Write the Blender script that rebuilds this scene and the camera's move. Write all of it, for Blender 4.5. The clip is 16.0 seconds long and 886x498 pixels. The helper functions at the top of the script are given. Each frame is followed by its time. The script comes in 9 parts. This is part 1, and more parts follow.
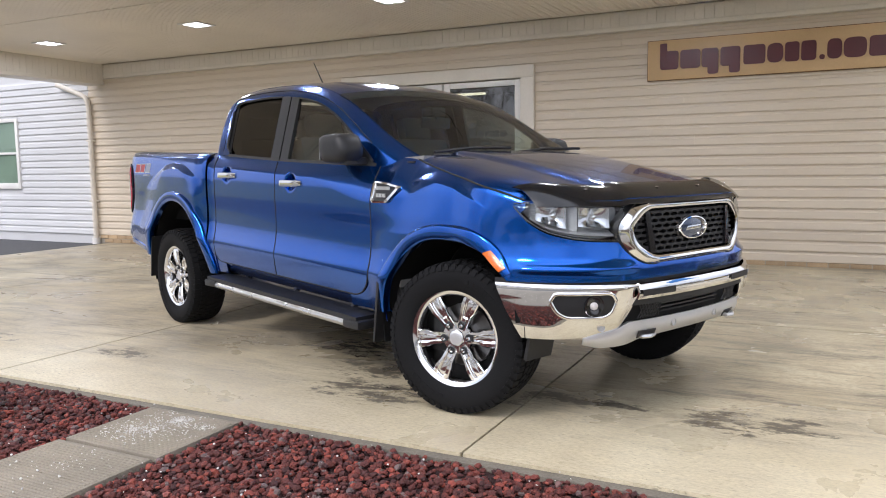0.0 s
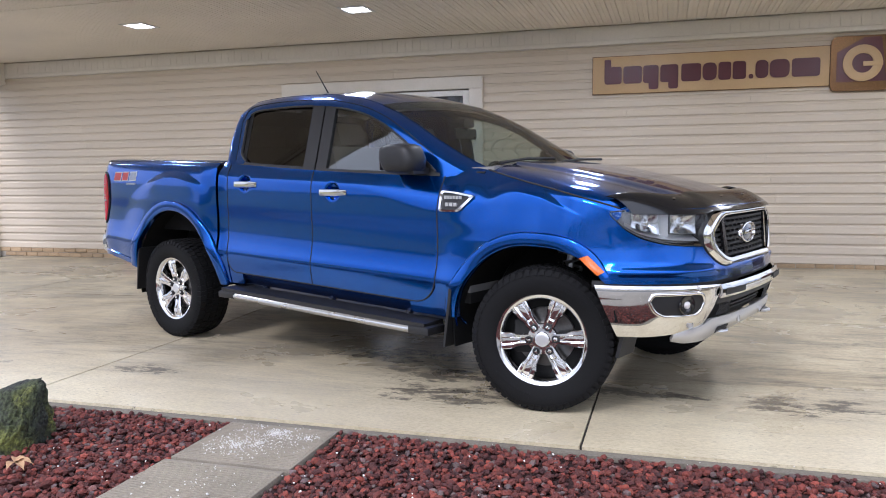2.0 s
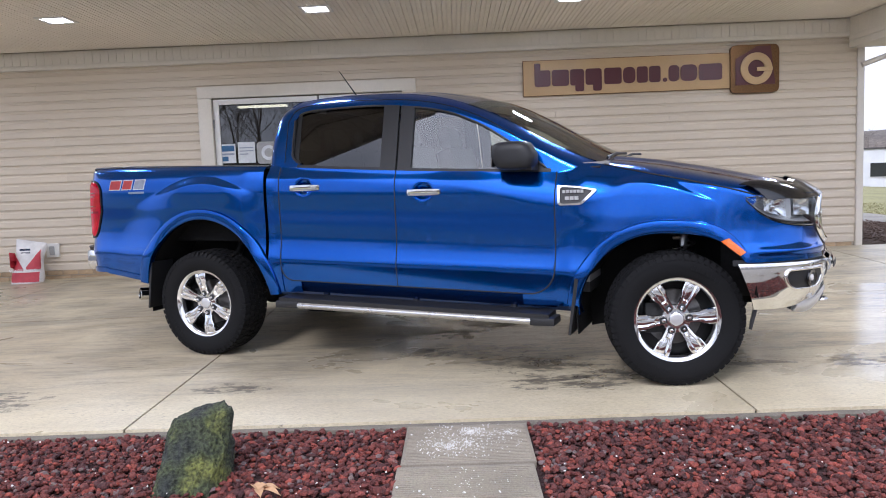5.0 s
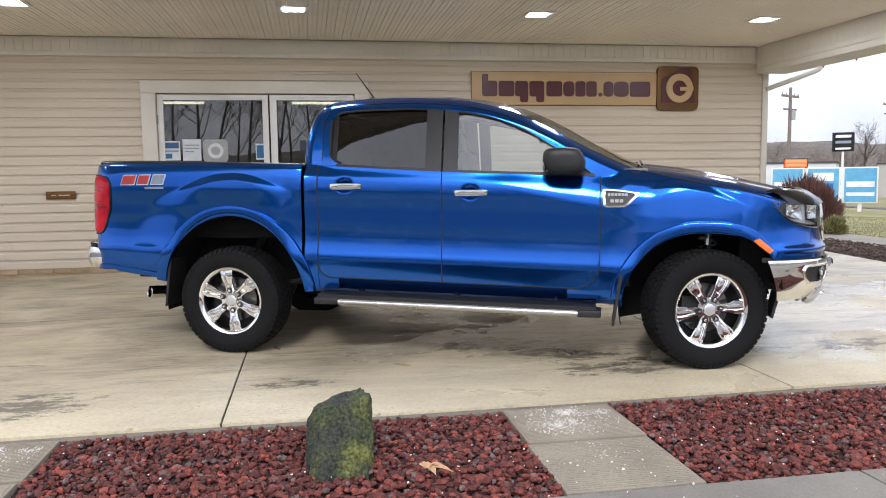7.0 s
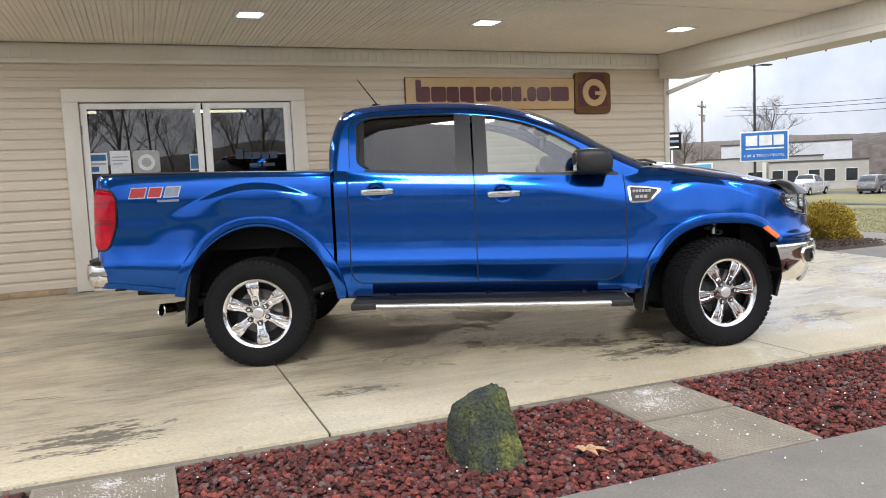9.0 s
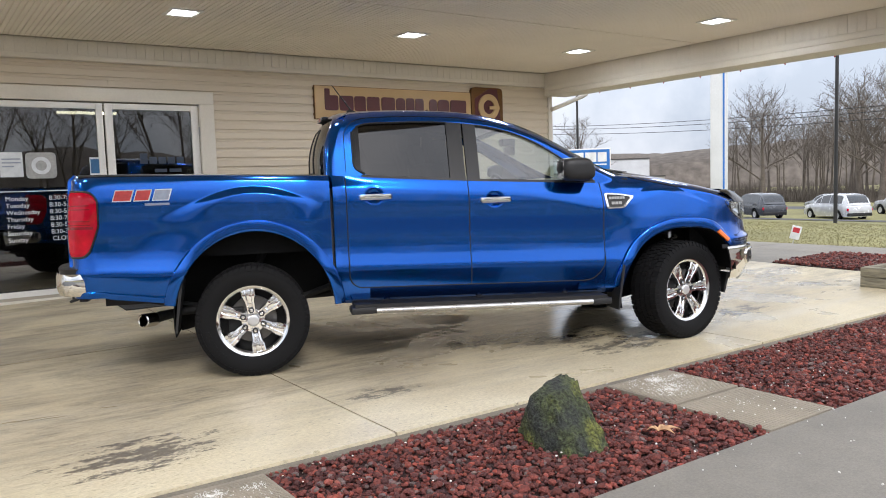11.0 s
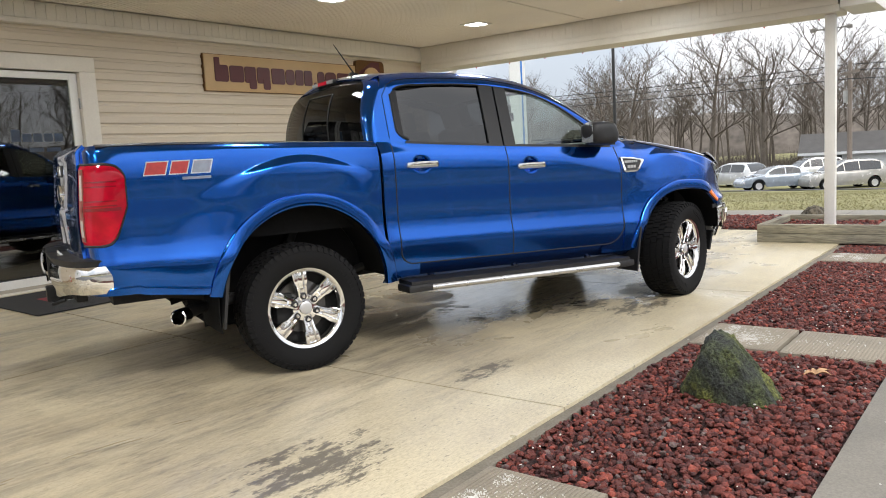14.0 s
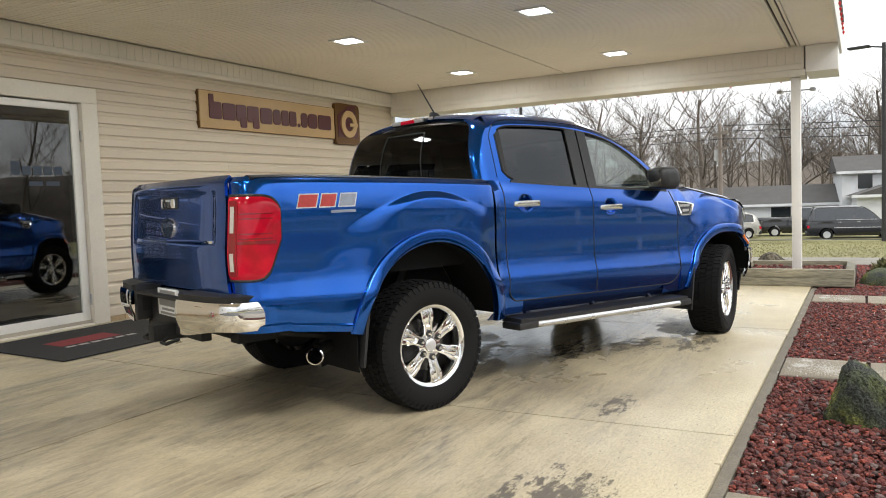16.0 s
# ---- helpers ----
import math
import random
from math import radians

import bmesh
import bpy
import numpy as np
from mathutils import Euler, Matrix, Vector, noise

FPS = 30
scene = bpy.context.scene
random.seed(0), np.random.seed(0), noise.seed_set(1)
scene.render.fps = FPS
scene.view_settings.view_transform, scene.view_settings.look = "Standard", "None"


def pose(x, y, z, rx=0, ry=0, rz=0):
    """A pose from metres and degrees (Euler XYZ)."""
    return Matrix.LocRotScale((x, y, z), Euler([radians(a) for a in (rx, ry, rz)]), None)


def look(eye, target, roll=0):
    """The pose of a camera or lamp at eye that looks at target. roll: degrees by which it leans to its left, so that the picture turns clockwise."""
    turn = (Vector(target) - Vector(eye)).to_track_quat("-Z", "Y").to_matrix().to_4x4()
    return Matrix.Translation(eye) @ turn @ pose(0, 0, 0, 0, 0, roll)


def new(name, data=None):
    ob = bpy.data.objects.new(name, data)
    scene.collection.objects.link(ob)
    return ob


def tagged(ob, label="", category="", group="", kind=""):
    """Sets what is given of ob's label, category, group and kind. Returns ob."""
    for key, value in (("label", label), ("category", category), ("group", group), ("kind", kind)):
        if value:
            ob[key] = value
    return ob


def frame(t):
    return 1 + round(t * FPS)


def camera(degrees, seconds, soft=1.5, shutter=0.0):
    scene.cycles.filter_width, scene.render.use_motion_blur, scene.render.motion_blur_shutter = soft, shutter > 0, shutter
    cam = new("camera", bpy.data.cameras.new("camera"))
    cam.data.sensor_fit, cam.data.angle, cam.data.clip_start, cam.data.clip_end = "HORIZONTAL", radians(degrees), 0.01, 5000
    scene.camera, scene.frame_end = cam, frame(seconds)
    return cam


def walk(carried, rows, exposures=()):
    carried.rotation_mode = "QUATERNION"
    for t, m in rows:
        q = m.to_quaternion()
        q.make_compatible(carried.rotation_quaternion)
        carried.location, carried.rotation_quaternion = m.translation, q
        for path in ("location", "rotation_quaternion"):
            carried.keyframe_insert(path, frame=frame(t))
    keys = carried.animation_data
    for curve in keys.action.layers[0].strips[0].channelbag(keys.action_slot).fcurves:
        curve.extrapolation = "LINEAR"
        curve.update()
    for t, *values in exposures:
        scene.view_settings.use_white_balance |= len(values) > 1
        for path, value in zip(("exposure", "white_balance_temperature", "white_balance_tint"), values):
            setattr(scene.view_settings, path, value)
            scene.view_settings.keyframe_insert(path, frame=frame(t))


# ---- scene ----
cam = camera(59.8, 16.0, soft=1.0)
METRES, EYE, TILT, LEAN, TURN = 10.253, 1.19, 0.0, 0.0, 26.8
ROWS = [
    (0.0, 0.0, 0.0, 0.0, -0.08, -6.0, 0.74),
    (0.5, -0.024, -0.0087, 0.0024, -2.19, -5.75, 0.62),
    (1.0, -0.0489, -0.0063, 0.0018, -5.34, -6.12, 0.75),
    (1.5, -0.0792, 0.001, 0.0034, -8.23, -5.96, 0.73),
    (2.0, -0.1098, -0.0047, 0.0031, -10.37, -5.64, 0.61),
    (2.5, -0.1398, -0.0016, 0.0013, -13.04, -5.6, 1.18),
    (3.0, -0.1692, 0.0085, 0.003, -15.54, -5.23, 1.23),
    (3.5, -0.1983, 0.0082, 0.0041, -18.25, -4.73, 1.49),
    (4.0, -0.2251, 0.0179, 0.002, -21.17, -5.05, 2.31),
    (4.5, -0.2536, 0.0318, 0.0028, -23.46, -5.58, 2.45),
    (7.0, -0.3977, 0.0834, 0.0036, -36.58, -5.5, 0.78),
    (7.5, -0.4256, 0.0988, 0.004, -39.31, -4.88, 0.8),
    (8.0, -0.4536, 0.1092, 0.0047, -42.66, -5.48, 1.08),
    (8.5, -0.475, 0.1327, 0.0052, -45.32, -5.47, 1.87),
    (11.0, -0.5789, 0.2463, 0.0051, -61.8, -4.95, 1.85),
    (11.5, -0.5783, 0.277, 0.007, -63.9, -4.34, 1.34),
    (12.0, -0.5792, 0.3087, 0.0067, -65.47, -3.74, 2.18),
    (12.5, -0.5811, 0.3382, 0.0064, -67.76, -4.1, 2.68),
    (13.0, -0.5837, 0.3712, 0.0048, -70.06, -4.82, 2.61),
    (13.5, -0.6008, 0.4009, 0.0022, -73.79, -5.82, 2.59),
    (14.0, -0.6131, 0.4284, 0.0009, -79.31, -6.83, 3.16),
    (14.5, -0.6207, 0.4636, 0.0022, -82.74, -5.69, 3.15),
    (15.0, -0.6331, 0.4982, 0.0012, -84.91, -4.74, 3.35),
    (15.5, -0.6387, 0.5315, -0.0, -86.68, -4.59, 2.99),
    (16.0, -0.6317, 0.567, 0.001, -88.26, -3.64, 2.1),
]
walk(cam, [(t, pose(0, 0, EYE, TILT, LEAN, TURN) @ pose(METRES * x, METRES * y, METRES * z, 90 + pitch, roll, yaw)) for t, x, y, z, yaw, pitch, roll in ROWS], [(0.0, 0.98, 6200, 17), (2.0, 1.01, 5800, 19), (3.5, 1.03, 5750, 20), (4.5, 1.02, 5750, 20), (7.5, 0.98, 6250, 15), (11.0, 0.97, 6350, 14), (13.5, 0.99, 6600, 12), (15.0, 1.00, 6600, 11), (16.0, 1.03, 6750, 10)])

# ---- world and light ----
world = bpy.data.worlds.new("overcast_sky")
scene.world = world
world.use_nodes = True
wt = world.node_tree
wt.nodes.clear()
w_out = wt.nodes.new("ShaderNodeOutputWorld")
w_bg = wt.nodes.new("ShaderNodeBackground")
w_sky = wt.nodes.new("ShaderNodeTexSky")
w_sky.sky_type = "NISHITA"
w_sky.sun_disc = False
w_sky.sun_elevation, w_sky.sun_rotation = radians(38), radians(200)
w_sky.dust_density = 3.0
w_noise = wt.nodes.new("ShaderNodeTexNoise")
w_noise.inputs["Scale"].default_value, w_noise.inputs["Detail"].default_value = 3.2, 7.0
w_noise.inputs["Roughness"].default_value = 0.55
w_ramp = wt.nodes.new("ShaderNodeValToRGB")
w_ramp.color_ramp.elements[0].position, w_ramp.color_ramp.elements[0].color = 0.36, (4.7, 5.3, 6.0, 1)
w_ramp.color_ramp.elements[1].position, w_ramp.color_ramp.elements[1].color = 0.60, (8.7, 8.95, 9.2, 1)
w_mix = wt.nodes.new("ShaderNodeMixRGB")
w_mix.inputs[0].default_value = 0.94
wt.links.new(w_noise.outputs["Fac"], w_ramp.inputs["Fac"])
wt.links.new(w_sky.outputs["Color"], w_mix.inputs[1])
wt.links.new(w_ramp.outputs["Color"], w_mix.inputs[2])
# an overcast sky is brighter overhead than at the horizon
w_co = wt.nodes.new("ShaderNodeTexCoord")
w_xyz = wt.nodes.new("ShaderNodeSeparateXYZ")
w_up = wt.nodes.new("ShaderNodeMapRange")
w_up.inputs["To Min"].default_value, w_up.inputs["To Max"].default_value = 0.50, 1.45
w_mul = wt.nodes.new("ShaderNodeMixRGB")
w_mul.blend_type = "MULTIPLY"
w_mul.inputs[0].default_value = 1.0
wt.links.new(w_co.outputs["Generated"], w_xyz.inputs[0])
wt.links.new(w_co.outputs["Generated"], w_noise.inputs["Vector"])
wt.links.new(w_xyz.outputs["Z"], w_up.inputs["Value"])
wt.links.new(w_mix.outputs["Color"], w_mul.inputs[1])
wt.links.new(w_up.outputs["Result"], w_mul.inputs[2])
wt.links.new(w_mul.outputs["Color"], w_bg.inputs["Color"])
w_bg.inputs["Strength"].default_value = 0.125
wt.links.new(w_bg.outputs["Background"], w_out.inputs["Surface"])

sun_data = bpy.data.lights.new("sun", "SUN")
sun_data.energy, sun_data.angle, sun_data.color = 0.8, radians(14), (1.0, 0.96, 0.9)
sun = new("sun", sun_data)
sun.matrix_world = look((-8, -20, 22), (0, 4, 0))


# ---- materials ----
def material(name, colour, rough=0.6, metal=0.0, scale=40.0, vary=0.12, big=3.0, big_vary=0.12, bump=0.1,
             bump_scale=None, coat=0.0, spread=0.0, stretch=(1, 1, 1), distance=0.004, alpha=1.0):
    """A worn real surface: fine grain and broad stains in the colour, fine relief, some spread from piece to piece."""
    m = bpy.data.materials.new(name)
    m.use_nodes = True
    nt = m.node_tree
    b = nt.nodes["Principled BSDF"]
    b.inputs["Metallic"].default_value = metal
    b.inputs["Coat Weight"].default_value = coat
    b.inputs["Coat Roughness"].default_value = 0.03
    co = nt.nodes.new("ShaderNodeTexCoord")
    mp = nt.nodes.new("ShaderNodeMapping")
    mp.inputs["Scale"].default_value = stretch
    nt.links.new(co.outputs["Object"], mp.inputs["Vector"])
    n1 = nt.nodes.new("ShaderNodeTexNoise")
    n1.inputs["Scale"].default_value, n1.inputs["Detail"].default_value = scale, 5
    n2 = nt.nodes.new("ShaderNodeTexNoise")
    n2.inputs["Scale"].default_value, n2.inputs["Detail"].default_value = big, 4
    for n in (n1, n2):
        nt.links.new(mp.outputs["Vector"], n.inputs["Vector"])
    value = None
    for n, amount in ((n1, vary), (n2, big_vary)):
        r = nt.nodes.new("ShaderNodeMapRange")
        r.inputs["From Min"].default_value, r.inputs["From Max"].default_value = 0.3, 0.7
        r.inputs["To Min"].default_value, r.inputs["To Max"].default_value = 1 - amount, 1 + amount
        nt.links.new(n.outputs["Fac"], r.inputs["Value"])
        if value is None:
            value = r.outputs["Result"]
        else:
            k = nt.nodes.new("ShaderNodeMath")
            k.operation = "MULTIPLY"
            nt.links.new(value, k.inputs[0]), nt.links.new(r.outputs["Result"], k.inputs[1])
            value = k.outputs[0]
    if spread:
        info = nt.nodes.new("ShaderNodeObjectInfo")
        r = nt.nodes.new("ShaderNodeMapRange")
        r.inputs["To Min"].default_value, r.inputs["To Max"].default_value = 1 - spread, 1 + spread
        nt.links.new(info.outputs["Random"], r.inputs["Value"])
        k = nt.nodes.new("ShaderNodeMath")
        k.operation = "MULTIPLY"
        nt.links.new(value, k.inputs[0]), nt.links.new(r.outputs["Result"], k.inputs[1])
        value = k.outputs[0]
    hsv = nt.nodes.new("ShaderNodeHueSaturation")
    hsv.inputs["Color"].default_value = (*colour, 1)
    nt.links.new(value, hsv.inputs["Value"])
    nt.links.new(hsv.outputs["Color"], b.inputs["Base Color"])
    rr = nt.nodes.new("ShaderNodeMapRange")
    rr.inputs["To Min"].default_value, rr.inputs["To Max"].default_value = max(rough - 0.1, 0.0), min(rough + 0.1, 1.0)
    if rough < 0.12:
        rr.inputs["To Min"].default_value, rr.inputs["To Max"].default_value = rough * 0.8, rough * 1.2
    nt.links.new(n2.outputs["Fac"], rr.inputs["Value"])
    nt.links.new(rr.outputs["Result"], b.inputs["Roughness"])
    if bump:
        bp = nt.nodes.new("ShaderNodeBump")
        bp.inputs["Strength"].default_value, bp.inputs["Distance"].default_value = bump, distance
        if bump_scale:
            n3 = nt.nodes.new("ShaderNodeTexNoise")
            n3.inputs["Scale"].default_value, n3.inputs["Detail"].default_value = bump_scale, 4
            nt.links.new(mp.outputs["Vector"], n3.inputs["Vector"])
            nt.links.new(n3.outputs["Fac"], bp.inputs["Height"])
        else:
            nt.links.new(n1.outputs["Fac"], bp.inputs["Height"])
        nt.links.new(bp.outputs["Normal"], b.inputs["Normal"])
    return m


def glass_material(name, tint, rough=0.0, ior=1.45):
    """Thin glazing: clear passage of tinted light with a Fresnel gloss on top."""
    m = bpy.data.materials.new(name)
    m.use_nodes = True
    nt = m.node_tree
    nt.nodes.clear()
    out = nt.nodes.new("ShaderNodeOutputMaterial")
    tr = nt.nodes.new("ShaderNodeBsdfTransparent")
    tr.inputs["Color"].default_value = (*tint, 1)
    gl = nt.nodes.new("ShaderNodeBsdfGlossy")
    gl.inputs["Roughness"].default_value = rough
    f0 = ((ior - 1) / (ior + 1)) ** 2
    lw = nt.nodes.new("ShaderNodeLayerWeight")
    lw.inputs["Blend"].default_value = 0.5
    pw = nt.nodes.new("ShaderNodeMath")
    pw.operation = "POWER"
    pw.inputs[1].default_value = 5.0
    fr = nt.nodes.new("ShaderNodeMath")
    fr.operation = "MULTIPLY_ADD"
    fr.inputs[1].default_value, fr.inputs[2].default_value = 1 - f0, f0
    nt.links.new(lw.outputs["Facing"], pw.inputs[0])
    nt.links.new(pw.outputs[0], fr.inputs[0])
    mx = nt.nodes.new("ShaderNodeMixShader")
    nt.links.new(fr.outputs[0], mx.inputs[0])
    nt.links.new(tr.outputs[0], mx.inputs[1])
    nt.links.new(gl.outputs[0], mx.inputs[2])
    nt.links.new(mx.outputs[0], out.inputs["Surface"])
    return m


def glow_material(name, colour, strength):
    m = bpy.data.materials.new(name)
    m.use_nodes = True
    b = m.node_tree.nodes["Principled BSDF"]
    b.inputs["Base Color"].default_value = (*colour, 1)
    b.inputs["Emission Color"].default_value = (*colour, 1)
    b.inputs["Emission Strength"].default_value = strength
    return m


SIDING = material("tan_vinyl", (0.62, 0.535, 0.42), 0.5, scale=90, vary=0.03, big=1.2, big_vary=0.05, bump=0.15, stretch=(0.2, 1, 3), spread=0.03)
WHITE_SIDING = material("white_vinyl", (0.60, 0.60, 0.60), 0.5, scale=90, vary=0.03, big=1.0, big_vary=0.05, bump=0.12, spread=0.03)
SOFFIT = material("cream_soffit", (0.84, 0.77, 0.665), 0.45, scale=60, vary=0.03, big=0.8, big_vary=0.06, bump=0.08)
TRIM = material("cream_trim", (0.68, 0.63, 0.545), 0.45, scale=60, vary=0.03, big=1.5, big_vary=0.06, bump=0.08)
WHITE = material("white_paint", (0.76, 0.74, 0.70), 0.4, scale=50, vary=0.03, big=2, big_vary=0.05, bump=0.06)
BRICK = material("tan_brick", (0.42, 0.30, 0.18), 0.85, scale=120, vary=0.15, big=8, big_vary=0.12, bump=0.5, spread=0.15)
MORTAR = material("mortar", (0.38, 0.34, 0.28), 0.9, scale=150, vary=0.1, bump=0.4)
PAVER = material("concrete_paver", (0.265, 0.228, 0.172), 0.8, scale=140, vary=0.16, big=4, big_vary=0.14, bump=0.5, spread=0.14)
WALKWAY = material("grey_concrete", (0.185, 0.168, 0.140), 0.75, scale=110, vary=0.14, big=2.2, big_vary=0.16, bump=0.4)
EDGING = material("grey_edging", (0.165, 0.145, 0.112), 0.85, scale=90, vary=0.2, big=5, big_vary=0.2, bump=0.5)
SOIL = material("dark_red_bed", (0.035, 0.012, 0.010), 0.95, scale=60, vary=0.3, big=5, big_vary=0.2, bump=0.8, distance=0.02)
ASPHALT = material("asphalt", (0.055, 0.055, 0.057), 0.7, scale=220, vary=0.2, big=1.5, big_vary=0.15, bump=0.4)
GRASS_GROUND = material("winter_grass", (0.185, 0.170, 0.068), 0.95, scale=8, vary=0.25, big=0.25, big_vary=0.25, bump=0.6, distance=0.03)
MULCH = material("brown_mulch", (0.075, 0.045, 0.03), 0.95, scale=50, vary=0.35, big=3, big_vary=0.2, bump=1.0, distance=0.03)
TIMBER = material("weathered_timber", (0.225, 0.205, 0.150), 0.85, scale=9, vary=0.38, big=1.6, big_vary=0.30, bump=0.8, spread=0.14, stretch=(0.35, 0.9, 9))
DARK = material("dark_void", (0.012, 0.012, 0.012), 0.8, bump=0)
JOINT = material("joint_shadow", (0.05, 0.045, 0.04), 0.9, bump=0)
SIGN_TAN = material("sign_tan", (0.53, 0.36, 0.185), 0.45, scale=60, vary=0.03, big=2, big_vary=0.06, bump=0.05)
MAROON = material("sign_maroon", (0.085, 0.016, 0.022), 0.4, scale=60, vary=0.08, big=3, big_vary=0.08, bump=0.05)
# dark tone that stands in for the shade inside the room
ROOM_SHADE = material("shaded_room", (0.10, 0.09, 0.08), 0.8, bump=0)
SHOP_GLASS = glass_material("shop_glass", (0.36, 0.38, 0.37), 0.0, 2.2)
ROOF_TOP = material("roof_felt", (0.06, 0.06, 0.062), 0.9, scale=60, vary=0.2, big=1, big_vary=0.1, bump=0.3)
LED_WATTS = 11.0
LED = glow_material("led_panel", (0.90, 0.96, 1.0), 4.0)


def concrete_material():
    """Power-trowelled cream slab, damp and worn: pale skin, brown-grey worn streaks, dark oil blots, uneven gloss."""
    m = bpy.data.materials.new("worn_cream_concrete")
    m.use_nodes = True
    nt = m.node_tree
    b = nt.nodes["Principled BSDF"]
    co = nt.nodes.new("ShaderNodeTexCoord")

    def noise_at(scale, detail, stretch=(1, 1, 1), turn=0.0, rough=0.5, distort=0.0):
        mp = nt.nodes.new("ShaderNodeMapping")
        mp.inputs["Scale"].default_value = stretch
        mp.inputs["Rotation"].default_value = (0, 0, turn)
        nt.links.new(co.outputs["Object"], mp.inputs["Vector"])
        n = nt.nodes.new("ShaderNodeTexNoise")
        n.inputs["Scale"].default_value, n.inputs["Detail"].default_value = scale, detail
        n.inputs["Roughness"].default_value, n.inputs["Distortion"].default_value = rough, distort
        nt.links.new(mp.outputs["Vector"], n.inputs["Vector"])
        return n.outputs["Fac"]

    def ramp(fac, stops):
        r = nt.nodes.new("ShaderNodeValToRGB")
        e = r.color_ramp.elements
        for i, (p, c) in enumerate(stops):
            if i > 1:
                e.new(p)
            e[i].position = p
        for i, (p, c) in enumerate(stops):
            e[i].position, e[i].color = p, (*c, 1)
        nt.links.new(fac, r.inputs["Fac"])
        return r.outputs["Color"]

    def blend(kind, fac, a, c):
        mx = nt.nodes.new("ShaderNodeMixRGB")
        mx.blend_type = kind
        if isinstance(fac, float):
            mx.inputs[0].default_value = fac
        else:
            nt.links.new(fac, mx.inputs[0])
        nt.links.new(a, mx.inputs[1]), nt.links.new(c, mx.inputs[2])
        return mx.outputs["Color"]

    def level(fac, lo, hi, out0=0.0, out1=1.0):
        r = nt.nodes.new("ShaderNodeMapRange")
        r.inputs["From Min"].default_value, r.inputs["From Max"].default_value = lo, hi
        r.inputs["To Min"].default_value, r.inputs["To Max"].default_value = out0, out1
        nt.links.new(fac, r.inputs["Value"])
        return r.outputs["Result"]

    def times(a, c):
        k = nt.nodes.new("ShaderNodeMath")
        k.operation = "MULTIPLY"
        nt.links.new(a, k.inputs[0]), nt.links.new(c, k.inputs[1])
        return k.outputs[0]

    def plain(c):
        n = nt.nodes.new("ShaderNodeRGB")
        n.outputs[0].default_value = (*c, 1)
        return n.outputs[0]

    place = nt.nodes.new("ShaderNodeSeparateXYZ")
    nt.links.new(co.outputs["Object"], place.inputs[0])
    broad = noise_at(0.55, 6, rough=0.6, distort=0.6)
    patch = noise_at(1.7, 8, (0.7, 1.3, 1), radians(12), 0.62, 0.4)
    streak = noise_at(3.4, 14, (0.22, 2.2, 1), radians(14), 0.80, 0.25)
    grit = noise_at(17.0, 12, (0.30, 1.9, 1), radians(16), 0.80, 0.6)
    pits = noise_at(48.0, 6, (0.55, 1.4, 1), radians(12), 0.70)
    scuff = noise_at(9.0, 10, (0.35, 1.6, 1), radians(-24), 0.78, 0.5)
    fine = noise_at(60, 8, (0.6, 1.4, 1), radians(14), 0.75)
    fleck = noise_at(34, 4, (0.6, 1.5, 1), radians(10), 0.6)
    base = ramp(broad, [(0.34, (0.50, 0.425, 0.280)), (0.50, (0.615, 0.535, 0.365)), (0.66, (0.69, 0.615, 0.435))])
    grain = ramp(fine, [(0.32, (0.68, 0.66, 0.63)), (0.52, (0.98, 0.98, 0.98)), (0.70, (1.14, 1.14, 1.14))])
    colour = blend("MULTIPLY", 1.0, base, grain)
    # the traffic lane is dirtier than the clean front margin
    lane = level(place.outputs["Y"], 3.15, 4.1, 0.16, 1.0)
    film = times(times(lane, level(patch, 0.34, 0.62, 0.25, 0.75)), level(place.outputs["X"], -8.0, 0.5, 1.0, 0.55))
    colour = blend("MIX", film, colour, plain((0.300, 0.245, 0.165)))
    dirt = times(times(level(streak, 0.45, 0.60), level(patch, 0.38, 0.60, 0.3, 1.0)), lane)
    colour = blend("MIX", times(dirt, plain((0.80, 0.80, 0.80))), colour, plain((0.215, 0.19, 0.145)))
    gritty = times(times(level(grit, 0.52, 0.60), level(patch, 0.40, 0.56, 0.12, 1.0)), lane)
    colour = blend("MIX", times(gritty, plain((0.62, 0.62, 0.62))), colour, plain((0.150, 0.128, 0.095)))
    pitted = times(times(level(pits, 0.60, 0.66), level(grit, 0.46, 0.56)), level(broad, 0.40, 0.56, 0.35, 1.0))
    colour = blend("MIX", times(pitted, plain((0.75, 0.75, 0.75))), colour, plain((0.11, 0.095, 0.072)))
    rubbed = times(times(level(scuff, 0.515, 0.61), level(patch, 0.44, 0.56)), lane)
    colour = blend("MIX", times(rubbed, plain((0.72, 0.72, 0.72))), colour, plain((0.16, 0.14, 0.11)))
    specks = times(level(fleck, 0.63, 0.69), level(broad, 0.46, 0.60, 0.15, 0.8))
    colour = blend("MIX", specks, colour, plain((0.12, 0.10, 0.08)))

    # oil blots and scuffed patches: place, reach along x and y
    blots = [(-5.62, 3.35, 0.55, 0.34), (-1.80, 3.55, 0.62, 0.20), (-0.30, 3.72, 0.42, 0.26), (-2.30, 3.85, 0.6, 0.30), (-2.15, 3.45, 0.55, 0.26), (-4.15, 3.52, 0.35, 0.14), (-1.10, 3.74, 0.5, 0.16), (-2.75, 4.3, 0.7, 0.3)]
    geo = nt.nodes.new("ShaderNodeSeparateXYZ")
    nt.links.new(co.outputs["Object"], geo.inputs[0])
    rag = noise_at(9.0, 9, (0.55, 1.3, 1), radians(8), 0.80)
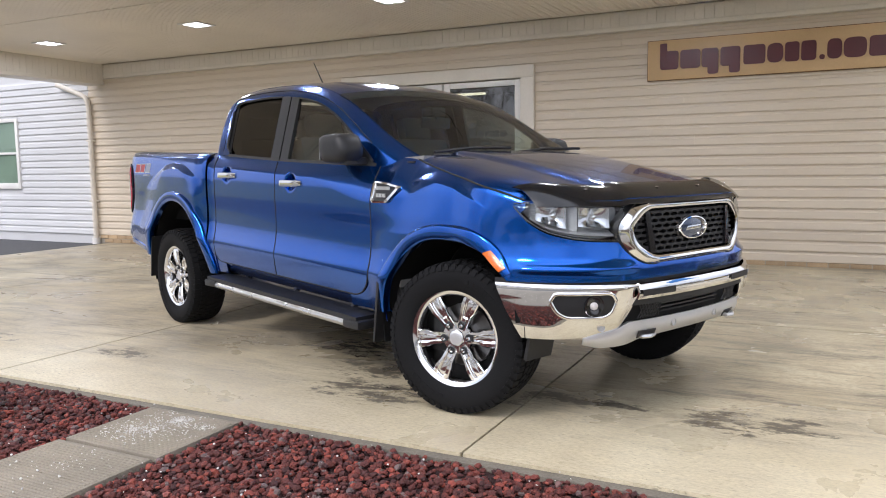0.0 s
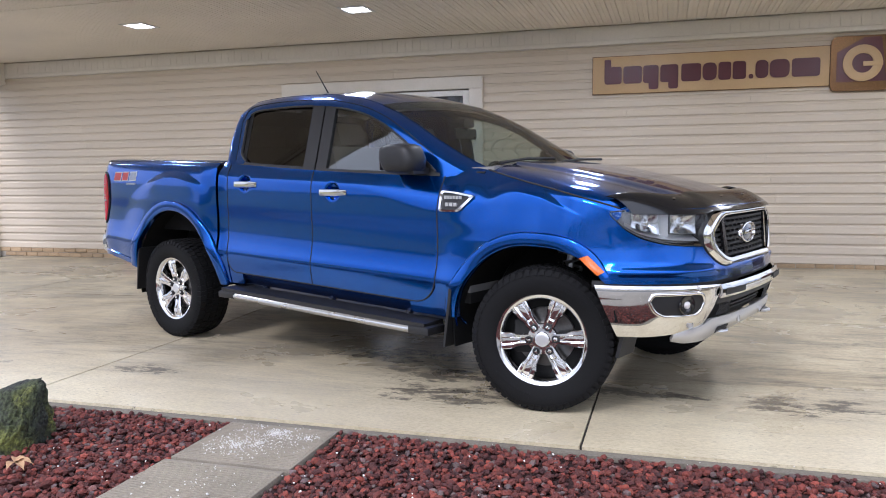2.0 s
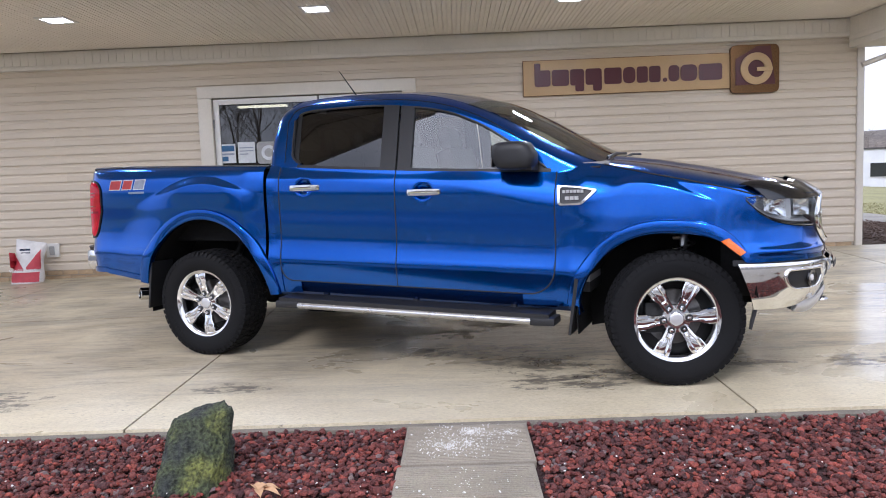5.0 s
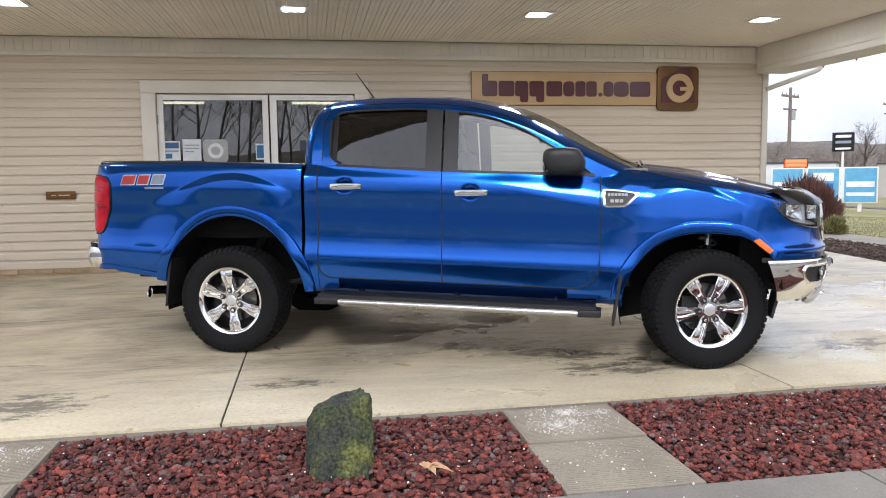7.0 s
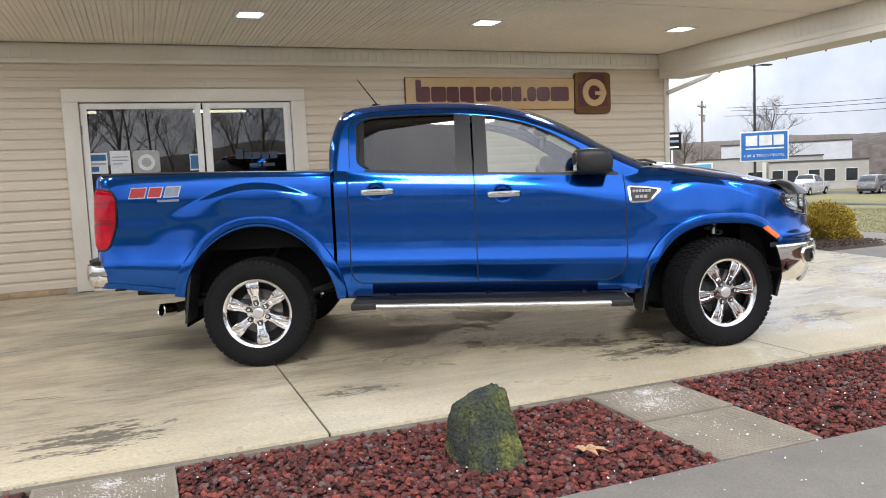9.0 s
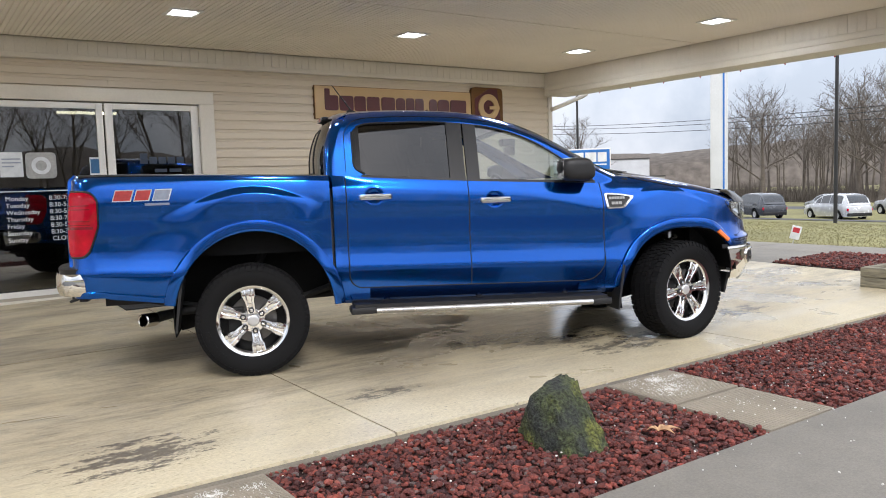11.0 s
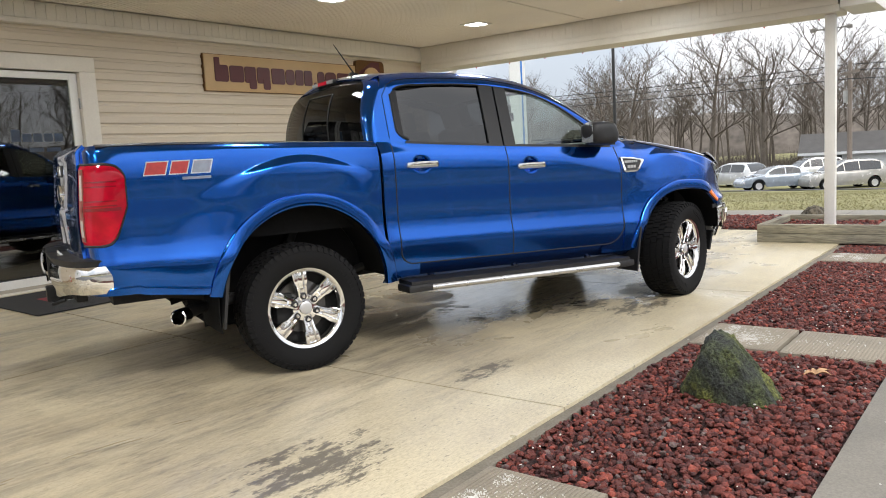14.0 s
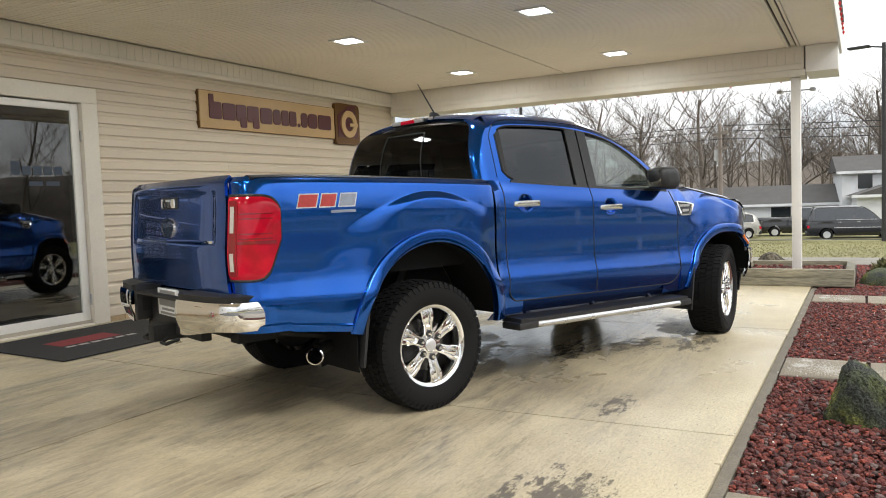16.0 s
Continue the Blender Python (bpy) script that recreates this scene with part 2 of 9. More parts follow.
    for bx, by, rx, ry in blots:
        terms = []
        for axis, c, r in (("X", bx, rx), ("Y", by, ry)):
            d = nt.nodes.new("ShaderNodeMath")
            d.operation = "SUBTRACT"
            nt.links.new(geo.outputs[axis], d.inputs[0])
            d.inputs[1].default_value = c
            q = nt.nodes.new("ShaderNodeMath")
            q.operation = "DIVIDE"
            nt.links.new(d.outputs[0], q.inputs[0])
            q.inputs[1].default_value = r
            p = nt.nodes.new("ShaderNodeMath")
            p.operation = "MULTIPLY"
            nt.links.new(q.outputs[0], p.inputs[0]), nt.links.new(q.outputs[0], p.inputs[1])
            terms.append(p.outputs[0])
        s = nt.nodes.new("ShaderNodeMath")
        nt.links.new(terms[0], s.inputs[0]), nt.links.new(terms[1], s.inputs[1])
        k = nt.nodes.new("ShaderNodeMath")
        k.operation = "MULTIPLY_ADD"
        nt.links.new(s.outputs[0], k.inputs[0])
        k.inputs[1].default_value = -0.16
        nt.links.new(rag, k.inputs[2])
        f = nt.nodes.new("ShaderNodeMapRange")
        f.inputs["From Min"].default_value, f.inputs["From Max"].default_value = 0.445, 0.495
        f.inputs["To Max"].default_value = 0.86
        nt.links.new(k.outputs[0], f.inputs["Value"])
        oil = nt.nodes.new("ShaderNodeRGB")
        oil.outputs[0].default_value = (0.085, 0.072, 0.056, 1)
        colour = blend("MIX", f.outputs["Result"], colour, oil.outputs[0])
    nt.links.new(colour, b.inputs["Base Color"])
    wet = noise_at(0.45, 5, (1, 1.6, 1), rough=0.6, distort=0.8)
    r = nt.nodes.new("ShaderNodeMapRange")
    r.inputs["From Min"].default_value, r.inputs["From Max"].default_value = 0.38, 0.62
    r.inputs["To Min"].default_value, r.inputs["To Max"].default_value = 0.27, 0.58
    nt.links.new(wet, r.inputs["Value"])
    gloss = r.outputs["Result"]
    pool = nt.nodes.new("ShaderNodeVectorMath")
    pool.operation = "DISTANCE"
    squash = nt.nodes.new("ShaderNodeMapping")
    squash.inputs["Scale"].default_value = (1.0, 1.25, 1.0)
    nt.links.new(co.outputs["Object"], squash.inputs["Vector"])
    nt.links.new(squash.outputs["Vector"], pool.inputs[0])
    pool.inputs[1].default_value = (-0.2, 6.6, 0.0)
    puddle = noise_at(1.5, 6, rough=0.6, distort=0.5)
    near = nt.nodes.new("ShaderNodeMath")
    near.operation = "MULTIPLY_ADD"
    nt.links.new(pool.outputs["Value"], near.inputs[0])
    near.inputs[1].default_value = -0.10
    nt.links.new(puddle, near.inputs[2])
    pool2 = nt.nodes.new("ShaderNodeVectorMath")
    pool2.operation = "DISTANCE"
    nt.links.new(squash.outputs["Vector"], pool2.inputs[0])
    pool2.inputs[1].default_value = (-2.1, 5.75, 0.0)
    near2 = nt.nodes.new("ShaderNodeMath")
    near2.operation = "MULTIPLY_ADD"
    nt.links.new(pool2.outputs["Value"], near2.inputs[0])
    near2.inputs[1].default_value = -0.17
    nt.links.new(puddle, near2.inputs[2])
    either = nt.nodes.new("ShaderNodeMath")
    either.operation = "MAXIMUM"
    nt.links.new(near.outputs[0], either.inputs[0]), nt.links.new(near2.outputs[0], either.inputs[1])
    soak = nt.nodes.new("ShaderNodeMapRange")
    soak.inputs["From Min"].default_value, soak.inputs["From Max"].default_value = 0.29, 0.34
    nt.links.new(either.outputs[0], soak.inputs["Value"])
    film = nt.nodes.new("ShaderNodeMix")
    nt.links.new(soak.outputs["Result"], film.inputs[0])
    nt.links.new(gloss, film.inputs[2])
    film.inputs[3].default_value = 0.06
    nt.links.new(film.outputs[0], b.inputs["Roughness"])
    bp = nt.nodes.new("ShaderNodeBump")
    bp.inputs["Strength"].default_value, bp.inputs["Distance"].default_value = 0.22, 0.004
    nt.links.new(fine, bp.inputs["Height"])
    nt.links.new(bp.outputs["Normal"], b.inputs["Normal"])
    return m


CONCRETE = concrete_material()


# ---- mesh helpers ----
def mesh_from(name, verts, faces, mat, smooth=False, sharp=35):
    me = bpy.data.meshes.new(name)
    me.from_pydata([tuple(v) for v in verts], [], faces)
    me.materials.append(mat)
    if smooth:
        me.shade_smooth()
        me.set_sharp_from_angle(angle=radians(sharp))
    return me


def finish(name, bm, mat, smooth=False, sharp=35):
    me = bpy.data.meshes.new(name)
    bmesh.ops.recalc_face_normals(bm, faces=bm.faces)
    bm.to_mesh(me)
    bm.free()
    me.materials.append(mat)
    if smooth:
        me.shade_smooth()
        me.set_sharp_from_angle(angle=radians(sharp))
    return me


def part(name, data, parent, label="", m=None):
    """Link one mesh as one object under a thing or a part."""
    ob = new(name, data)
    if m is not None:
        ob.matrix_basis = m
    ob.parent = parent
    return tagged(ob, label)


def empty(name, m=None):
    ob = new(name)
    ob.empty_display_size = 0.1
    if m is not None:
        ob.matrix_basis = m
    return ob


def add_box(bm, x0, x1, y0, y1, z0, z1, bevel=0.0):
    vs = [bm.verts.new((x, y, z)) for x in (x0, x1) for y in (y0, y1) for z in (z0, z1)]
    fs = [bm.faces.new([vs[i] for i in f]) for f in ((0, 1, 3, 2), (4, 6, 7, 5), (0, 4, 5, 1), (2, 3, 7, 6), (0, 2, 6, 4), (1, 5, 7, 3))]
    if bevel:
        bmesh.ops.bevel(bm, geom=list({e for f in fs for e in f.edges}), offset=bevel, segments=2, affect="EDGES", profile=0.6)


def box(name, mat, x0, x1, y0, y1, z0, z1, bevel=0.0):
    bm = bmesh.new()
    add_box(bm, x0, x1, y0, y1, z0, z1, bevel)
    return finish(name, bm, mat, bevel > 0)


def add_prism(bm, outline, a0, a1, axis="y"):
    """An outline of (p, q) swept from a0 to a1 along an axis: y takes (x, z), x takes (y, z), z takes (x, y)."""
    put = {"y": lambda p, q, a: (p, a, q), "x": lambda p, q, a: (a, p, q), "z": lambda p, q, a: (p, q, a)}[axis]
    lo = [bm.verts.new(put(p, q, a0)) for p, q in outline]
    hi = [bm.verts.new(put(p, q, a1)) for p, q in outline]
    n = len(outline)
    for i in range(n):
        bm.faces.new((lo[i], lo[(i + 1) % n], hi[(i + 1) % n], hi[i]))
    bm.faces.new(lo[::-1])
    bm.faces.new(hi)


def prism(name, mat, outline, a0, a1, axis="y", bevel=0.0, smooth=False):
    bm = bmesh.new()
    add_prism(bm, outline, a0, a1, axis)
    if bevel:
        bmesh.ops.recalc_face_normals(bm, faces=bm.faces)
        bmesh.ops.bevel(bm, geom=list(bm.edges), offset=bevel, segments=2, affect="EDGES", profile=0.6)
    return finish(name, bm, mat, smooth or bevel > 0)


def lathe(name, mat, profile, n=48, axis="y", smooth=True, sharp=35):
    """Turn a closed or open profile of (radius, height along axis)."""
    verts, faces = [], []
    m = len(profile)
    for i in range(n):
        a = 2 * math.pi * i / n
        c, s = math.cos(a), math.sin(a)
        for r, h in profile:
            verts.append({"y": (r * c, h, r * s), "z": (r * c, r * s, h), "x": (h, r * c, r * s)}[axis])
    for i in range(n):
        j = (i + 1) % n
        for k in range(m - 1):
            faces.append((i * m + k, i * m + k + 1, j * m + k + 1, j * m + k))
    bm = bmesh.new()
    me = mesh_from(name, verts, faces, mat)
    bm.from_mesh(me)
    bpy.data.meshes.remove(me)
    bmesh.ops.remove_doubles(bm, verts=bm.verts, dist=1e-5)
    return finish(name, bm, mat, smooth, sharp)


def tube(bm, points, radius, n=8, caps=True):
    """A round rod along points; radius may be one number or one a point."""
    pts = [Vector(p) for p in points]
    rings = []
    for i, p in enumerate(pts):
        d = (pts[min(i + 1, len(pts) - 1)] - pts[max(i - 1, 0)]).normalized()
        side = d.cross(Vector((0, 0, 1)))
        if side.length < 0.05:
            side = d.cross(Vector((1, 0, 0)))
        side.normalize()
        up = side.cross(d)
        r = radius[i] if isinstance(radius, (list, tuple)) else radius
        rings.append([bm.verts.new(p + side * (r * math.cos(2 * math.pi * k / n)) + up * (r * math.sin(2 * math.pi * k / n))) for k in range(n)])
    for a, b in zip(rings, rings[1:]):
        for k in range(n):
            bm.faces.new((a[k], a[(k + 1) % n], b[(k + 1) % n], b[k]))
    if caps:
        bm.faces.new(rings[0][::-1])
        bm.faces.new(rings[-1])

# ---- setting: ground, slab, building, canopy ----
WALL_Y = 8.97


def slab_z(x, y):
    """The slab climbs a little towards the building, more at its east end."""
    rise = min(max((y - 4.6) / 4.37, 0.0), 1.0)
    return rise * (0.012 + 0.088 * min(max((x + 9.5) / 4.5, 0.0), 1.0))


def ground_z(x, y):
    """Level by the building, then falling gently to the car lot."""
    d = max(x - 7.0, 0.0)
    return -0.06 - 1.95 * min(d / 36.0, 1.0) ** 1.15


def sheet_grid(name, mat, xs, ys, z, depth=0.0):
    verts = [(x, y, z(x, y)) for y in ys for x in xs]
    nx, ny = len(xs), len(ys)
    faces = [(j * nx + i, j * nx + i + 1, (j + 1) * nx + i + 1, (j + 1) * nx + i) for j in range(ny - 1) for i in range(nx - 1)]
    if depth:
        k = len(verts)
        verts += [(x, y, zz - depth) for x, y, zz in verts]
        rim = [j for j in range(nx)] + [j * nx + nx - 1 for j in range(1, ny)] + [(ny - 1) * nx + i for i in range(nx - 2, -1, -1)] + [j * nx for j in range(ny - 2, 0, -1)]
        faces += [(rim[i], k + rim[i], k + rim[(i + 1) % len(rim)], rim[(i + 1) % len(rim)]) for i in range(len(rim))]
    return mesh_from(name, verts, faces, mat, True)


def steps(a, b, n):
    return [a + (b - a) * i / n for i in range(n + 1)]


ground = tagged(new("ground", sheet_grid("ground", GRASS_GROUND, [-1500, -300, -60, -20, 0] + steps(7, 41, 17) + [60, 150, 400, 1500], [-1500, -300, -60, -20, 0, 10, 20, 40, 80, 300, 1500], ground_z)),
                "worn pale winter lawn sloping down to a car lot", "lawn", kind="structure")

# the drive-through slab, in bays with sawn joints
EDGE_Y = 2.82
JX = [-10.8, -7.68, -4.5, -1.35, 1.80, 3.05]
JY = [EDGE_Y, 5.93, WALL_Y]
slab = tagged(empty("slab"), "worn damp cream concrete drive slab with dark stains", "concrete slab", kind="structure")
for i in range(len(JX) - 1):
    for j in range(2):
        g = 0.006
        part("slab_bay", sheet_grid("slab_bay", CONCRETE, steps(JX[i] + g, JX[i + 1] - g, 6), steps(JY[j] + (g if j else 0), JY[j + 1] - g, 6), slab_z, 0.12), slab)
part("joint_bed", box("joint_bed", JOINT, JX[0], JX[-1] - 0.02, JY[0] + 0.02, JY[-1], -0.1, -0.012), slab)
# paths, beds and lot to the east
drive = tagged(new("path_east", sheet_grid("path_east", WALKWAY, steps(3.052, 4.84, 4), [5.62, 6.2, 6.95], lambda x, y: -0.004, 0.1)), "pale concrete path from the slab", "path", kind="structure")
sidewalk = tagged(empty("sidewalk"), "pale concrete sidewalk beside the lawn", "sidewalk", kind="structure")
for i in range(14):
    part("sidewalk_bay", box("sidewalk_bay", WALKWAY, 4.85, 6.15, -8.0 + i * 1.9, -8.0 + (i + 1) * 1.9 - 0.012, -0.12, -0.010, 0.006), sidewalk)
def bed_mound(cx, cy, rx, ry, h):
    return lambda x, y: -0.05 + h * max(1 - ((x - cx) / rx) ** 4, 0) ** 0.5 * max(1 - ((y - cy) / ry) ** 4, 0) ** 0.5 + 0.012 * noise.noise(Vector((x * 6, y * 6, 0)))
tagged(new("mulch_bed", sheet_grid("mulch_bed", MULCH, steps(3.06, 4.84, 30), steps(6.97, 14.0, 80), bed_mound(3.95, 10.5, 0.9, 3.55, 0.09))), "dark brown mulch bed", "mulch bed", kind="structure")
tagged(new("red_bed", sheet_grid("red_bed", SOIL, steps(3.06, 4.84, 24), steps(3.70, 5.60, 24), bed_mound(3.95, 4.65, 0.9, 0.96, 0.06))), "dark red stone bed", "stone bed", kind="structure")
tagged(new("stone_bed", box("stone_bed", SOIL, -12.0, 4.84, 1.662, EDGE_Y - 0.064, -0.12, -0.035)), "bed of dark red lava stone", "stone bed", kind="structure")
lot = tagged(new("car_lot", sheet_grid("car_lot", ASPHALT, steps(30, 60, 15), steps(-40, 60, 20), lambda x, y: ground_z(x, y) + 0.03)), "grey asphalt car lot beyond the lawn", "car lot", kind="structure")

walkway = tagged(empty("walkway"), "grey speckled concrete walkway beside the stone bed", "walkway", kind="structure")
for x0, x1 in ((-12.0, -8.6), (-8.6, -5.23), (-5.23, -1.83), (-1.83, 1.6), (1.6, 4.6)):
    part("walkway_bay", box("walkway_bay", WALKWAY, x0 + 0.004, x1 - 0.004, -0.6, 1.66, -0.12, -0.005, 0.006), walkway)
tagged(new("forecourt", box("forecourt", ASPHALT, -16.0, 5.0, -14.0, -0.604, -0.14, -0.03)), "dark asphalt forecourt", "asphalt", kind="structure")
tagged(new("asphalt_west", box("asphalt_west", ASPHALT, -24.0, -10.81, -0.6, WALL_Y, -0.12, -0.008)), "dark asphalt yard beside the white wing", "asphalt", kind="structure")

edging = tagged(new("edging", box("edging", EDGING, -12.0, 1.76, EDGE_Y - 0.062, EDGE_Y - 0.003, -0.1, -0.014, 0.004)), "thin weathered edging strip along the slab", "edging", kind="structure")

# wall with siding behind a doorway opening
DOOR_X0, DOOR_X1, DOOR_TOP = -6.03, -3.256, 2.42
IN_X0, IN_X1, IN_TOP, IN_BOT = -5.857, -3.43, 2.27, 0.115
bm = bmesh.new()
add_box(bm, -11.1, IN_X0, WALL_Y + 0.02, WALL_Y + 0.22, -0.1, 3.3)
add_box(bm, IN_X1, 2.33, WALL_Y + 0.02, WALL_Y + 0.22, -0.1, 3.3)
add_box(bm, IN_X0, IN_X1, WALL_Y + 0.02, WALL_Y + 0.22, IN_TOP, 3.3)
add_box(bm, IN_X0, IN_X1, WALL_Y + 0.02, WALL_Y + 0.22, -0.1, IN_BOT)
wall_north = tagged(new("wall_north", finish("wall_north", bm, SIDING)), "tan clapboard front wall above a low brick course", "wall", kind="structure")
wall_wing = tagged(new("wall_wing", box("wall_wing", WHITE_SIDING, -24.0, -11.1, WALL_Y + 0.02, WALL_Y + 0.22, -0.1, 3.6)), "white clapboard wall of the side wing in daylight", "wall", kind="structure")
wall_east = tagged(new("wall_east", box("wall_east", SIDING, 2.13, 2.33, WALL_Y + 0.22, 20.0, -0.1, 3.3)), "tan clapboard end wall", "wall", kind="structure")
tagged(new("main_roof", box("main_roof", SOFFIT, -24.0, 2.5, WALL_Y + 0.3, 20.0, 3.3, 3.5)), "low roof over the building", "roof", kind="structure")

# canopy
CEIL = 2.92
bm = bmesh.new()
x = -10.6
while x < 2.1:
    w = min(0.1016, 2.1 - x)
    for y0, y1 in ((3.1, 5.938), (5.962, 8.835)):
        add_prism(bm, [(x, CEIL + 0.014), (x + 0.008, CEIL), (x + w * 0.5 - 0.005, CEIL), (x + w * 0.5, CEIL + 0.007), (x + w * 0.5 + 0.005, CEIL), (x + w - 0.008, CEIL), (x + w, CEIL + 0.014), (x + w, CEIL + 0.02), (x, CEIL + 0.02)], y0, y1, "y")
    x += 0.1016
add_box(bm, -10.9, 2.6, 2.9, 8.97, CEIL + 0.022, CEIL + 0.35)
ceiling = tagged(new("ceiling", finish("ceiling", bm, SOFFIT)), "cream beaded soffit ceiling of the canopy", "ceiling", kind="structure")


def ribbed_beam(name, x0, x1, y0, y1, z0, z1, faces, label, foot=0.05):
    """A boxed beam clad in narrow upright panels on the faces named, with a cap strip along the foot."""
    beam = tagged(empty(name), label, "beam", kind="structure")
    part("core", box("core", TRIM, x0, x1, y0, y1, z0 + 0.03, z1), beam)
    part("foot_strip", box("foot_strip", TRIM, x0 - 0.012, x1 + 0.012, y0 - 0.012, y1 + 0.012, z0, z0 + foot * (1.0 if foot < 0.1 else 0.52), 0.006), beam)
    if foot > 0.1:
        part("skirt_board", box("skirt_board", TRIM, x0 - 0.018, x1 + 0.018, y0, y1, z0 + foot * 0.52 + 0.001, z0 + foot, 0.004), beam)
    bm = bmesh.new()
    pitch = 0.1016
    for f in faces:
        a0, a1 = (x0, x1) if f in "sn" else (y0, y1)
        n = max(int((a1 - a0) / pitch), 1)
        for i in range(n):
            p, q = a0 + (a1 - a0) * i / n + 0.0015, a0 + (a1 - a0) * (i + 1) / n - 0.0015
            if f == "s":
                add_box(bm, p, q, y0 - 0.010, y0 - 0.001, z0 + foot + 0.002, z1 - 0.012)
            elif f == "n":
                add_box(bm, p, q, y1 + 0.001, y1 + 0.010, z0 + foot + 0.002, z1 - 0.012)
            elif f == "w":
                add_box(bm, x0 - 0.010, x0 - 0.001, p, q, z0 + foot + 0.002, z1 - 0.012)
            else:
                add_box(bm, x1 + 0.001, x1 + 0.010, p, q, z0 + foot + 0.002, z1 - 0.012)
    part("cladding", finish("cladding", bm, TRIM), beam)
    return beam


ribbed_beam("beam_north", -10.75, 2.27, 8.87, 8.985, 2.70, CEIL - 0.001, "s", "cream boxed beam along the wall head")
ribbed_beam("beam_east", 2.12, 2.55, 2.9, 8.86, 2.56, CEIL + 0.02, "we", "cream boxed canopy beam carried on a post", 0.15)
ribbed_beam("beam_west", -10.95, -10.6, 2.9, 8.86, 2.60, CEIL + 0.02, "we", "cream boxed canopy beam")
tagged(new("ceiling_joint", box("ceiling_joint", JOINT, -10.59, 2.11, 5.940, 5.960, CEIL + 0.010, CEIL + 0.020)), "dark joint between two runs of soffit", "trim", kind="structure")
# the overhang outside the post line: a grooved channel, a soffit strip and a white fascia
channel = tagged(empty("channel"), "cream grooved channel along the canopy edge", "trim", kind="structure")
for y0, y1, dz in ((2.945, 2.972, 0.0), (2.992, 3.040, 0.012), (3.060, 3.098, 0.0)):
    part("strip", box("strip", TRIM, -10.59, 2.11, y0, y1, CEIL - 0.010 + dz, CEIL + 0.020, 0.003), channel)
part("slot", box("slot", JOINT, -10.59, 2.11, 2.95, 3.095, CEIL + 0.0205, CEIL + 0.0215), channel)
bm = bmesh.new()
x = -11.15
while x < 2.86:
    add_prism(bm, [(x + 0.001, CEIL + 0.004), (x + 0.006, CEIL), (x + 0.0955, CEIL), (x + 0.1005, CEIL + 0.004), (x + 0.1005, CEIL + 0.02), (x + 0.001, CEIL + 0.02)], 2.53, 2.940, "y")
    x += 0.1016
tagged(new("overhang", finish("overhang", bm, SOFFIT)), "cream soffit boards under the canopy overhang", "soffit", kind="structure")
eave = tagged(new("eave", box("eave", WHITE, -11.2, 2.9, 2.50, 2.528, CEIL - 0.03, 3.27, 0.004)), "white fascia board along the canopy", "fascia", kind="structure")
tagged(new("eave_return", box("eave_return", WHITE, 2.12, 2.9, 2.53, 2.885, 2.60, CEIL - 0.002, 0.008)), "white boxed end of the canopy beam", "beam", kind="structure")
tagged(new("canopy_roof", box("canopy_roof", ROOF_TOP, -11.25, 2.95, 2.48, WALL_Y + 0.29, 3.272, 3.34)), "flat dark roof over the canopy", "roof", kind="structure")

# ---- pickup: materials ----
def paint_material():
    m = bpy.data.materials.new("blue_metallic_paint")
    m.use_nodes = True
    nt = m.node_tree
    b = nt.nodes["Principled BSDF"]
    n = nt.nodes.new("ShaderNodeTexNoise")
    n.inputs["Scale"].default_value = 900
    r = nt.nodes.new("ShaderNodeValToRGB")
    r.color_ramp.elements[0].position, r.color_ramp.elements[0].color = 0.30, (0.001, 0.059, 0.318, 1)
    r.color_ramp.elements[1].position, r.color_ramp.elements[1].color = 0.72, (0.002, 0.110, 0.495, 1)
    co = nt.nodes.new("ShaderNodeTexCoord")
    nt.links.new(co.outputs["Object"], n.inputs["Vector"])
    nt.links.new(n.outputs["Fac"], r.inputs["Fac"])
    nt.links.new(r.outputs["Color"], b.inputs["Base Color"])
    b.inputs["Metallic"].default_value, b.inputs["Roughness"].default_value = 0.95, 0.155
    b.inputs["Specular IOR Level"].default_value = 0.0
    b.inputs["Coat IOR"].default_value = 1.36
    b.inputs["Coat Weight"].default_value, b.inputs["Coat Roughness"].default_value = 1.0, 0.012
    d = nt.nodes.new("ShaderNodeTexNoise")
    d.inputs["Scale"].default_value = 2.5
    nt.links.new(co.outputs["Object"], d.inputs["Vector"])
    bp = nt.nodes.new("ShaderNodeBump")
    bp.inputs["Strength"].default_value, bp.inputs["Distance"].default_value = 0.02, 0.01
    nt.links.new(d.outputs["Fac"], bp.inputs["Height"])
    nt.links.new(bp.outputs["Normal"], b.inputs["Coat Normal"])
    return m


PAINT = paint_material()
DEFLECTOR = material("smoked_acrylic_shield", (0.008, 0.008, 0.009), 0.13, scale=50, vary=0.05, big=3, big_vary=0.05, bump=0)
CHROME = material("chrome", (0.80, 0.79, 0.77), 0.05, 1.0, scale=30, vary=0.02, big=4, big_vary=0.03, bump=0.02)
SILVER = material("silver_paint", (0.58, 0.58, 0.58), 0.32, 0.5, scale=300, vary=0.04, big=3, big_vary=0.04, bump=0.02, coat=0.5)
ALU = material("brushed_aluminium", (0.62, 0.62, 0.62), 0.28, 0.9, scale=60, vary=0.05, big=3, big_vary=0.05, bump=0.05)
BLACK = material("black_plastic", (0.014, 0.014, 0.015), 0.5, scale=300, vary=0.1, big=4, big_vary=0.1, bump=0.12, distance=0.001)
GLOSS_BLACK = material("gloss_black", (0.008, 0.008, 0.009), 0.08, scale=50, vary=0.05, big=3, big_vary=0.05, bump=0, coat=1.0)
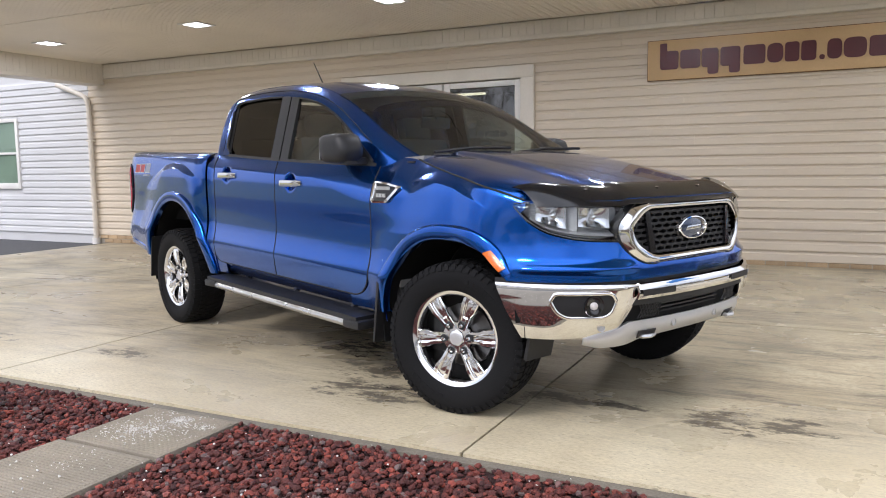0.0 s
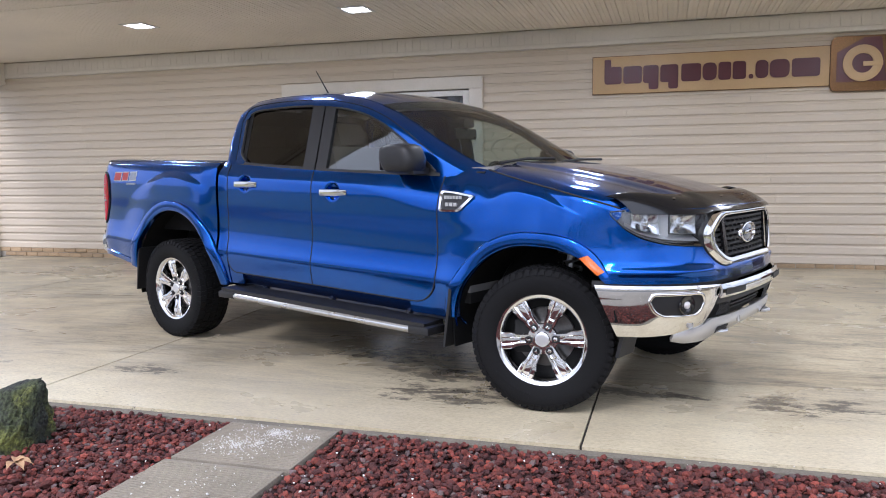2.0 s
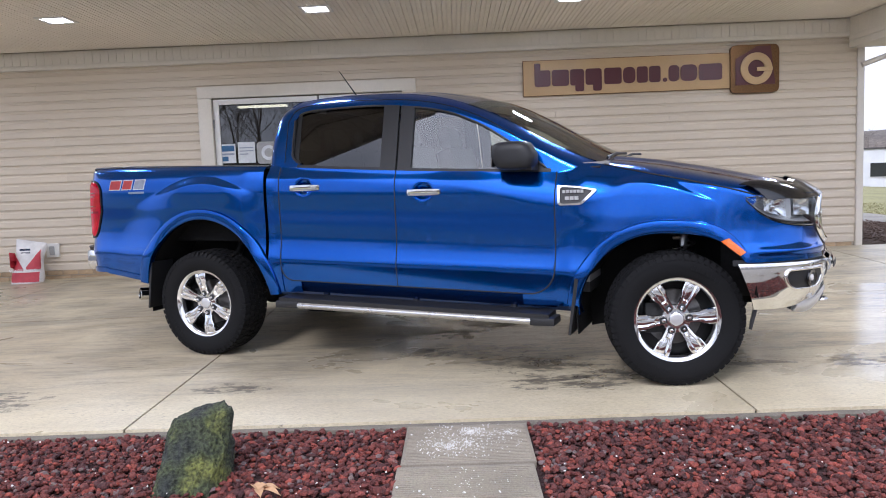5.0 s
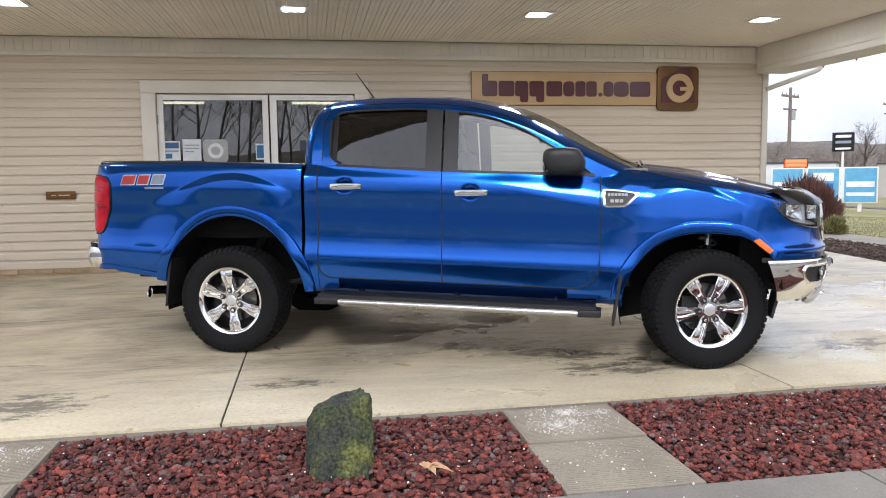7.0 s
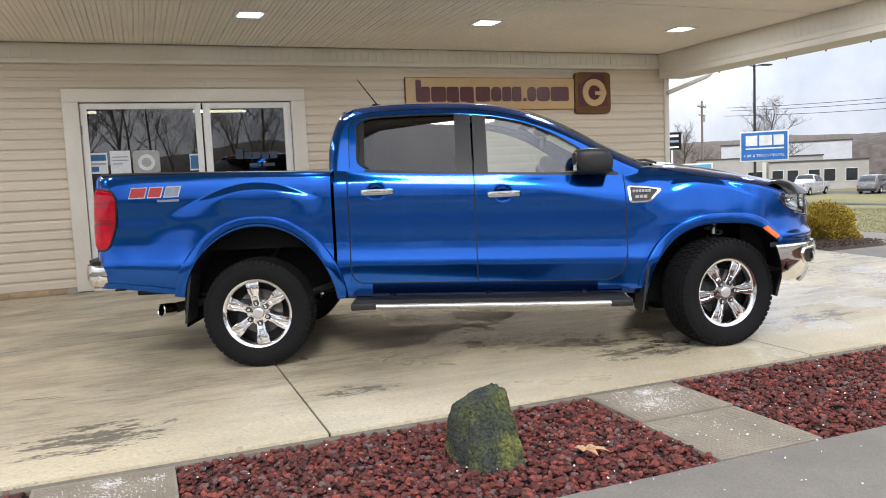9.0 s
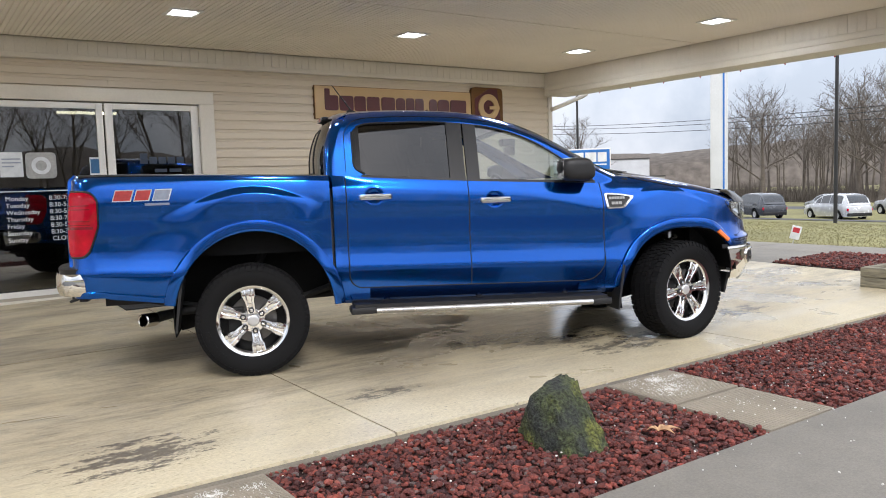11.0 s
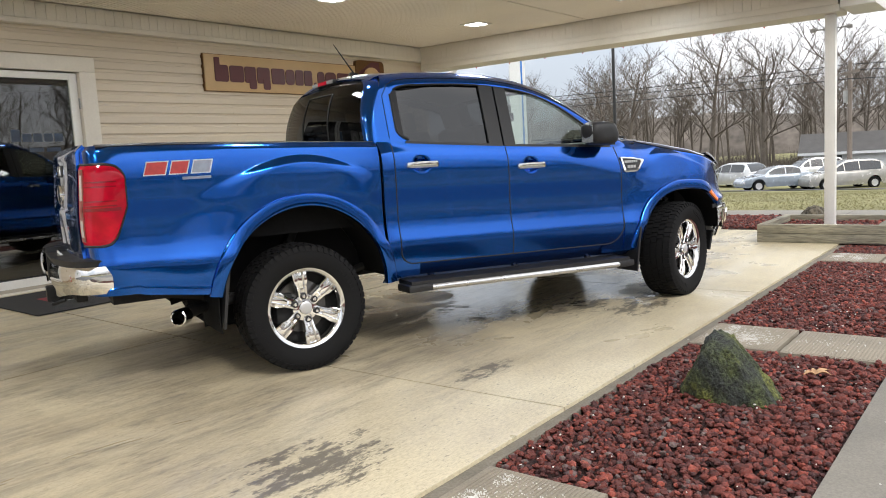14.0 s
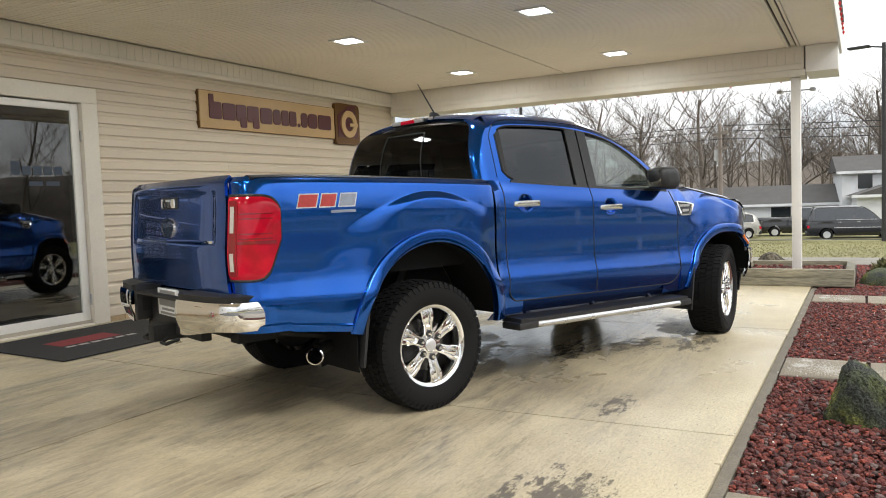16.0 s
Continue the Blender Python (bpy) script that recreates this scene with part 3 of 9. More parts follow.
LINER = material("wheel_well_liner", (0.005, 0.005, 0.005), 0.85, scale=40, vary=0.2, big=5, big_vary=0.2, bump=0.4)
RUBBER = material("tyre_rubber", (0.0065, 0.0065, 0.007), 0.80, scale=120, vary=0.15, big=6, big_vary=0.18, bump=0.15, distance=0.002)
for dull in (RUBBER, LINER):
    dull.node_tree.nodes["Principled BSDF"].inputs["Specular IOR Level"].default_value = 0.22
WHEEL_CHROME = material("wheel_chrome", (0.84, 0.84, 0.84), 0.07, 1.0, scale=30, vary=0.02, big=4, big_vary=0.03, bump=0)
UNDER = material("underbody_steel", (0.013, 0.013, 0.013), 0.7, 0.2, scale=40, vary=0.3, big=5, big_vary=0.2, bump=0.2)
DISC = material("brake_steel", (0.12, 0.115, 0.11), 0.35, 0.9, scale=80, vary=0.1, bump=0.05)
LAMP_BOWL = material("lamp_housing", (0.34, 0.35, 0.36), 0.25, 0.6, scale=60, vary=0.1, bump=0)
BRIGHT = material("bright_reflector", (0.62, 0.63, 0.65), 0.14, 0.95, scale=120, vary=0.06, big=20, big_vary=0.08, bump=0.2)
RED_DARK = material("dark_red_lens", (0.24, 0.001, 0.010), 0.10, scale=30, vary=0.06, bump=0, coat=0.8)
RED_LENS = material("red_lens", (0.52, 0.002, 0.022), 0.08, scale=30, vary=0.06, big=12, big_vary=0.22, bump=0, coat=0.8)
RED_LENS.node_tree.nodes["Principled BSDF"].inputs["Specular IOR Level"].default_value = 0.0
CLEAR_LENS = material("pale_lens", (0.60, 0.57, 0.55), 0.08, scale=80, vary=0.1, bump=0, coat=1.0)
AMBER = material("amber_lens", (0.76, 0.15, 0.006), 0.3, scale=60, vary=0.08, bump=0, coat=0.15)
CABIN = material("cabin_trim", (0.24, 0.235, 0.225), 0.7, scale=200, vary=0.1, big=5, big_vary=0.1, bump=0.1)
SEAT_CLOTH = material("seat_cloth", (0.16, 0.157, 0.152), 0.9, scale=250, vary=0.15, big=6, big_vary=0.1, bump=0.2)
HEADLINING = material("headlining", (0.42, 0.40, 0.37), 0.9, scale=200, vary=0.05, bump=0.1)
DECAL_RED = material("decal_red", (0.52, 0.05, 0.045), 0.4, bump=0)
DECAL_WHITE = material("decal_white", (0.72, 0.73, 0.75), 0.4, bump=0)
DECAL_GREY = material("decal_grey", (0.30, 0.33, 0.40), 0.35, 0.3, bump=0)
BADGE_BLUE = material("badge_blue", (0.03, 0.05, 0.10), 0.15, 0.4, bump=0, coat=1.0)
PLATE = material("plate_white", (0.72, 0.71, 0.70), 0.4, bump=0)
CLEAR_GLASS = glass_material("clear_glass", (0.78, 0.85, 0.82), 0.0, 2.3)
SCREEN_GLASS = glass_material("screen_glass", (0.62, 0.70, 0.66), 0.0, 1.65)
TINT_GLASS = glass_material("tinted_glass", (0.05, 0.05, 0.055), 0.0, 1.75)
BACK_GLASS = glass_material("privacy_glass", (0.035, 0.035, 0.038), 0.0, 1.4)
LAMP_GLASS = glass_material("lamp_glass", (0.90, 0.92, 0.93), 0.0, 1.5)

# ---- pickup: shape ----
TRUCK = pose(-4.298, 5.282, 0, 0, 0, -21.57)


def curve(*pts):
    """A smooth monotone curve through (a, value) pairs."""
    xs, ys = [float(p[0]) for p in pts], [float(p[1]) for p in pts]
    d = [(ys[i + 1] - ys[i]) / (xs[i + 1] - xs[i]) for i in range(len(xs) - 1)]
    m = [d[0]] + [0.0 if a * b <= 0 else 2 * a * b / (a + b) for a, b in zip(d, d[1:])] + [d[-1]]

    def f(x):
        if x <= xs[0]:
            return ys[0] + m[0] * (x - xs[0])
        if x >= xs[-1]:
            return ys[-1] + m[-1] * (x - xs[-1])
        i = 0
        while x > xs[i + 1]:
            i += 1
        h = xs[i + 1] - xs[i]
        t = (x - xs[i]) / h
        return (ys[i] * (1 + 2 * t) * (1 - t) ** 2 + h * m[i] * t * (1 - t) ** 2 + ys[i + 1] * t * t * (3 - 2 * t) - h * m[i + 1] * t * t * (1 - t))
    return f


def smooth01(x):
    x = min(max(x, 0.0), 1.0)
    return x * x * (3 - 2 * x)


def sheet(name, f, na, nb, mat, thick=0.004, flip=False, sharp=30):
    """A curved panel f(a, b), a and b from 0 to 1, with real thickness to its inner side."""
    a_s, b_s = steps(0, 1, na), steps(0, 1, nb)
    pts = [[Vector(f(a, b)) for b in b_s] for a in a_s]
    verts = [p for row in pts for p in row]
    w = nb + 1
    faces = [(i * w + j, (i + 1) * w + j, (i + 1) * w + j + 1, i * w + j + 1) for i in range(na) for j in range(nb)]
    if thick:
        inner = []
        for i in range(na + 1):
            for j in range(w):
                du = pts[min(i + 1, na)][j] - pts[max(i - 1, 0)][j]
                dv = pts[i][min(j + 1, nb)] - pts[i][max(j - 1, 0)]
                n = du.cross(dv)
                n = n.normalized() if n.length > 1e-9 else Vector((0, 0, 0))
                inner.append(pts[i][j] + n * (thick if flip else -thick))
        k = len(verts)
        verts += inner
        faces += [tuple(reversed([k + v for v in q])) for q in faces[:na * nb]]
        rim = [j for j in range(w)] + [i * w + nb for i in range(1, na + 1)] + [na * w + j for j in range(nb - 1, -1, -1)] + [i * w for i in range(na - 1, 0, -1)]
        faces += [(rim[i], rim[(i + 1) % len(rim)], k + rim[(i + 1) % len(rim)], k + rim[i]) for i in range(len(rim))]
    me = mesh_from(name, verts, faces, mat)
    bm = bmesh.new()
    bm.from_mesh(me)
    bpy.data.meshes.remove(me)
    bmesh.ops.remove_doubles(bm, verts=bm.verts, dist=1e-5)
    return finish(name, bm, mat, True, sharp)


# body side: half width by height, swelling over the wheels
section = curve((0.36, 0.858), (0.46, 0.887), (0.55, 0.904), (0.625, 0.9135), (0.650, 0.9155), (0.668, 0.9145), (0.71, 0.905), (0.76, 0.8955), (0.81, 0.891), (0.90, 0.889), (1.00, 0.8925), (1.10, 0.8925), (1.18, 0.886), (1.27, 0.864), (1.34, 0.830))
taper = curve((-1.1, -0.078), (-0.85, -0.022), (-0.6, -0.011), (-0.3, -0.003), (0.0, 0.0), (0.40, 0.0), (0.52, -0.010), (0.66, -0.034), (0.80, -0.036), (1.6, -0.036), (2.4, -0.036), (2.8, -0.034), (3.1, -0.024), (3.45, -0.034), (3.65, -0.085))
REAR_ARCH = (0.06, 0.40, 0.520, 0.565)
FRONT_ARCH = (3.17, 0.36, 0.475, 0.490)
SQUARE = 3.0  # the front arch is squarer towards the nose


def arch_n(u, arch):
    return SQUARE if arch is FRONT_ARCH and u > arch[0] else 2.0


def arch_d(u, z, arch):
    cu, cz, a, b = arch
    n = arch_n(u, arch) if z > cz else 2.0
    return ((abs((u - cu) / a) ** n + abs((z - cz) / b) ** n) ** (1 / n) - 1) * 0.5 * (a + b)


def haunch(u, z, arch):
    """The swelling over a wheel, ending in a short ledge above and a soft run-out at its ends."""
    d = arch_d(u, z, arch)
    if d > 0.62:
        return 0.0
    if arch is FRONT_ARCH:
        return 0.017 * (1 - smooth01((d - 0.03) / 0.34)) * smooth01((u - 2.52) / 0.16)
    low = smooth01((1.20 - z) / 0.20)
    start, reach = 0.235 - 0.17 * low, 0.046 + 0.26 * low
    k = min(max((d - start) / reach, 0.0), 1.0)
    fall = smooth01(k) * low + (0.35 * smooth01(k) + 0.65 * k) * (1 - low)
    return 0.020 * (1 - fall) * smooth01((1.315 - z) / 0.06) * (1 - smooth01((u - 0.40) / 0.17))


def side_w(u, z):
    zr = z + 0.030 * (u - 1.5)
    w = section(zr) + taper(u)
    for arch in (REAR_ARCH, FRONT_ARCH):
        w += haunch(u, z, arch)
    return w


def arch_z(u, arch, grow=0.0):
    cu, cz, a, b = arch
    n = arch_n(u, arch)
    q = 1 - abs((u - cu) / (a + grow)) ** n
    return cz + (b + grow) * q ** (1 / n) if q > 0 else -1.0


belt = curve((0.55, 1.312), (1.09, 1.275), (1.84, 1.232), (2.56, 1.205), (2.9, 1.19))
bed_rail = curve((-1.1, 1.352), (-0.9, 1.352), (0.0, 1.330), (0.57, 1.310))
roof_line = curve((0.545, 1.31), (0.56, 1.45), (0.60, 1.61), (0.66, 1.705), (0.76, 1.742), (1.07, 1.757), (1.47, 1.745), (1.67, 1.722), (1.86, 1.680), (2.06, 1.610), (2.25, 1.518), (2.44, 1.412), (2.64, 1.310), (2.82, 1.232))
glass_top = curve((0.74, 1.60), (0.80, 1.652), (0.9, 1.668), (1.2, 1.672), (1.47, 1.662), (1.67, 1.638), (1.86, 1.598), (2.06, 1.520), (2.25, 1.408), (2.40, 1.305), (2.52, 1.215))
green_plan = curve((0.545, 0.762), (0.60, 0.790), (0.70, 0.805), (0.9, 0.812), (1.5, 0.816), (2.1, 0.803), (2.5, 0.776), (2.84, 0.728))


def green_w(u, z):
    lean = 0.265 * (z - 1.24)
    top = roof_line(u)
    k = min(max((z - (top - 0.075)) / 0.075, 0.0), 1.0)
    return green_plan(u) - lean - 0.075 * k * k


CAB_R = 0.075


def cab_w(u, z):
    """Half width of the cab behind the rear doors."""
    k = min(max((z - 1.640 - 0.023 * smooth01((u - 0.65) / 0.095)) / 0.075, 0.0), 1.0)
    return green_plan(max(u, 0.70)) - 0.265 * (z - 1.24) - 0.075 * k * k


def cab_back(z):
    return 0.548 + 0.10 * max((z - 1.40) / 0.32, 0) ** 2


def column_panel(s, u0, u1, low, high, w, off=0.0):
    """A side panel in upright columns; s is -1 for the right side, 1 for the left."""
    def f(a, b):
        u = u0 + (u1 - u0) * a
        z0, z1 = low(u), high(u)
        z = z0 + (z1 - z0) * b
        return (u, s * (w(u, z) + off), z)
    return f


def rounded_low(base, u0, u1, r0, r1):
    """A lower edge whose ends curl up in corner radii."""
    def f(u):
        z = base(u)
        if r0 and u < u0 + r0:
            q = (u0 + r0 - u) / r0
            z += r0 * (1 - math.sqrt(max(1 - q * q, 0)))
        if r1 and u > u1 - r1:
            q = (u - u1 + r1) / r1
            z += r1 * (1 - math.sqrt(max(1 - q * q, 0)))
        return z
    return f


truck = tagged(empty("pickup_truck", TRUCK), "shiny metallic blue four-door pickup truck with chrome wheels and bumpers", "pickup truck")


def both(name, make, label="", parent=truck):
    return [part(name, make(s), parent, label) for s in (-1, 1)]


def ease(a):
    """Closer steps towards both ends."""
    return 0.5 - 0.5 * math.cos(math.pi * a)


# bed sides, ending at the lamp at the rear corner
def bed_low(u):
    base = 0.582 - 0.14 * (u + 0.95) * 0.9 if u < -0.3 else 0.44
    return max(base, arch_z(u, REAR_ARCH)) if -0.459 < u else base


def rear_plan(t):
    """From the middle of the tail (0) round the corner to the bed side (1): length and half width."""
    return rear_u(t), rear_wd(t)


rear_u = curve((0.0, -1.120), (0.4, -1.110), (0.62, -1.096), (0.76, -1.070), (0.86, -1.012), (0.93, -0.935), (1.0, -0.842))
rear_wd = curve((0.0, 0.0), (0.4, 0.42), (0.62, 0.655), (0.76, 0.780), (0.86, 0.838), (0.93, 0.862), (1.0, 0.872))


def rear_pt(s, t, z, off=0.0):
    u, w = rear_plan(t)
    k = side_w(-0.842, z) / 0.872
    lean = 0.05 * smooth01((z - 0.9) / 0.45) + 0.02 * smooth01((1.0 - z) / 0.4)
    lean *= 1 - smooth01((t - 0.86) / 0.14)
    e = 1e-3
    u2, w2 = rear_plan(t + e)
    nu, nw = -(w2 - w), (u2 - u)
    ln = math.hypot(nu, nw)
    return (u + nu / ln * off + lean * 0.5, s * (w * k + nw / ln * off), z)


def bed_side(s):
    """One pressing: from the lamp corner along the bed to the cab."""
    corner = [0.675 + 0.305 * i / 15 for i in range(16)]
    parts_u = [-0.84 + i * 0.015 for i in range(26)] + [-0.4595] + [-0.459 + 1.030 * ease(i / 96) for i in range(1, 97)]
    n = len(corner) + len(parts_u) - 1

    def f(a, b):
        i = round(a * n)
        if i < len(corner):
            top = bed_rail(-0.9)
            z = 0.578 + (top - 0.578) * b
            return rear_pt(s, corner[i], z, 0.009 * smooth01((0.623 - z) / 0.012) - 0.02 * smooth01((z - top + 0.03) / 0.03))
        u = parts_u[i - len(corner)]
        z0, z1 = bed_low(u), bed_rail(u)
        if u == -0.4595:
            z0 = 0.582 - 0.126 * 0.49
        z = z0 + (z1 - z0) * b
        w = side_w(u, z) - 0.02 * smooth01((z - z1 + 0.03) / 0.03)
        if u < -0.459:
            w += 0.009 * smooth01((z0 + 0.045 - z) / 0.012)
        return (u, s * w, z)
    return sheet("bed_side", f, n, 90, PAINT, 0.006, s > 0)


both("bed_side", bed_side)


lamp_foot = curve((0.675, 0.838), (0.84, 0.838), (0.885, 0.844), (0.915, 0.872), (0.945, 0.955), (0.965, 1.03))
lamp_head = curve((0.675, 1.260), (0.88, 1.256), (0.92, 1.248), (0.95, 1.226), (0.965, 1.195))


def tail_lamp(s):
    def f(a, b):
        t = 0.680 + 0.285 * a
        z = lamp_foot(t) + (lamp_head(t) - lamp_foot(t)) * b
        bulge = 0.012 * math.sin(math.pi * min(b * 6, 0.5)) * math.sin(math.pi * min((1 - b) * 6, 0.5))
        return rear_pt(s, t, z, 0.003 + bulge)
    return sheet("tail_lamp", f, 24, 28, RED_LENS, 0.02, s > 0, 50)


for lamp, s in zip(both("tail_lamp", tail_lamp, "glossy red tail lamp"), (-1, 1)):
    bm = bmesh.new()
    ts = steps(0.680, 0.965, 24)
    rim = [rear_pt(s, t, lamp_foot(t), 0.003) for t in ts] + [rear_pt(s, 0.966, z, 0.003) for z in steps(1.045, 1.18, 5)] + [rear_pt(s, t, lamp_head(t), 0.003) for t in reversed(ts)] + [rear_pt(s, 0.680, z, 0.003) for z in steps(1.20, 0.90, 5)]
    tube(bm, rim + rim[:2], 0.0075, 6, False)
    part("lamp_gasket", finish("lamp_gasket", bm, BLACK, True), lamp)
    part("reverse_lens", sheet("reverse_lens", lambda a, b: rear_pt(s, 0.700 + 0.030 * a, 1.075 + 0.13 * b, 0.017), 4, 6, CLEAR_LENS, 0.004, s > 0), lamp, "pale reversing lens")
    part("reflector", sheet("reflector", lambda a, b: rear_pt(s, 0.700 + 0.030 * a, 0.885 + 0.09 * b, 0.017), 4, 6, CLEAR_LENS, 0.004, s > 0), lamp, "pale reflector")
    part("lamp_column", sheet("lamp_column", lambda a, b: rear_pt(s, 0.690 + 0.055 * a, 0.862 + 0.372 * b, 0.0163), 6, 16, RED_DARK, 0.002, s > 0), lamp, "dark red inner column")
    part("lamp_band", sheet("lamp_band", lambda a, b: rear_pt(s, 0.69 + 0.255 * a, 1.018 + 0.016 * b, 0.0175), 16, 2, RED_DARK, 0.004, s > 0), lamp)
    for z in (1.042, 1.066, 1.140, 1.164):
        part("lamp_rib", sheet("lamp_rib", lambda a, b: rear_pt(s, 0.765 + 0.165 * a, z + 0.006 * b, 0.0168), 14, 2, RED_DARK, 0.002, s > 0), lamp)
    part("lamp_rib", sheet("lamp_rib", lambda a, b: rear_pt(s, 0.752 + 0.006 * a, 0.865 + 0.365 * b, 0.0168), 2, 14, RED_DARK, 0.002, s > 0), lamp)


def tailgate(a, b):
    t = -0.668 + 1.336 * a
    z = 0.775 + 0.575 * b
    s = -1 if t < 0 else 1
    p = rear_pt(s, abs(t), z)
    step = 0.010 * smooth01((z - 1.00) / 0.03) * (1 - smooth01((z - 1.27) / 0.03)) * (1 - smooth01((abs(t) - 0.54) / 0.03))
    top = 0.03 * smooth01((z - 1.32) / 0.03)
    return (p[0] + step + top, p[1], z)


GATE_X = tailgate(0.5, 0.56)[0]
gate = part("tailgate", sheet("tailgate", tailgate, 64, 48, PAINT, 0.02, False, 40), truck)
part("gate_handle", prism("gate_handle", BLACK, [(-0.13, 1.20), (0.13, 1.20), (0.12, 1.27), (-0.12, 1.27)], GATE_X - 0.012, GATE_X + 0.015, "x", 0.006), gate)
part("handle_bar", prism("handle_bar", CHROME, [(-0.105, 1.210), (0.105, 1.210), (0.098, 1.262), (-0.098, 1.262)], GATE_X - 0.022, GATE_X - 0.010, "x", 0.005), gate, "chrome gate handle")
part("gate_badge", lathe("gate_badge", BADGE_BLUE, [(0.0001, -0.012), (0.085, -0.012), (0.09, 0.0), (0.0001, 0.0)], 32, "x"), gate, m=Matrix.Translation((GATE_X - 0.016, 0, 1.10)) @ Matrix.Diagonal((1, 1, 0.6, 1)))
part("badge_rim", lathe("badge_rim", CHROME, [(0.085, -0.016), (0.095, -0.016), (0.097, 0.0), (0.083, 0.0), (0.085, -0.016)], 32, "x"), gate, m=Matrix.Translation((GATE_X - 0.014, 0, 1.10)) @ Matrix.Diagonal((1, 1, 0.6, 1)))
part("trim_badge", box("trim_badge", CHROME, GATE_X - 0.016, GATE_X + 0.004, -0.57, -0.47, 1.02, 1.035, 0.002), gate)
for i in range(6):
    part("embossed_mark", box("embossed_mark", PAINT, GATE_X - 0.014, GATE_X + 0.006, -0.40 + i * 0.155, -0.30 + i * 0.155, 0.90, 0.96, 0.004), gate)
both("rail_cap", lambda s: sheet("rail_cap", lambda a, b: (lambda u, q: (u, s * (side_w(u, 1.30) - 0.028 - 0.075 * b), bed_rail(u) + 0.012 * math.sin(math.pi * b) - 0.004))(-1.00 + 1.57 * a, b), 30, 6, BLACK, 0.012, s > 0))
part("gate_cap", box("gate_cap", BLACK, -1.072, -1.00, -0.62, 0.62, 1.340, 1.354, 0.005), truck)
bm = bmesh.new()
add_box(bm, -1.0, 0.54, -0.72, 0.72, 0.80, 0.83)
add_box(bm, -1.0, 0.54, -0.74, -0.715, 0.80, 1.31)
add_box(bm, -1.0, 0.54, 0.715, 0.74, 0.80, 1.31)
add_box(bm, 0.52, 0.545, -0.74, 0.74, 0.80, 1.30)
part("bed_liner", finish("bed_liner", bm, LINER), truck)


# cab corner, doors, sills
def sill_low(u):
    return 0.405 - 0.022 * (u - 1.5)


def door_base(u):
    return 0.545 - 0.030 * (u - 0.75)


def door_w(u, z):
    """The door skin, turning in to the glass at its top, with its finger bowls."""
    w = side_w(u, z)
    reach = 0.09 + 0.11 * smooth01((u - 1.9) / 0.67)
    w += (green_plan(u) + 0.008 - w) * min(max((z - belt(u)) / reach + 1, 0.0), 1.02) ** 1.8
    for hu, hz in ((0.875, 1.166), (1.735, 1.116)):
        d = math.hypot((u - hu) / 1.15, z - hz)
        if d < 0.06:
            w -= 0.026 * (1 - smooth01((d - 0.022) / 0.036))
    return w


both("cab_corner", lambda s: sheet("cab_corner", column_panel(s, 0.592, 0.678, lambda u: 0.46, lambda u: belt(u) + 0.004, door_w), 4, 30, PAINT, 0.006, s > 0))
both("sill", lambda s: sheet("sill", column_panel(s, 0.60, 2.705, sill_low, lambda u: door_base(u) + 0.07 if u < 2.5 else door_base(u) + 0.02, lambda u, z: side_w(u, z) - 0.10 * max((door_base(u) - 0.012 - z) / 0.13, 0) ** 1.3, off=-0.010), 40, 8, PAINT, 0.006, s > 0))


def handle(parent, s, u, z):
    bm = bmesh.new()
    rows = []
    for i in range(13):
        t = i / 12
        uu = u + 0.235 * t
        half = 0.021 * (1 - 0.25 * (2 * abs(t - 0.5)) ** 4)
        out = 0.034 * (1 - (2 * abs(t - 0.5)) ** 6) + 0.004
        w = side_w(uu, z)
        rows.append([bm.verts.new((uu, s * (w + dy), z + dz)) for dy, dz in ((out - 0.012, -half), (out - 0.002, -half * 0.9), (out, 0), (out - 0.002, half * 0.9), (out - 0.012, half))])
    for p, q in zip(rows, rows[1:]):
        for k in range(5):
            bm.faces.new((p[k], p[(k + 1) % 5], q[(k + 1) % 5], q[k]))
    bm.faces.new(rows[0]), bm.faces.new(rows[-1][::-1])
    part("door_handle", finish("door_handle", bm, CHROME, True, 50), parent, "chrome door handle")


def pane(name, s, u0, u1, low, high, mat, inset=0.012, na=24):
    return sheet(name, column_panel(s, u0, u1, low, high, lambda u, z: green_plan(u) - 0.265 * (z - 1.24) - 0.05 * max(z - 1.62, 0), off=-inset), na, 12, mat, 0)


fender_top = curve((2.57, 1.212), (2.66, 1.232), (2.74, 1.246), (2.81, 1.238), (2.90, 1.216), (3.00, 1.193), (3.16, 1.158), (3.45, 1.095), (3.60, 1.052), (3.66, 1.030))


def door_seam(pts, s):
    """A dark shut line sunk into the gap beside a door."""
    bm = bmesh.new()
    tube(bm, [(u, s * (door_w(u, z) - 0.0015), z) for u, z in pts], 0.0045, 6)
    return finish("shut_line", bm, DARK, True)


def bow(cu, cz, r, a0, a1, n=10):
    return [(cu + r * math.cos(radians(a)), cz + r * math.sin(radians(a))) for a in steps(a0, a1, n)]


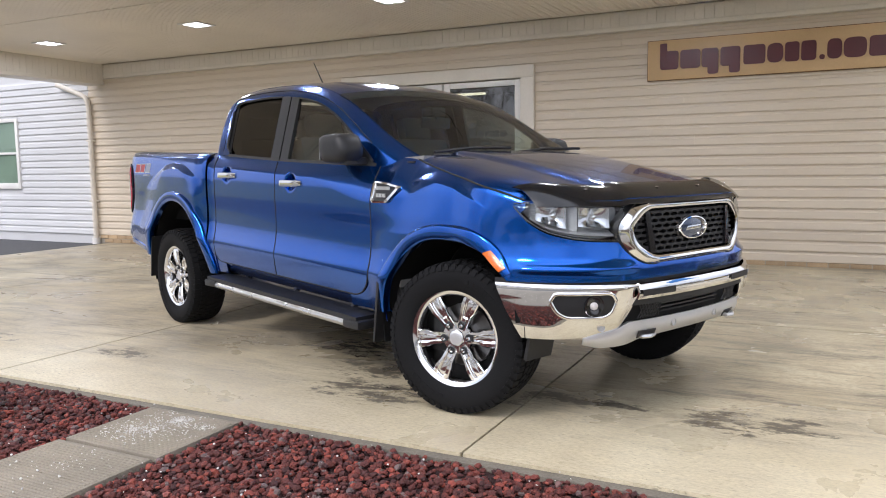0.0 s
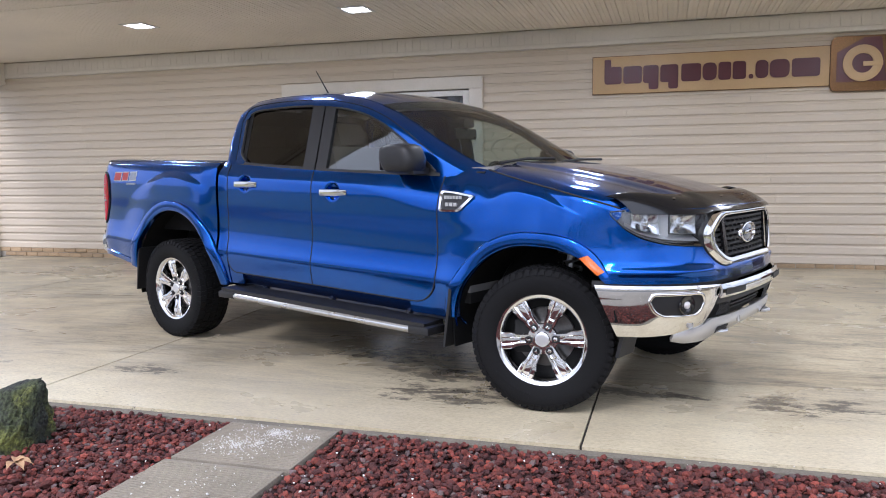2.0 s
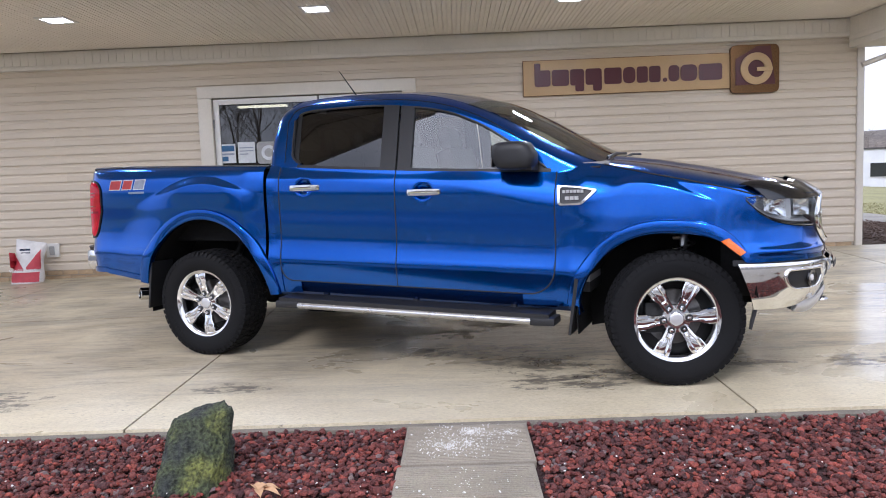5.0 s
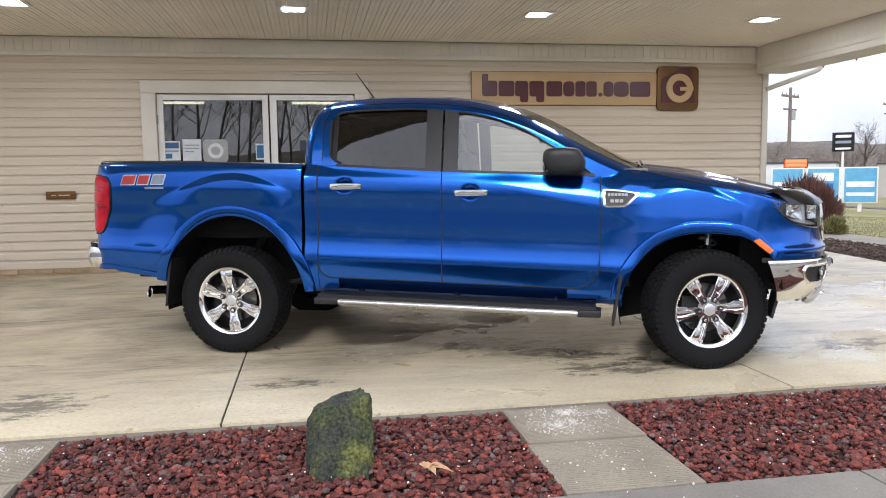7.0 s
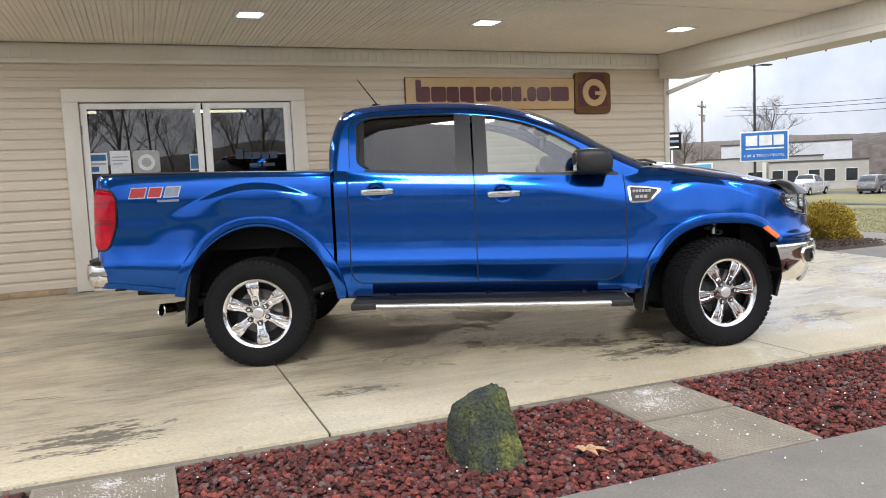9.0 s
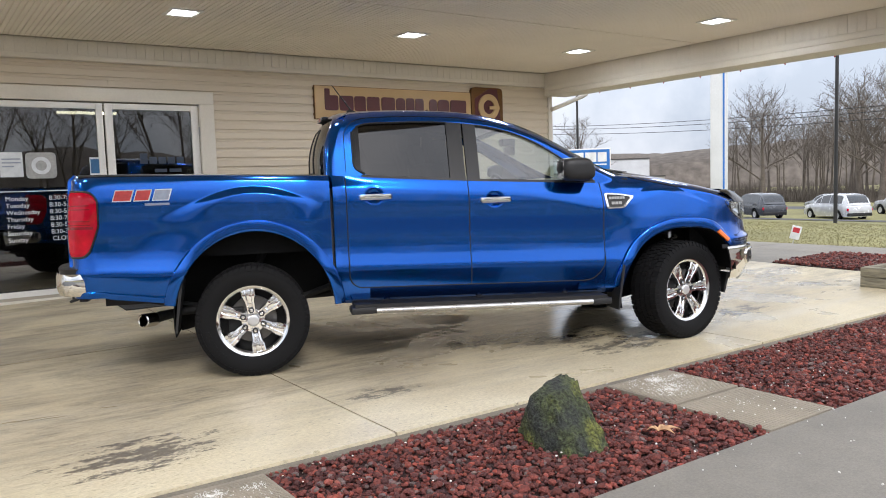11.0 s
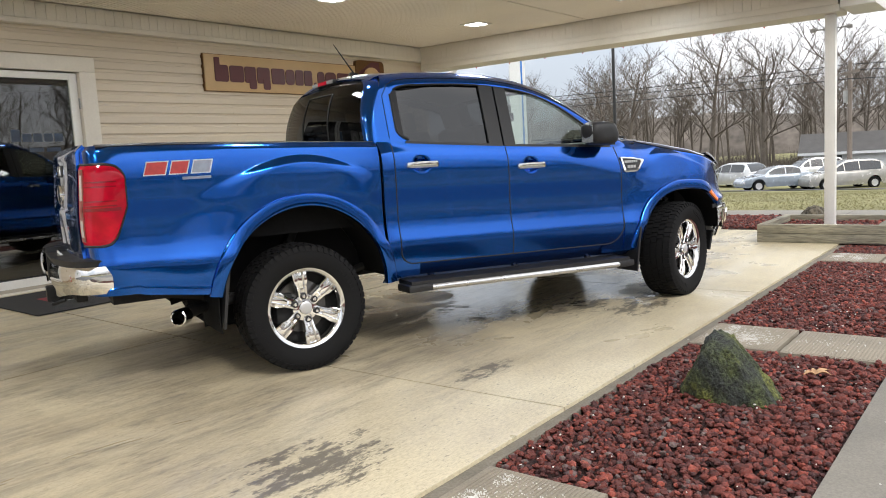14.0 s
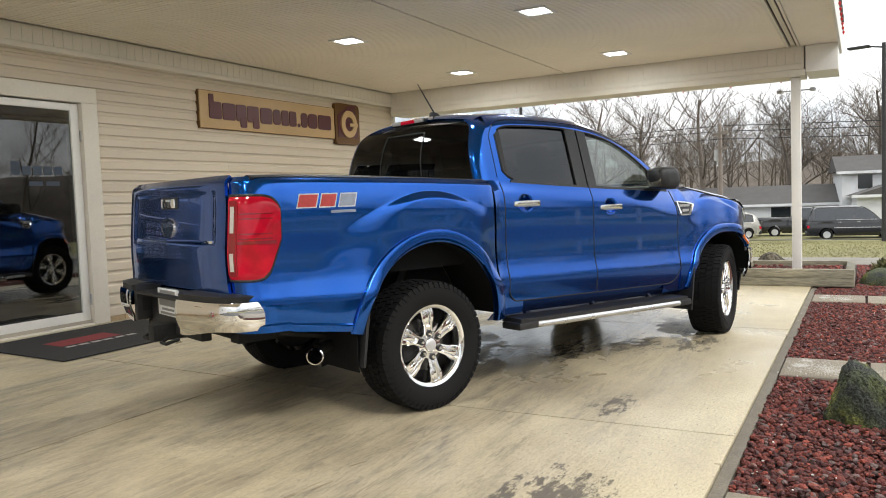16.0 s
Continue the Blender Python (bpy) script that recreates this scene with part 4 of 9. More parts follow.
for s in (-1, 1):
    rear = part("rear_door", sheet("rear_door", column_panel(s, 0.685, 1.5395, rounded_low(door_base, 0.685, 1.5395, 0.09, 0), lambda u: belt(u), door_w), 84, 64, PAINT, 0.03, s > 0), truck)
    front = part("front_door", sheet("front_door", column_panel(s, 1.545, 2.5625, rounded_low(door_base, 1.545, 2.5625, 0, 0.16), lambda u: belt(u), door_w), 96, 64, PAINT, 0.03, s > 0), truck)
    low = [(u, door_base(u) - 0.003) for u in steps(0.775, 2.40, 40)]
    outline = [(0.6825, z) for z in steps(belt(0.70) - 0.01, door_base(0.70) + 0.095, 20)] + bow(0.7725, door_base(0.77) + 0.087, 0.090, 180, 270)[1:-1] + low
    outline += bow(2.4045, door_base(2.40) + 0.157, 0.160, 270, 360)[1:-1] + [(2.5645, z) for z in steps(door_base(2.5) + 0.16, belt(2.56) - 0.002, 20)]
    part("shut_line", door_seam(outline, s), truck)
    part("shut_line", door_seam([(1.5425, z) for z in steps(door_base(1.54), belt(1.54) - 0.01, 30)], s), truck)
    handle(rear, s, 0.765, 1.158)
    handle(front, s, 1.622, 1.108)
    # upper frames: rear pillar, header running into the windscreen pillar, dark middle pillars, belt seals
    c_edge = lambda z: 0.745 + 0.16 * max((1.385 - z) / 0.1, 0) ** 2
    part("rear_pillar", sheet("rear_pillar", lambda a, b: (lambda z: (lambda u: (u, s * cab_w(u, z), z))(cab_back(z) + CAB_R + (c_edge(z) - cab_back(z) - CAB_R) * a))(1.300 + 0.436 * b), 14, 40, PAINT, 0.006, s > 0), truck)
    part("header_rail", sheet("header_rail", column_panel(s, 0.745, 2.80, lambda u: max(glass_top(u), min(fender_top(max(u, 2.57)), roof_line(u)) - 0.012 if u > 2.45 else 0.0) if u > 0.745 else 1.60 + (u - 0.745) * -1.0, lambda u: roof_line(u), green_w), 100, 14, PAINT, 0.006, s > 0), truck)
    for u0, u1, up, owner in ((1.425, 1.534, 0.0, rear), (1.548, 1.640, 0.0, front)):
        part("dark_pillar", sheet("dark_pillar", column_panel(s, u0, u1, lambda u: belt(u) + 0.002, lambda u: glass_top(u) + 0.004, green_w, off=0.002), 5, 14, BLACK, 0.02, s > 0), owner)
    part("window_pane", pane("window_pane", s, 0.76, 1.428, rounded_low(lambda u: belt(u) + 0.014, 0.76, 1.428, 0.085, 0), lambda u: glass_top(u) - 0.001, TINT_GLASS), rear, "dark tinted side glass")
    part("window_pane", pane("window_pane", s, 1.636, 2.505, lambda u: belt(u) + 0.012, lambda u: max(glass_top(u), belt(u) + 0.013), CLEAR_GLASS, na=40), front, "lightly tinted side glass")
    for u0, u1, owner in ((0.80, 1.536, rear), (1.546, 2.53, front)):
        part("belt_seal", sheet("belt_seal", column_panel(s, u0, u1, lambda u: belt(u) - 0.002, lambda u: belt(u) + 0.017, lambda u, z: green_w(u, z) + 0.003), 20, 2, BLACK, 0.02, s > 0), owner)
    # dark frame line round the glass
    bm = bmesh.new()
    tube(bm, [(u, s * (green_w(u, glass_top(u)) + 0.001), glass_top(u)) for u in steps(0.78, 1.425, 20)], 0.007, 6)
    tube(bm, [(c_edge(z) + 0.008, s * (green_w(c_edge(z), z) + 0.001), z) for z in steps(1.318, 1.61, 16)], 0.010, 6)
    part("window_seal", finish("window_seal", bm, BLACK, True), rear)
    bm = bmesh.new()
    tube(bm, [(u, s * (green_w(u, glass_top(u)) + 0.001), glass_top(u)) for u in steps(1.64, 2.50, 30)], 0.007, 6)
    part("window_seal", finish("window_seal", bm, BLACK, True), front)
    part("sail_panel", sheet("sail_panel", column_panel(s, 2.31, 2.515, lambda u: belt(u) + 0.01, lambda u: max(glass_top(u), belt(u) + 0.014), green_w, off=-0.004), 6, 6, BLACK, 0.01, s > 0), front)
    part("quarter_band", sheet("quarter_band", column_panel(s, 0.760, 0.800, lambda u: belt(u) + 0.075 - 1.5 * (u - 0.76), lambda u: glass_top(u) - 0.002, green_w, off=-0.009), 4, 14, BLACK, 0.004, s > 0), rear)
    bm = bmesh.new()
    tube(bm, [(0.695, s * (green_w(0.695, z) + 0.0005), z) for z in steps(1.33, 1.60, 12)] + [(u, s * (green_w(u, z) + 0.0005), z) for u in steps(0.74, 2.46, 60) for z in [glass_top(u) + 0.50 * (roof_line(u) - glass_top(u))]], 0.0028, 5)
    part("frame_line", finish("frame_line", bm, DARK, True), rear)
    # inner door cards
    part("door_card", sheet("door_card", column_panel(s, 0.70, 2.55, lambda u: 0.60, lambda u: belt(u) + 0.004, lambda u, z: min(side_w(u, z), green_w(u, 1.24)) - 0.06), 20, 10, CABIN, 0), front)
    # mirror
    bm = bmesh.new()
    rings = []
    for i, (yy, k) in enumerate(((0.815, 0.80), (0.825, 0.94), (0.855, 1.0), (0.915, 0.98), (0.950, 0.90), (0.966, 0.70), (0.969, 0.35))):
        ring = []
        for j in range(16):
            a = 2 * math.pi * j / 16
            c, q = math.cos(a), math.sin(a)
            x = 2.350 + 0.125 * k * abs(c) ** 0.55 * (1 if c > 0 else -1) - (0.02 if q > 0 else 0.0) * k
            z = 1.305 + 0.085 * k * abs(q) ** 0.5 * (1 if q > 0 else -1)
            ring.append(bm.verts.new((x, s * yy, z)))
        rings.append(ring)
    for p, q in zip(rings, rings[1:]):
        for j in range(16):
            bm.faces.new((p[j], p[(j + 1) % 16], q[(j + 1) % 16], q[j]))
    bm.faces.new(rings[0]), bm.faces.new(rings[-1])
    mirror = part("mirror_housing", finish("mirror_housing", bm, BLACK, True, 60), front, "satin black mirror housing")
    bm = bmesh.new()
    add_prism(bm, [(2.345, 1.225), (2.455, 1.218), (2.450, 1.250), (2.36, 1.262)], s * 0.75, s * 0.92, "y")
    part("mirror_arm", finish("mirror_arm", bm, BLACK), mirror)
    part("mirror_glass", box("mirror_glass", CHROME, 2.219, 2.223, min(s * 0.828, s * 0.945), max(s * 0.828, s * 0.945), 1.242, 1.368), mirror)


# fender and nose


def nose_seam(u):
    return 0.852 + (u - 3.48) * 0.95


def fender_low(u):
    if u < 2.6951:
        return 0.425
    z = arch_z(u, FRONT_ARCH)
    return max(z, nose_seam(u)) if u > 3.452 else z


def nose_side_w(u, z):
    """Half width of the nose where it wraps round to the side."""
    lo, hi = 0.6, 1.25
    for _ in range(22):
        mid = (lo + hi) / 2
        if nose_pt(1, mid, z)[0] > u:
            lo = mid
        else:
            hi = mid
    return nose_pt(1, lo, z)[1]


# the foot of the screen pillar leans in; further on a crescent shelf lies under the bonnet gap
roll_in = curve((2.56, 0.066), (2.74, 0.086), (2.85, 0.070), (3.0, 0.028), (3.2, 0.008), (3.40, 0.006), (3.66, 0.006))
roll_reach = curve((2.56, 0.20), (2.74, 0.22), (2.85, 0.19), (3.0, 0.10), (3.2, 0.03), (3.40, 0.02), (3.66, 0.020))
shelf_low = curve((2.88, 0.095), (2.98, 0.068), (3.075, 0.052), (3.2, 0.052), (3.3, 0.065), (3.46, 0.085))
shelf_deep = curve((2.88, 0.0), (2.94, 0.022), (3.02, 0.043), (3.12, 0.048), (3.24, 0.037), (3.36, 0.015), (3.46, 0.0))


def upper_w(u, z):
    """The fender turns in to the cowl and the bonnet edge near its top, and meets the nose in front."""
    top = fender_top(u)
    w = side_w(u, z) - 0.10 * max(z - 0.86, 0.0) * smooth01((u - 2.64) / 0.28)
    f = smooth01((u - 3.22) / 0.26)
    if f > 0:
        w += (nose_side_w(u, z) + nose_flare(u, z) - w) * f
    q = min(max((z - top) / roll_reach(u) + 1, 0.0), 1.1)
    w -= roll_in(u) * q ** 1.8
    if 2.88 < u < 3.46:
        w -= 0.48 * min(max(z - top + shelf_low(u), 0.0), max(shelf_deep(u), 0.0))
    k = 1 - smooth01((u - 2.58) / 0.16)
    return w + (door_w(u, z) - w) * k if k > 0 else w


def nose_flare(u, z):
    """The wheel arch flare where it runs out on the nose."""
    return haunch(u, z, FRONT_ARCH) * (1 - smooth01((u - 3.42) / 0.20))


def fender(s):
    us = [2.5665 + 0.1285 * i / 12 for i in range(13)] + [2.6953 + 0.945 * ease(i / 96) for i in range(97)]

    def f(a, b):
        u = us[round(a * (len(us) - 1))]
        z0, z1 = fender_low(u), fender_top(u)
        z0 = min(z0, z1 - 0.004)
        z = z0 + (z1 - z0) * b
        return (u, s * upper_w(u, z), z)
    return sheet("fender", f, len(us) - 1, 80, PAINT, 0.006, s > 0)


nose_u = curve((0, 4.020), (0.2, 4.012), (0.4, 3.985), (0.55, 3.918), (0.7, 3.788), (0.85, 3.622), (1.0, 3.450), (1.15, 3.262), (1.3, 3.070))
nose_w = curve((0, 0.0), (0.2, 0.23), (0.4, 0.46), (0.55, 0.630), (0.7, 0.770), (0.85, 0.866), (1.0, 0.910), (1.15, 0.934), (1.3, 0.944))
nose_in = curve((0.36, 0.11), (0.42, 0.075), (0.50, 0.030), (0.58, 0.004), (0.68, 0.0), (0.73, 0.006), (0.80, 0.035), (0.87, 0.050), (1.0, 0.060), (1.06, 0.067), (1.16, 0.082))


def nose_pt(s, t, z, off=0.0):
    e = 1e-3
    u, w = nose_u(t), nose_w(t)
    u2, w2 = nose_u(t + e), nose_w(t + e)
    nu, nw = (w2 - w), -(u2 - u)
    ln = math.hypot(nu, nw)
    k = off - nose_in(z) * (0.7 + (0.9 if z < 0.63 else 0.15) * smooth01((t - 0.4) / 0.5))
    return (u + nu / ln * k, s * (w + nw / ln * k), z)


def bonnet_edge(u):
    u = min(u, 3.62)
    return upper_w(u, fender_top(u)) - 0.005


def seam_tube(pts, r=0.005):
    bm = bmesh.new()
    tube(bm, pts, r, 6)
    return finish("seam", bm, DARK, True)


fenders = both("fender", fender)


def arch_flare(s, arch, th0, th1, w):
    """The lip round a wheel arch: rolled edge, broad crown, small step down to the panel."""
    cu, cz, a, b = arch
    lip = [(0.004, -0.034), (-0.003, -0.030), (-0.004, 0.008), (-0.001, 0.0145), (0.006, 0.0180), (0.030, 0.0195), (0.059, 0.0190), (0.067, 0.0165), (0.0705, 0.010), (0.072, -0.002)]

    def outline(th):
        c, q = math.cos(th), math.sin(th)
        n = SQUARE if arch is FRONT_ARCH and c > 0 else 2.0
        return Vector((cu + a * math.copysign(abs(c) ** (2 / n), c), cz + b * abs(q) ** (2 / n)))

    def f(p, q):
        th = radians(th0 + (th1 - th0) * p)
        o = outline(th)
        d = (outline(th + 0.004) - outline(th - 0.004)).normalized()
        dist, out = lip[round(q * (len(lip) - 1))]
        slim = 0.52 + 0.48 * smooth01((math.degrees(th) - 36) / 38) if arch is FRONT_ARCH else 1.0
        dist, out = dist * slim, out * (slim if out > 0 else 1.0)
        u, z = o.x + d.y * dist, o.y - d.x * dist
        return (u, s * (w(u, z) + out), z)
    return sheet("arch_flare", f, 80, len(lip) - 1, PAINT, 0, False, 42)


both("arch_flare", lambda s: arch_flare(s, REAR_ARCH, 4.0, 169.5, side_w))
both("arch_flare", lambda s: arch_flare(s, FRONT_ARCH, 36.0, 171.5, upper_w))
both("lower_quarter", lambda s: sheet("lower_quarter", column_panel(s, 2.36, 2.60, lambda u: 0.425, lambda u: 0.78, side_w, off=-0.006), 10, 14, PAINT, 0.004, s > 0))
both("rear_quarter", lambda s: sheet("rear_quarter", column_panel(s, 0.665, 0.82, lambda u: 0.46, lambda u: 0.70, side_w, off=-0.006), 8, 10, PAINT, 0.004, s > 0))


def whole_nose(t, z, off=0.0):
    return nose_pt(-1 if t < 0 else 1, abs(t), z, off)


nose_top = curve((0.0, 0.752), (0.33, 0.752), (0.385, 0.790), (0.42, 0.850), (0.60, 0.864), (0.72, 0.892), (0.80, 0.942), (0.852, 0.994), (0.868, 0.985), (0.90, 0.945), (0.975, 0.852), (1.0, 0.824))


def nose_low(t):
    u = nose_u(t)
    return max(0.688, arch_z(u, FRONT_ARCH) if u < 3.62 else 0.0)


def nose(a, b):
    t = -1.0 + 2.0 * a
    z0, z1 = nose_low(abs(t)), nose_top(abs(t))
    z = z0 + (z1 - z0) * b
    crease = 0.012 * math.exp(-((z - 0.745) / 0.02) ** 2) * smooth01((abs(t) - 0.35) / 0.1) * (1 - smooth01((abs(t) - 0.80) / 0.08))
    lip = nose_flare(nose_u(abs(t)), z) * smooth01((abs(t) - 0.84) / 0.05)
    p = whole_nose(t, z, crease)
    return (p[0], p[1] + math.copysign(lip, t), p[2])


part("nose_panel", sheet("nose_panel", nose, 220, 40, PAINT, 0.006), truck)
for t0, t1 in ((-0.99, -0.775), (0.775, 0.99)):
    part("corner_fill", sheet("corner_fill", lambda a, b: (lambda t: (lambda z0: whole_nose(t, z0 + ((1.028 if abs(t) > 0.866 else nose_top(abs(t)) - 0.004) - z0) * b, -0.018))(max(0.70, arch_z(nose_u(abs(t)), FRONT_ARCH) + 0.004)))(t0 + (t1 - t0) * a), 14, 14, PAINT, 0.004), truck)


both("bonnet_gap", lambda s: seam_tube([(u, s * (upper_w(u, fender_top(u)) - 0.002), fender_top(u) + 0.002) for u in steps(2.83, 3.63, 40)]))
# bonnet with a raised centre and a smoked deflector
bonnet_c = curve((2.80, 1.292), (3.05, 1.262), (3.25, 1.226), (3.44, 1.187), (3.75, 1.112), (3.88, 1.075), (3.97, 1.030))
bonnet_drop = curve((2.80, 0.034), (2.90, 0.042), (2.98, 0.052), (3.16, 0.063), (3.45, 0.067), (3.60, 0.074), (3.9, 0.055))


def bonnet_z(u, w, q):
    ridge = 0.016 * (1 - smooth01((abs(w) - (0.40 + 0.05 * (3.9 - u))) / 0.07))
    mid = bonnet_c(u) - 0.016
    k = smooth01((u - 3.50) / 0.14)
    drop = (mid - fender_top(min(u, 3.63)) - 0.002) * (1 - k) + bonnet_drop(u) * k
    return mid + ridge - drop * (0.50 * q ** 3.5 + 0.50 * q ** 16)


def bonnet_front(b):
    t = abs(b) * 0.795
    p = nose_pt(1, t, 1.03, 0.004)
    return p[0], p[1]


def bonnet_pt(a, v):
    uf, wf = bonnet_front(v)
    u0 = 2.80 + 0.085 * (1 - v * v)
    u = u0 + (uf - u0) * a
    k = smooth01((a - 0.55) / 0.45)
    w = abs(v) * bonnet_edge(u) * (1 - k) + wf * k
    z = bonnet_z(u, w, abs(v))
    z_front = 1.040 if abs(v) > 0.55 else 1.048
    k2 = smooth01((a - 0.86) / 0.14)
    z = z * (1 - k2) + z_front * k2
    return (u, math.copysign(w, v), z)


def bonnet(a, b):
    v = 2 * b - 1
    return bonnet_pt(a, math.copysign(1 - (1 - abs(v)) ** 1.7, v))


hood = part("bonnet", sheet("bonnet", bonnet, 60, 64, PAINT, 0.012), truck)


def deflector(a, b):
    v = (2 * b - 1) * 0.985
    p = bonnet_pt(0.865 + 0.135 * a, v)
    up = 0.022 + 0.012 * math.sin(math.pi * a)
    return (p[0] + 0.020 * a, p[1] * 1.005, p[2] + up - 0.045 * a ** 3)


part("bug_deflector", sheet("bug_deflector", deflector, 12, 60, DEFLECTOR, 0.004), hood, "glossy smoked bug deflector")
for y in (-0.52, -0.15, 0.15, 0.52):
    p = deflector(0.45, y / 1.5 + 0.5)
    part("deflector_stud", lathe("deflector_stud", CHROME, [(0.0001, 0.004), (0.007, 0.003), (0.009, 0.0)], 12, "z"), hood, m=pose(p[0], p[1], p[2] + 0.001))

# windscreen, roof, back light
def screen_side(a):
    u = 2.80 - 0.83 * a
    return u, green_w(u, roof_line(u)) + 0.012, roof_line(u) + 0.004


def screen(a, b, grow=0.0):
    v = 2 * b - 1
    u, w, z = screen_side(a)
    uc = u + 0.075 - 0.02 * a
    zc = z + 0.022 + 0.022 * a
    k = 1 - abs(v) ** 2.2
    return (u + (uc - u) * k, v * (w - 0.004), z + (zc - z) * k)


part("windscreen", sheet("windscreen", screen, 30, 40, SCREEN_GLASS, 0), truck, "clear laminated windscreen")
part("screen_band", sheet("screen_band", lambda a, b: (lambda p: (p[0], p[1], p[2] - 0.006))(screen(0.88 + 0.12 * a, b)), 4, 40, BLACK, 0), truck)
part("sensor_pod", box("sensor_pod", BLACK, 2.06, 2.17, -0.06, 0.06, 1.52, 1.58, 0.015), truck)


def roof(a, b):
    v = 2 * b - 1
    u1, w1, z1 = screen_side(1.0)
    us = 1.97 + (0.665 - 1.97) * a
    uc = 2.025 + (0.625 - 2.025) * a
    k = 1 - abs(v) ** 2.4
    u = us + (uc - us) * k
    w = green_w(us, roof_line(us)) + 0.004
    z = roof_line(us) + 0.044 * k
    groove = 0.010 * sum(math.exp(-((abs(v) - g) / 0.03) ** 2) for g in (0.30, 0.66)) * smooth01(a * 5) * smooth01((1 - a) * 5)
    return (u, v * w, z - groove)


part("roof", sheet("roof", roof, 40, 60, PAINT, 0.012, True), truck)
part("headlining", sheet("headlining", lambda a, b: (lambda p: (p[0], p[1] * 0.97, p[2] - 0.035))(roof(a, b)), 16, 16, HEADLINING, 0), truck)


def back(a, b):
    v = 2 * b - 1
    z = 1.315 + 0.40 * a
    w = cab_w(0.6, z) - CAB_R * 0.9
    return (cab_back(z) - 0.035 * (1 - abs(v) ** 2.5), v * w, z)


part("back_panel", sheet("back_panel", lambda a, b: back(-0.2 * (1 - a) * 1.0, b), 4, 30, PAINT, 0.006), truck)
part("back_window", sheet("back_window", lambda a, b: back(0.01 + 0.95 * a, b), 20, 30, BACK_GLASS, 0), truck, "dark tinted back window with a sliding centre")


def back_corner(s):
    """The rounded upright corner between the cab side and the back window."""
    def f(a, b):
        z = 1.225 + 0.490 * b
        q = math.pi / 2 * a
        return (cab_back(z) + CAB_R * (1 - math.sin(q)), s * (cab_w(0.6, z) - CAB_R * (1 - math.cos(q))), z)
    return sheet("cab_back_corner", f, 10, 40, PAINT, 0.004, s < 0)


both("cab_back_corner", back_corner)
bm = bmesh.new()
for v in (0.33, 0.67):
    tube(bm, [Vector(back(a, v)) + Vector((-0.002, 0, 0)) for a in steps(0.06, 0.86, 10)], 0.005, 6)
for a in (0.06, 0.86):
    tube(bm, [Vector(back(a, v)) + Vector((-0.002, 0, 0)) for v in steps(0.33, 0.67, 10)], 0.005, 6)
part("slider_frame", finish("slider_frame", bm, BLACK, True), truck)
part("high_brake_lamp", box("high_brake_lamp", BLACK, 0.600, 0.68, -0.17, 0.17, 1.732, 1.764, 0.012), truck)
part("brake_lens", box("brake_lens", RED_LENS, 0.592, 0.601, -0.075, 0.075, 1.735, 1.760, 0.003), truck, "red high brake lens")
for y in (-0.13, 0.13):
    part("cargo_lens", box("cargo_lens", CABIN, 0.593, 0.601, y - 0.05, y + 0.05, 1.735, 1.760, 0.003), truck, "grey cargo lamp lens")
bm = bmesh.new()
add_prism(bm, [(0.80, 1.785), (0.92, 1.785), (0.86, 1.825), (0.81, 1.83)], -0.02, 0.02, "y")
bmesh.ops.bevel(bm, geom=list(bm.edges), offset=0.006, segments=2, affect="EDGES")
tube(bm, [(0.845, 0, 1.82), (0.70, 0, 2.02)], [0.006, 0.003], 8)
part("antenna", finish("antenna", bm, BLACK, True), truck, "black raked roof antenna")
# wipers and cowl
part("cowl", sheet("cowl", lambda a, b: (lambda v: (2.80 + 0.085 * (1 - v * v) - 0.02 + (0.05 + 0.03 * (1 - v * v)) * (a - 0.4), v * 0.75, 1.268 - 0.02 * v * v - 0.02 + 0.0 * a))(2 * b - 1), 3, 30, BLACK, 0.01), truck)
for y0, y1 in ((-0.62, -0.05), (0.0, 0.58)):
    bm = bmesh.new()
    tube(bm, [(2.83, y0, 1.275), (2.83, (y0 + y1) / 2, 1.300), (2.845, y1, 1.302)], 0.009, 6)
    part("wiper", finish("wiper", bm, BLACK, True), truck)


# headlamps, grille, bumper
lamp_low = curve((0.43, 0.862), (0.60, 0.872), (0.72, 0.900), (0.80, 0.950), (0.864, 1.018))
lamp_high = curve((0.43, 1.005), (0.50, 1.022), (0.66, 1.028), (0.80, 1.034), (0.864, 1.028))


def lamp_pt(s, a, b, off):
    t = 0.432 + 0.430 * a
    z0, z1 = lamp_low(t), max(lamp_high(t), lamp_low(t) + 0.004)
    return nose_pt(s, t, z0 + (z1 - z0) * b, off)


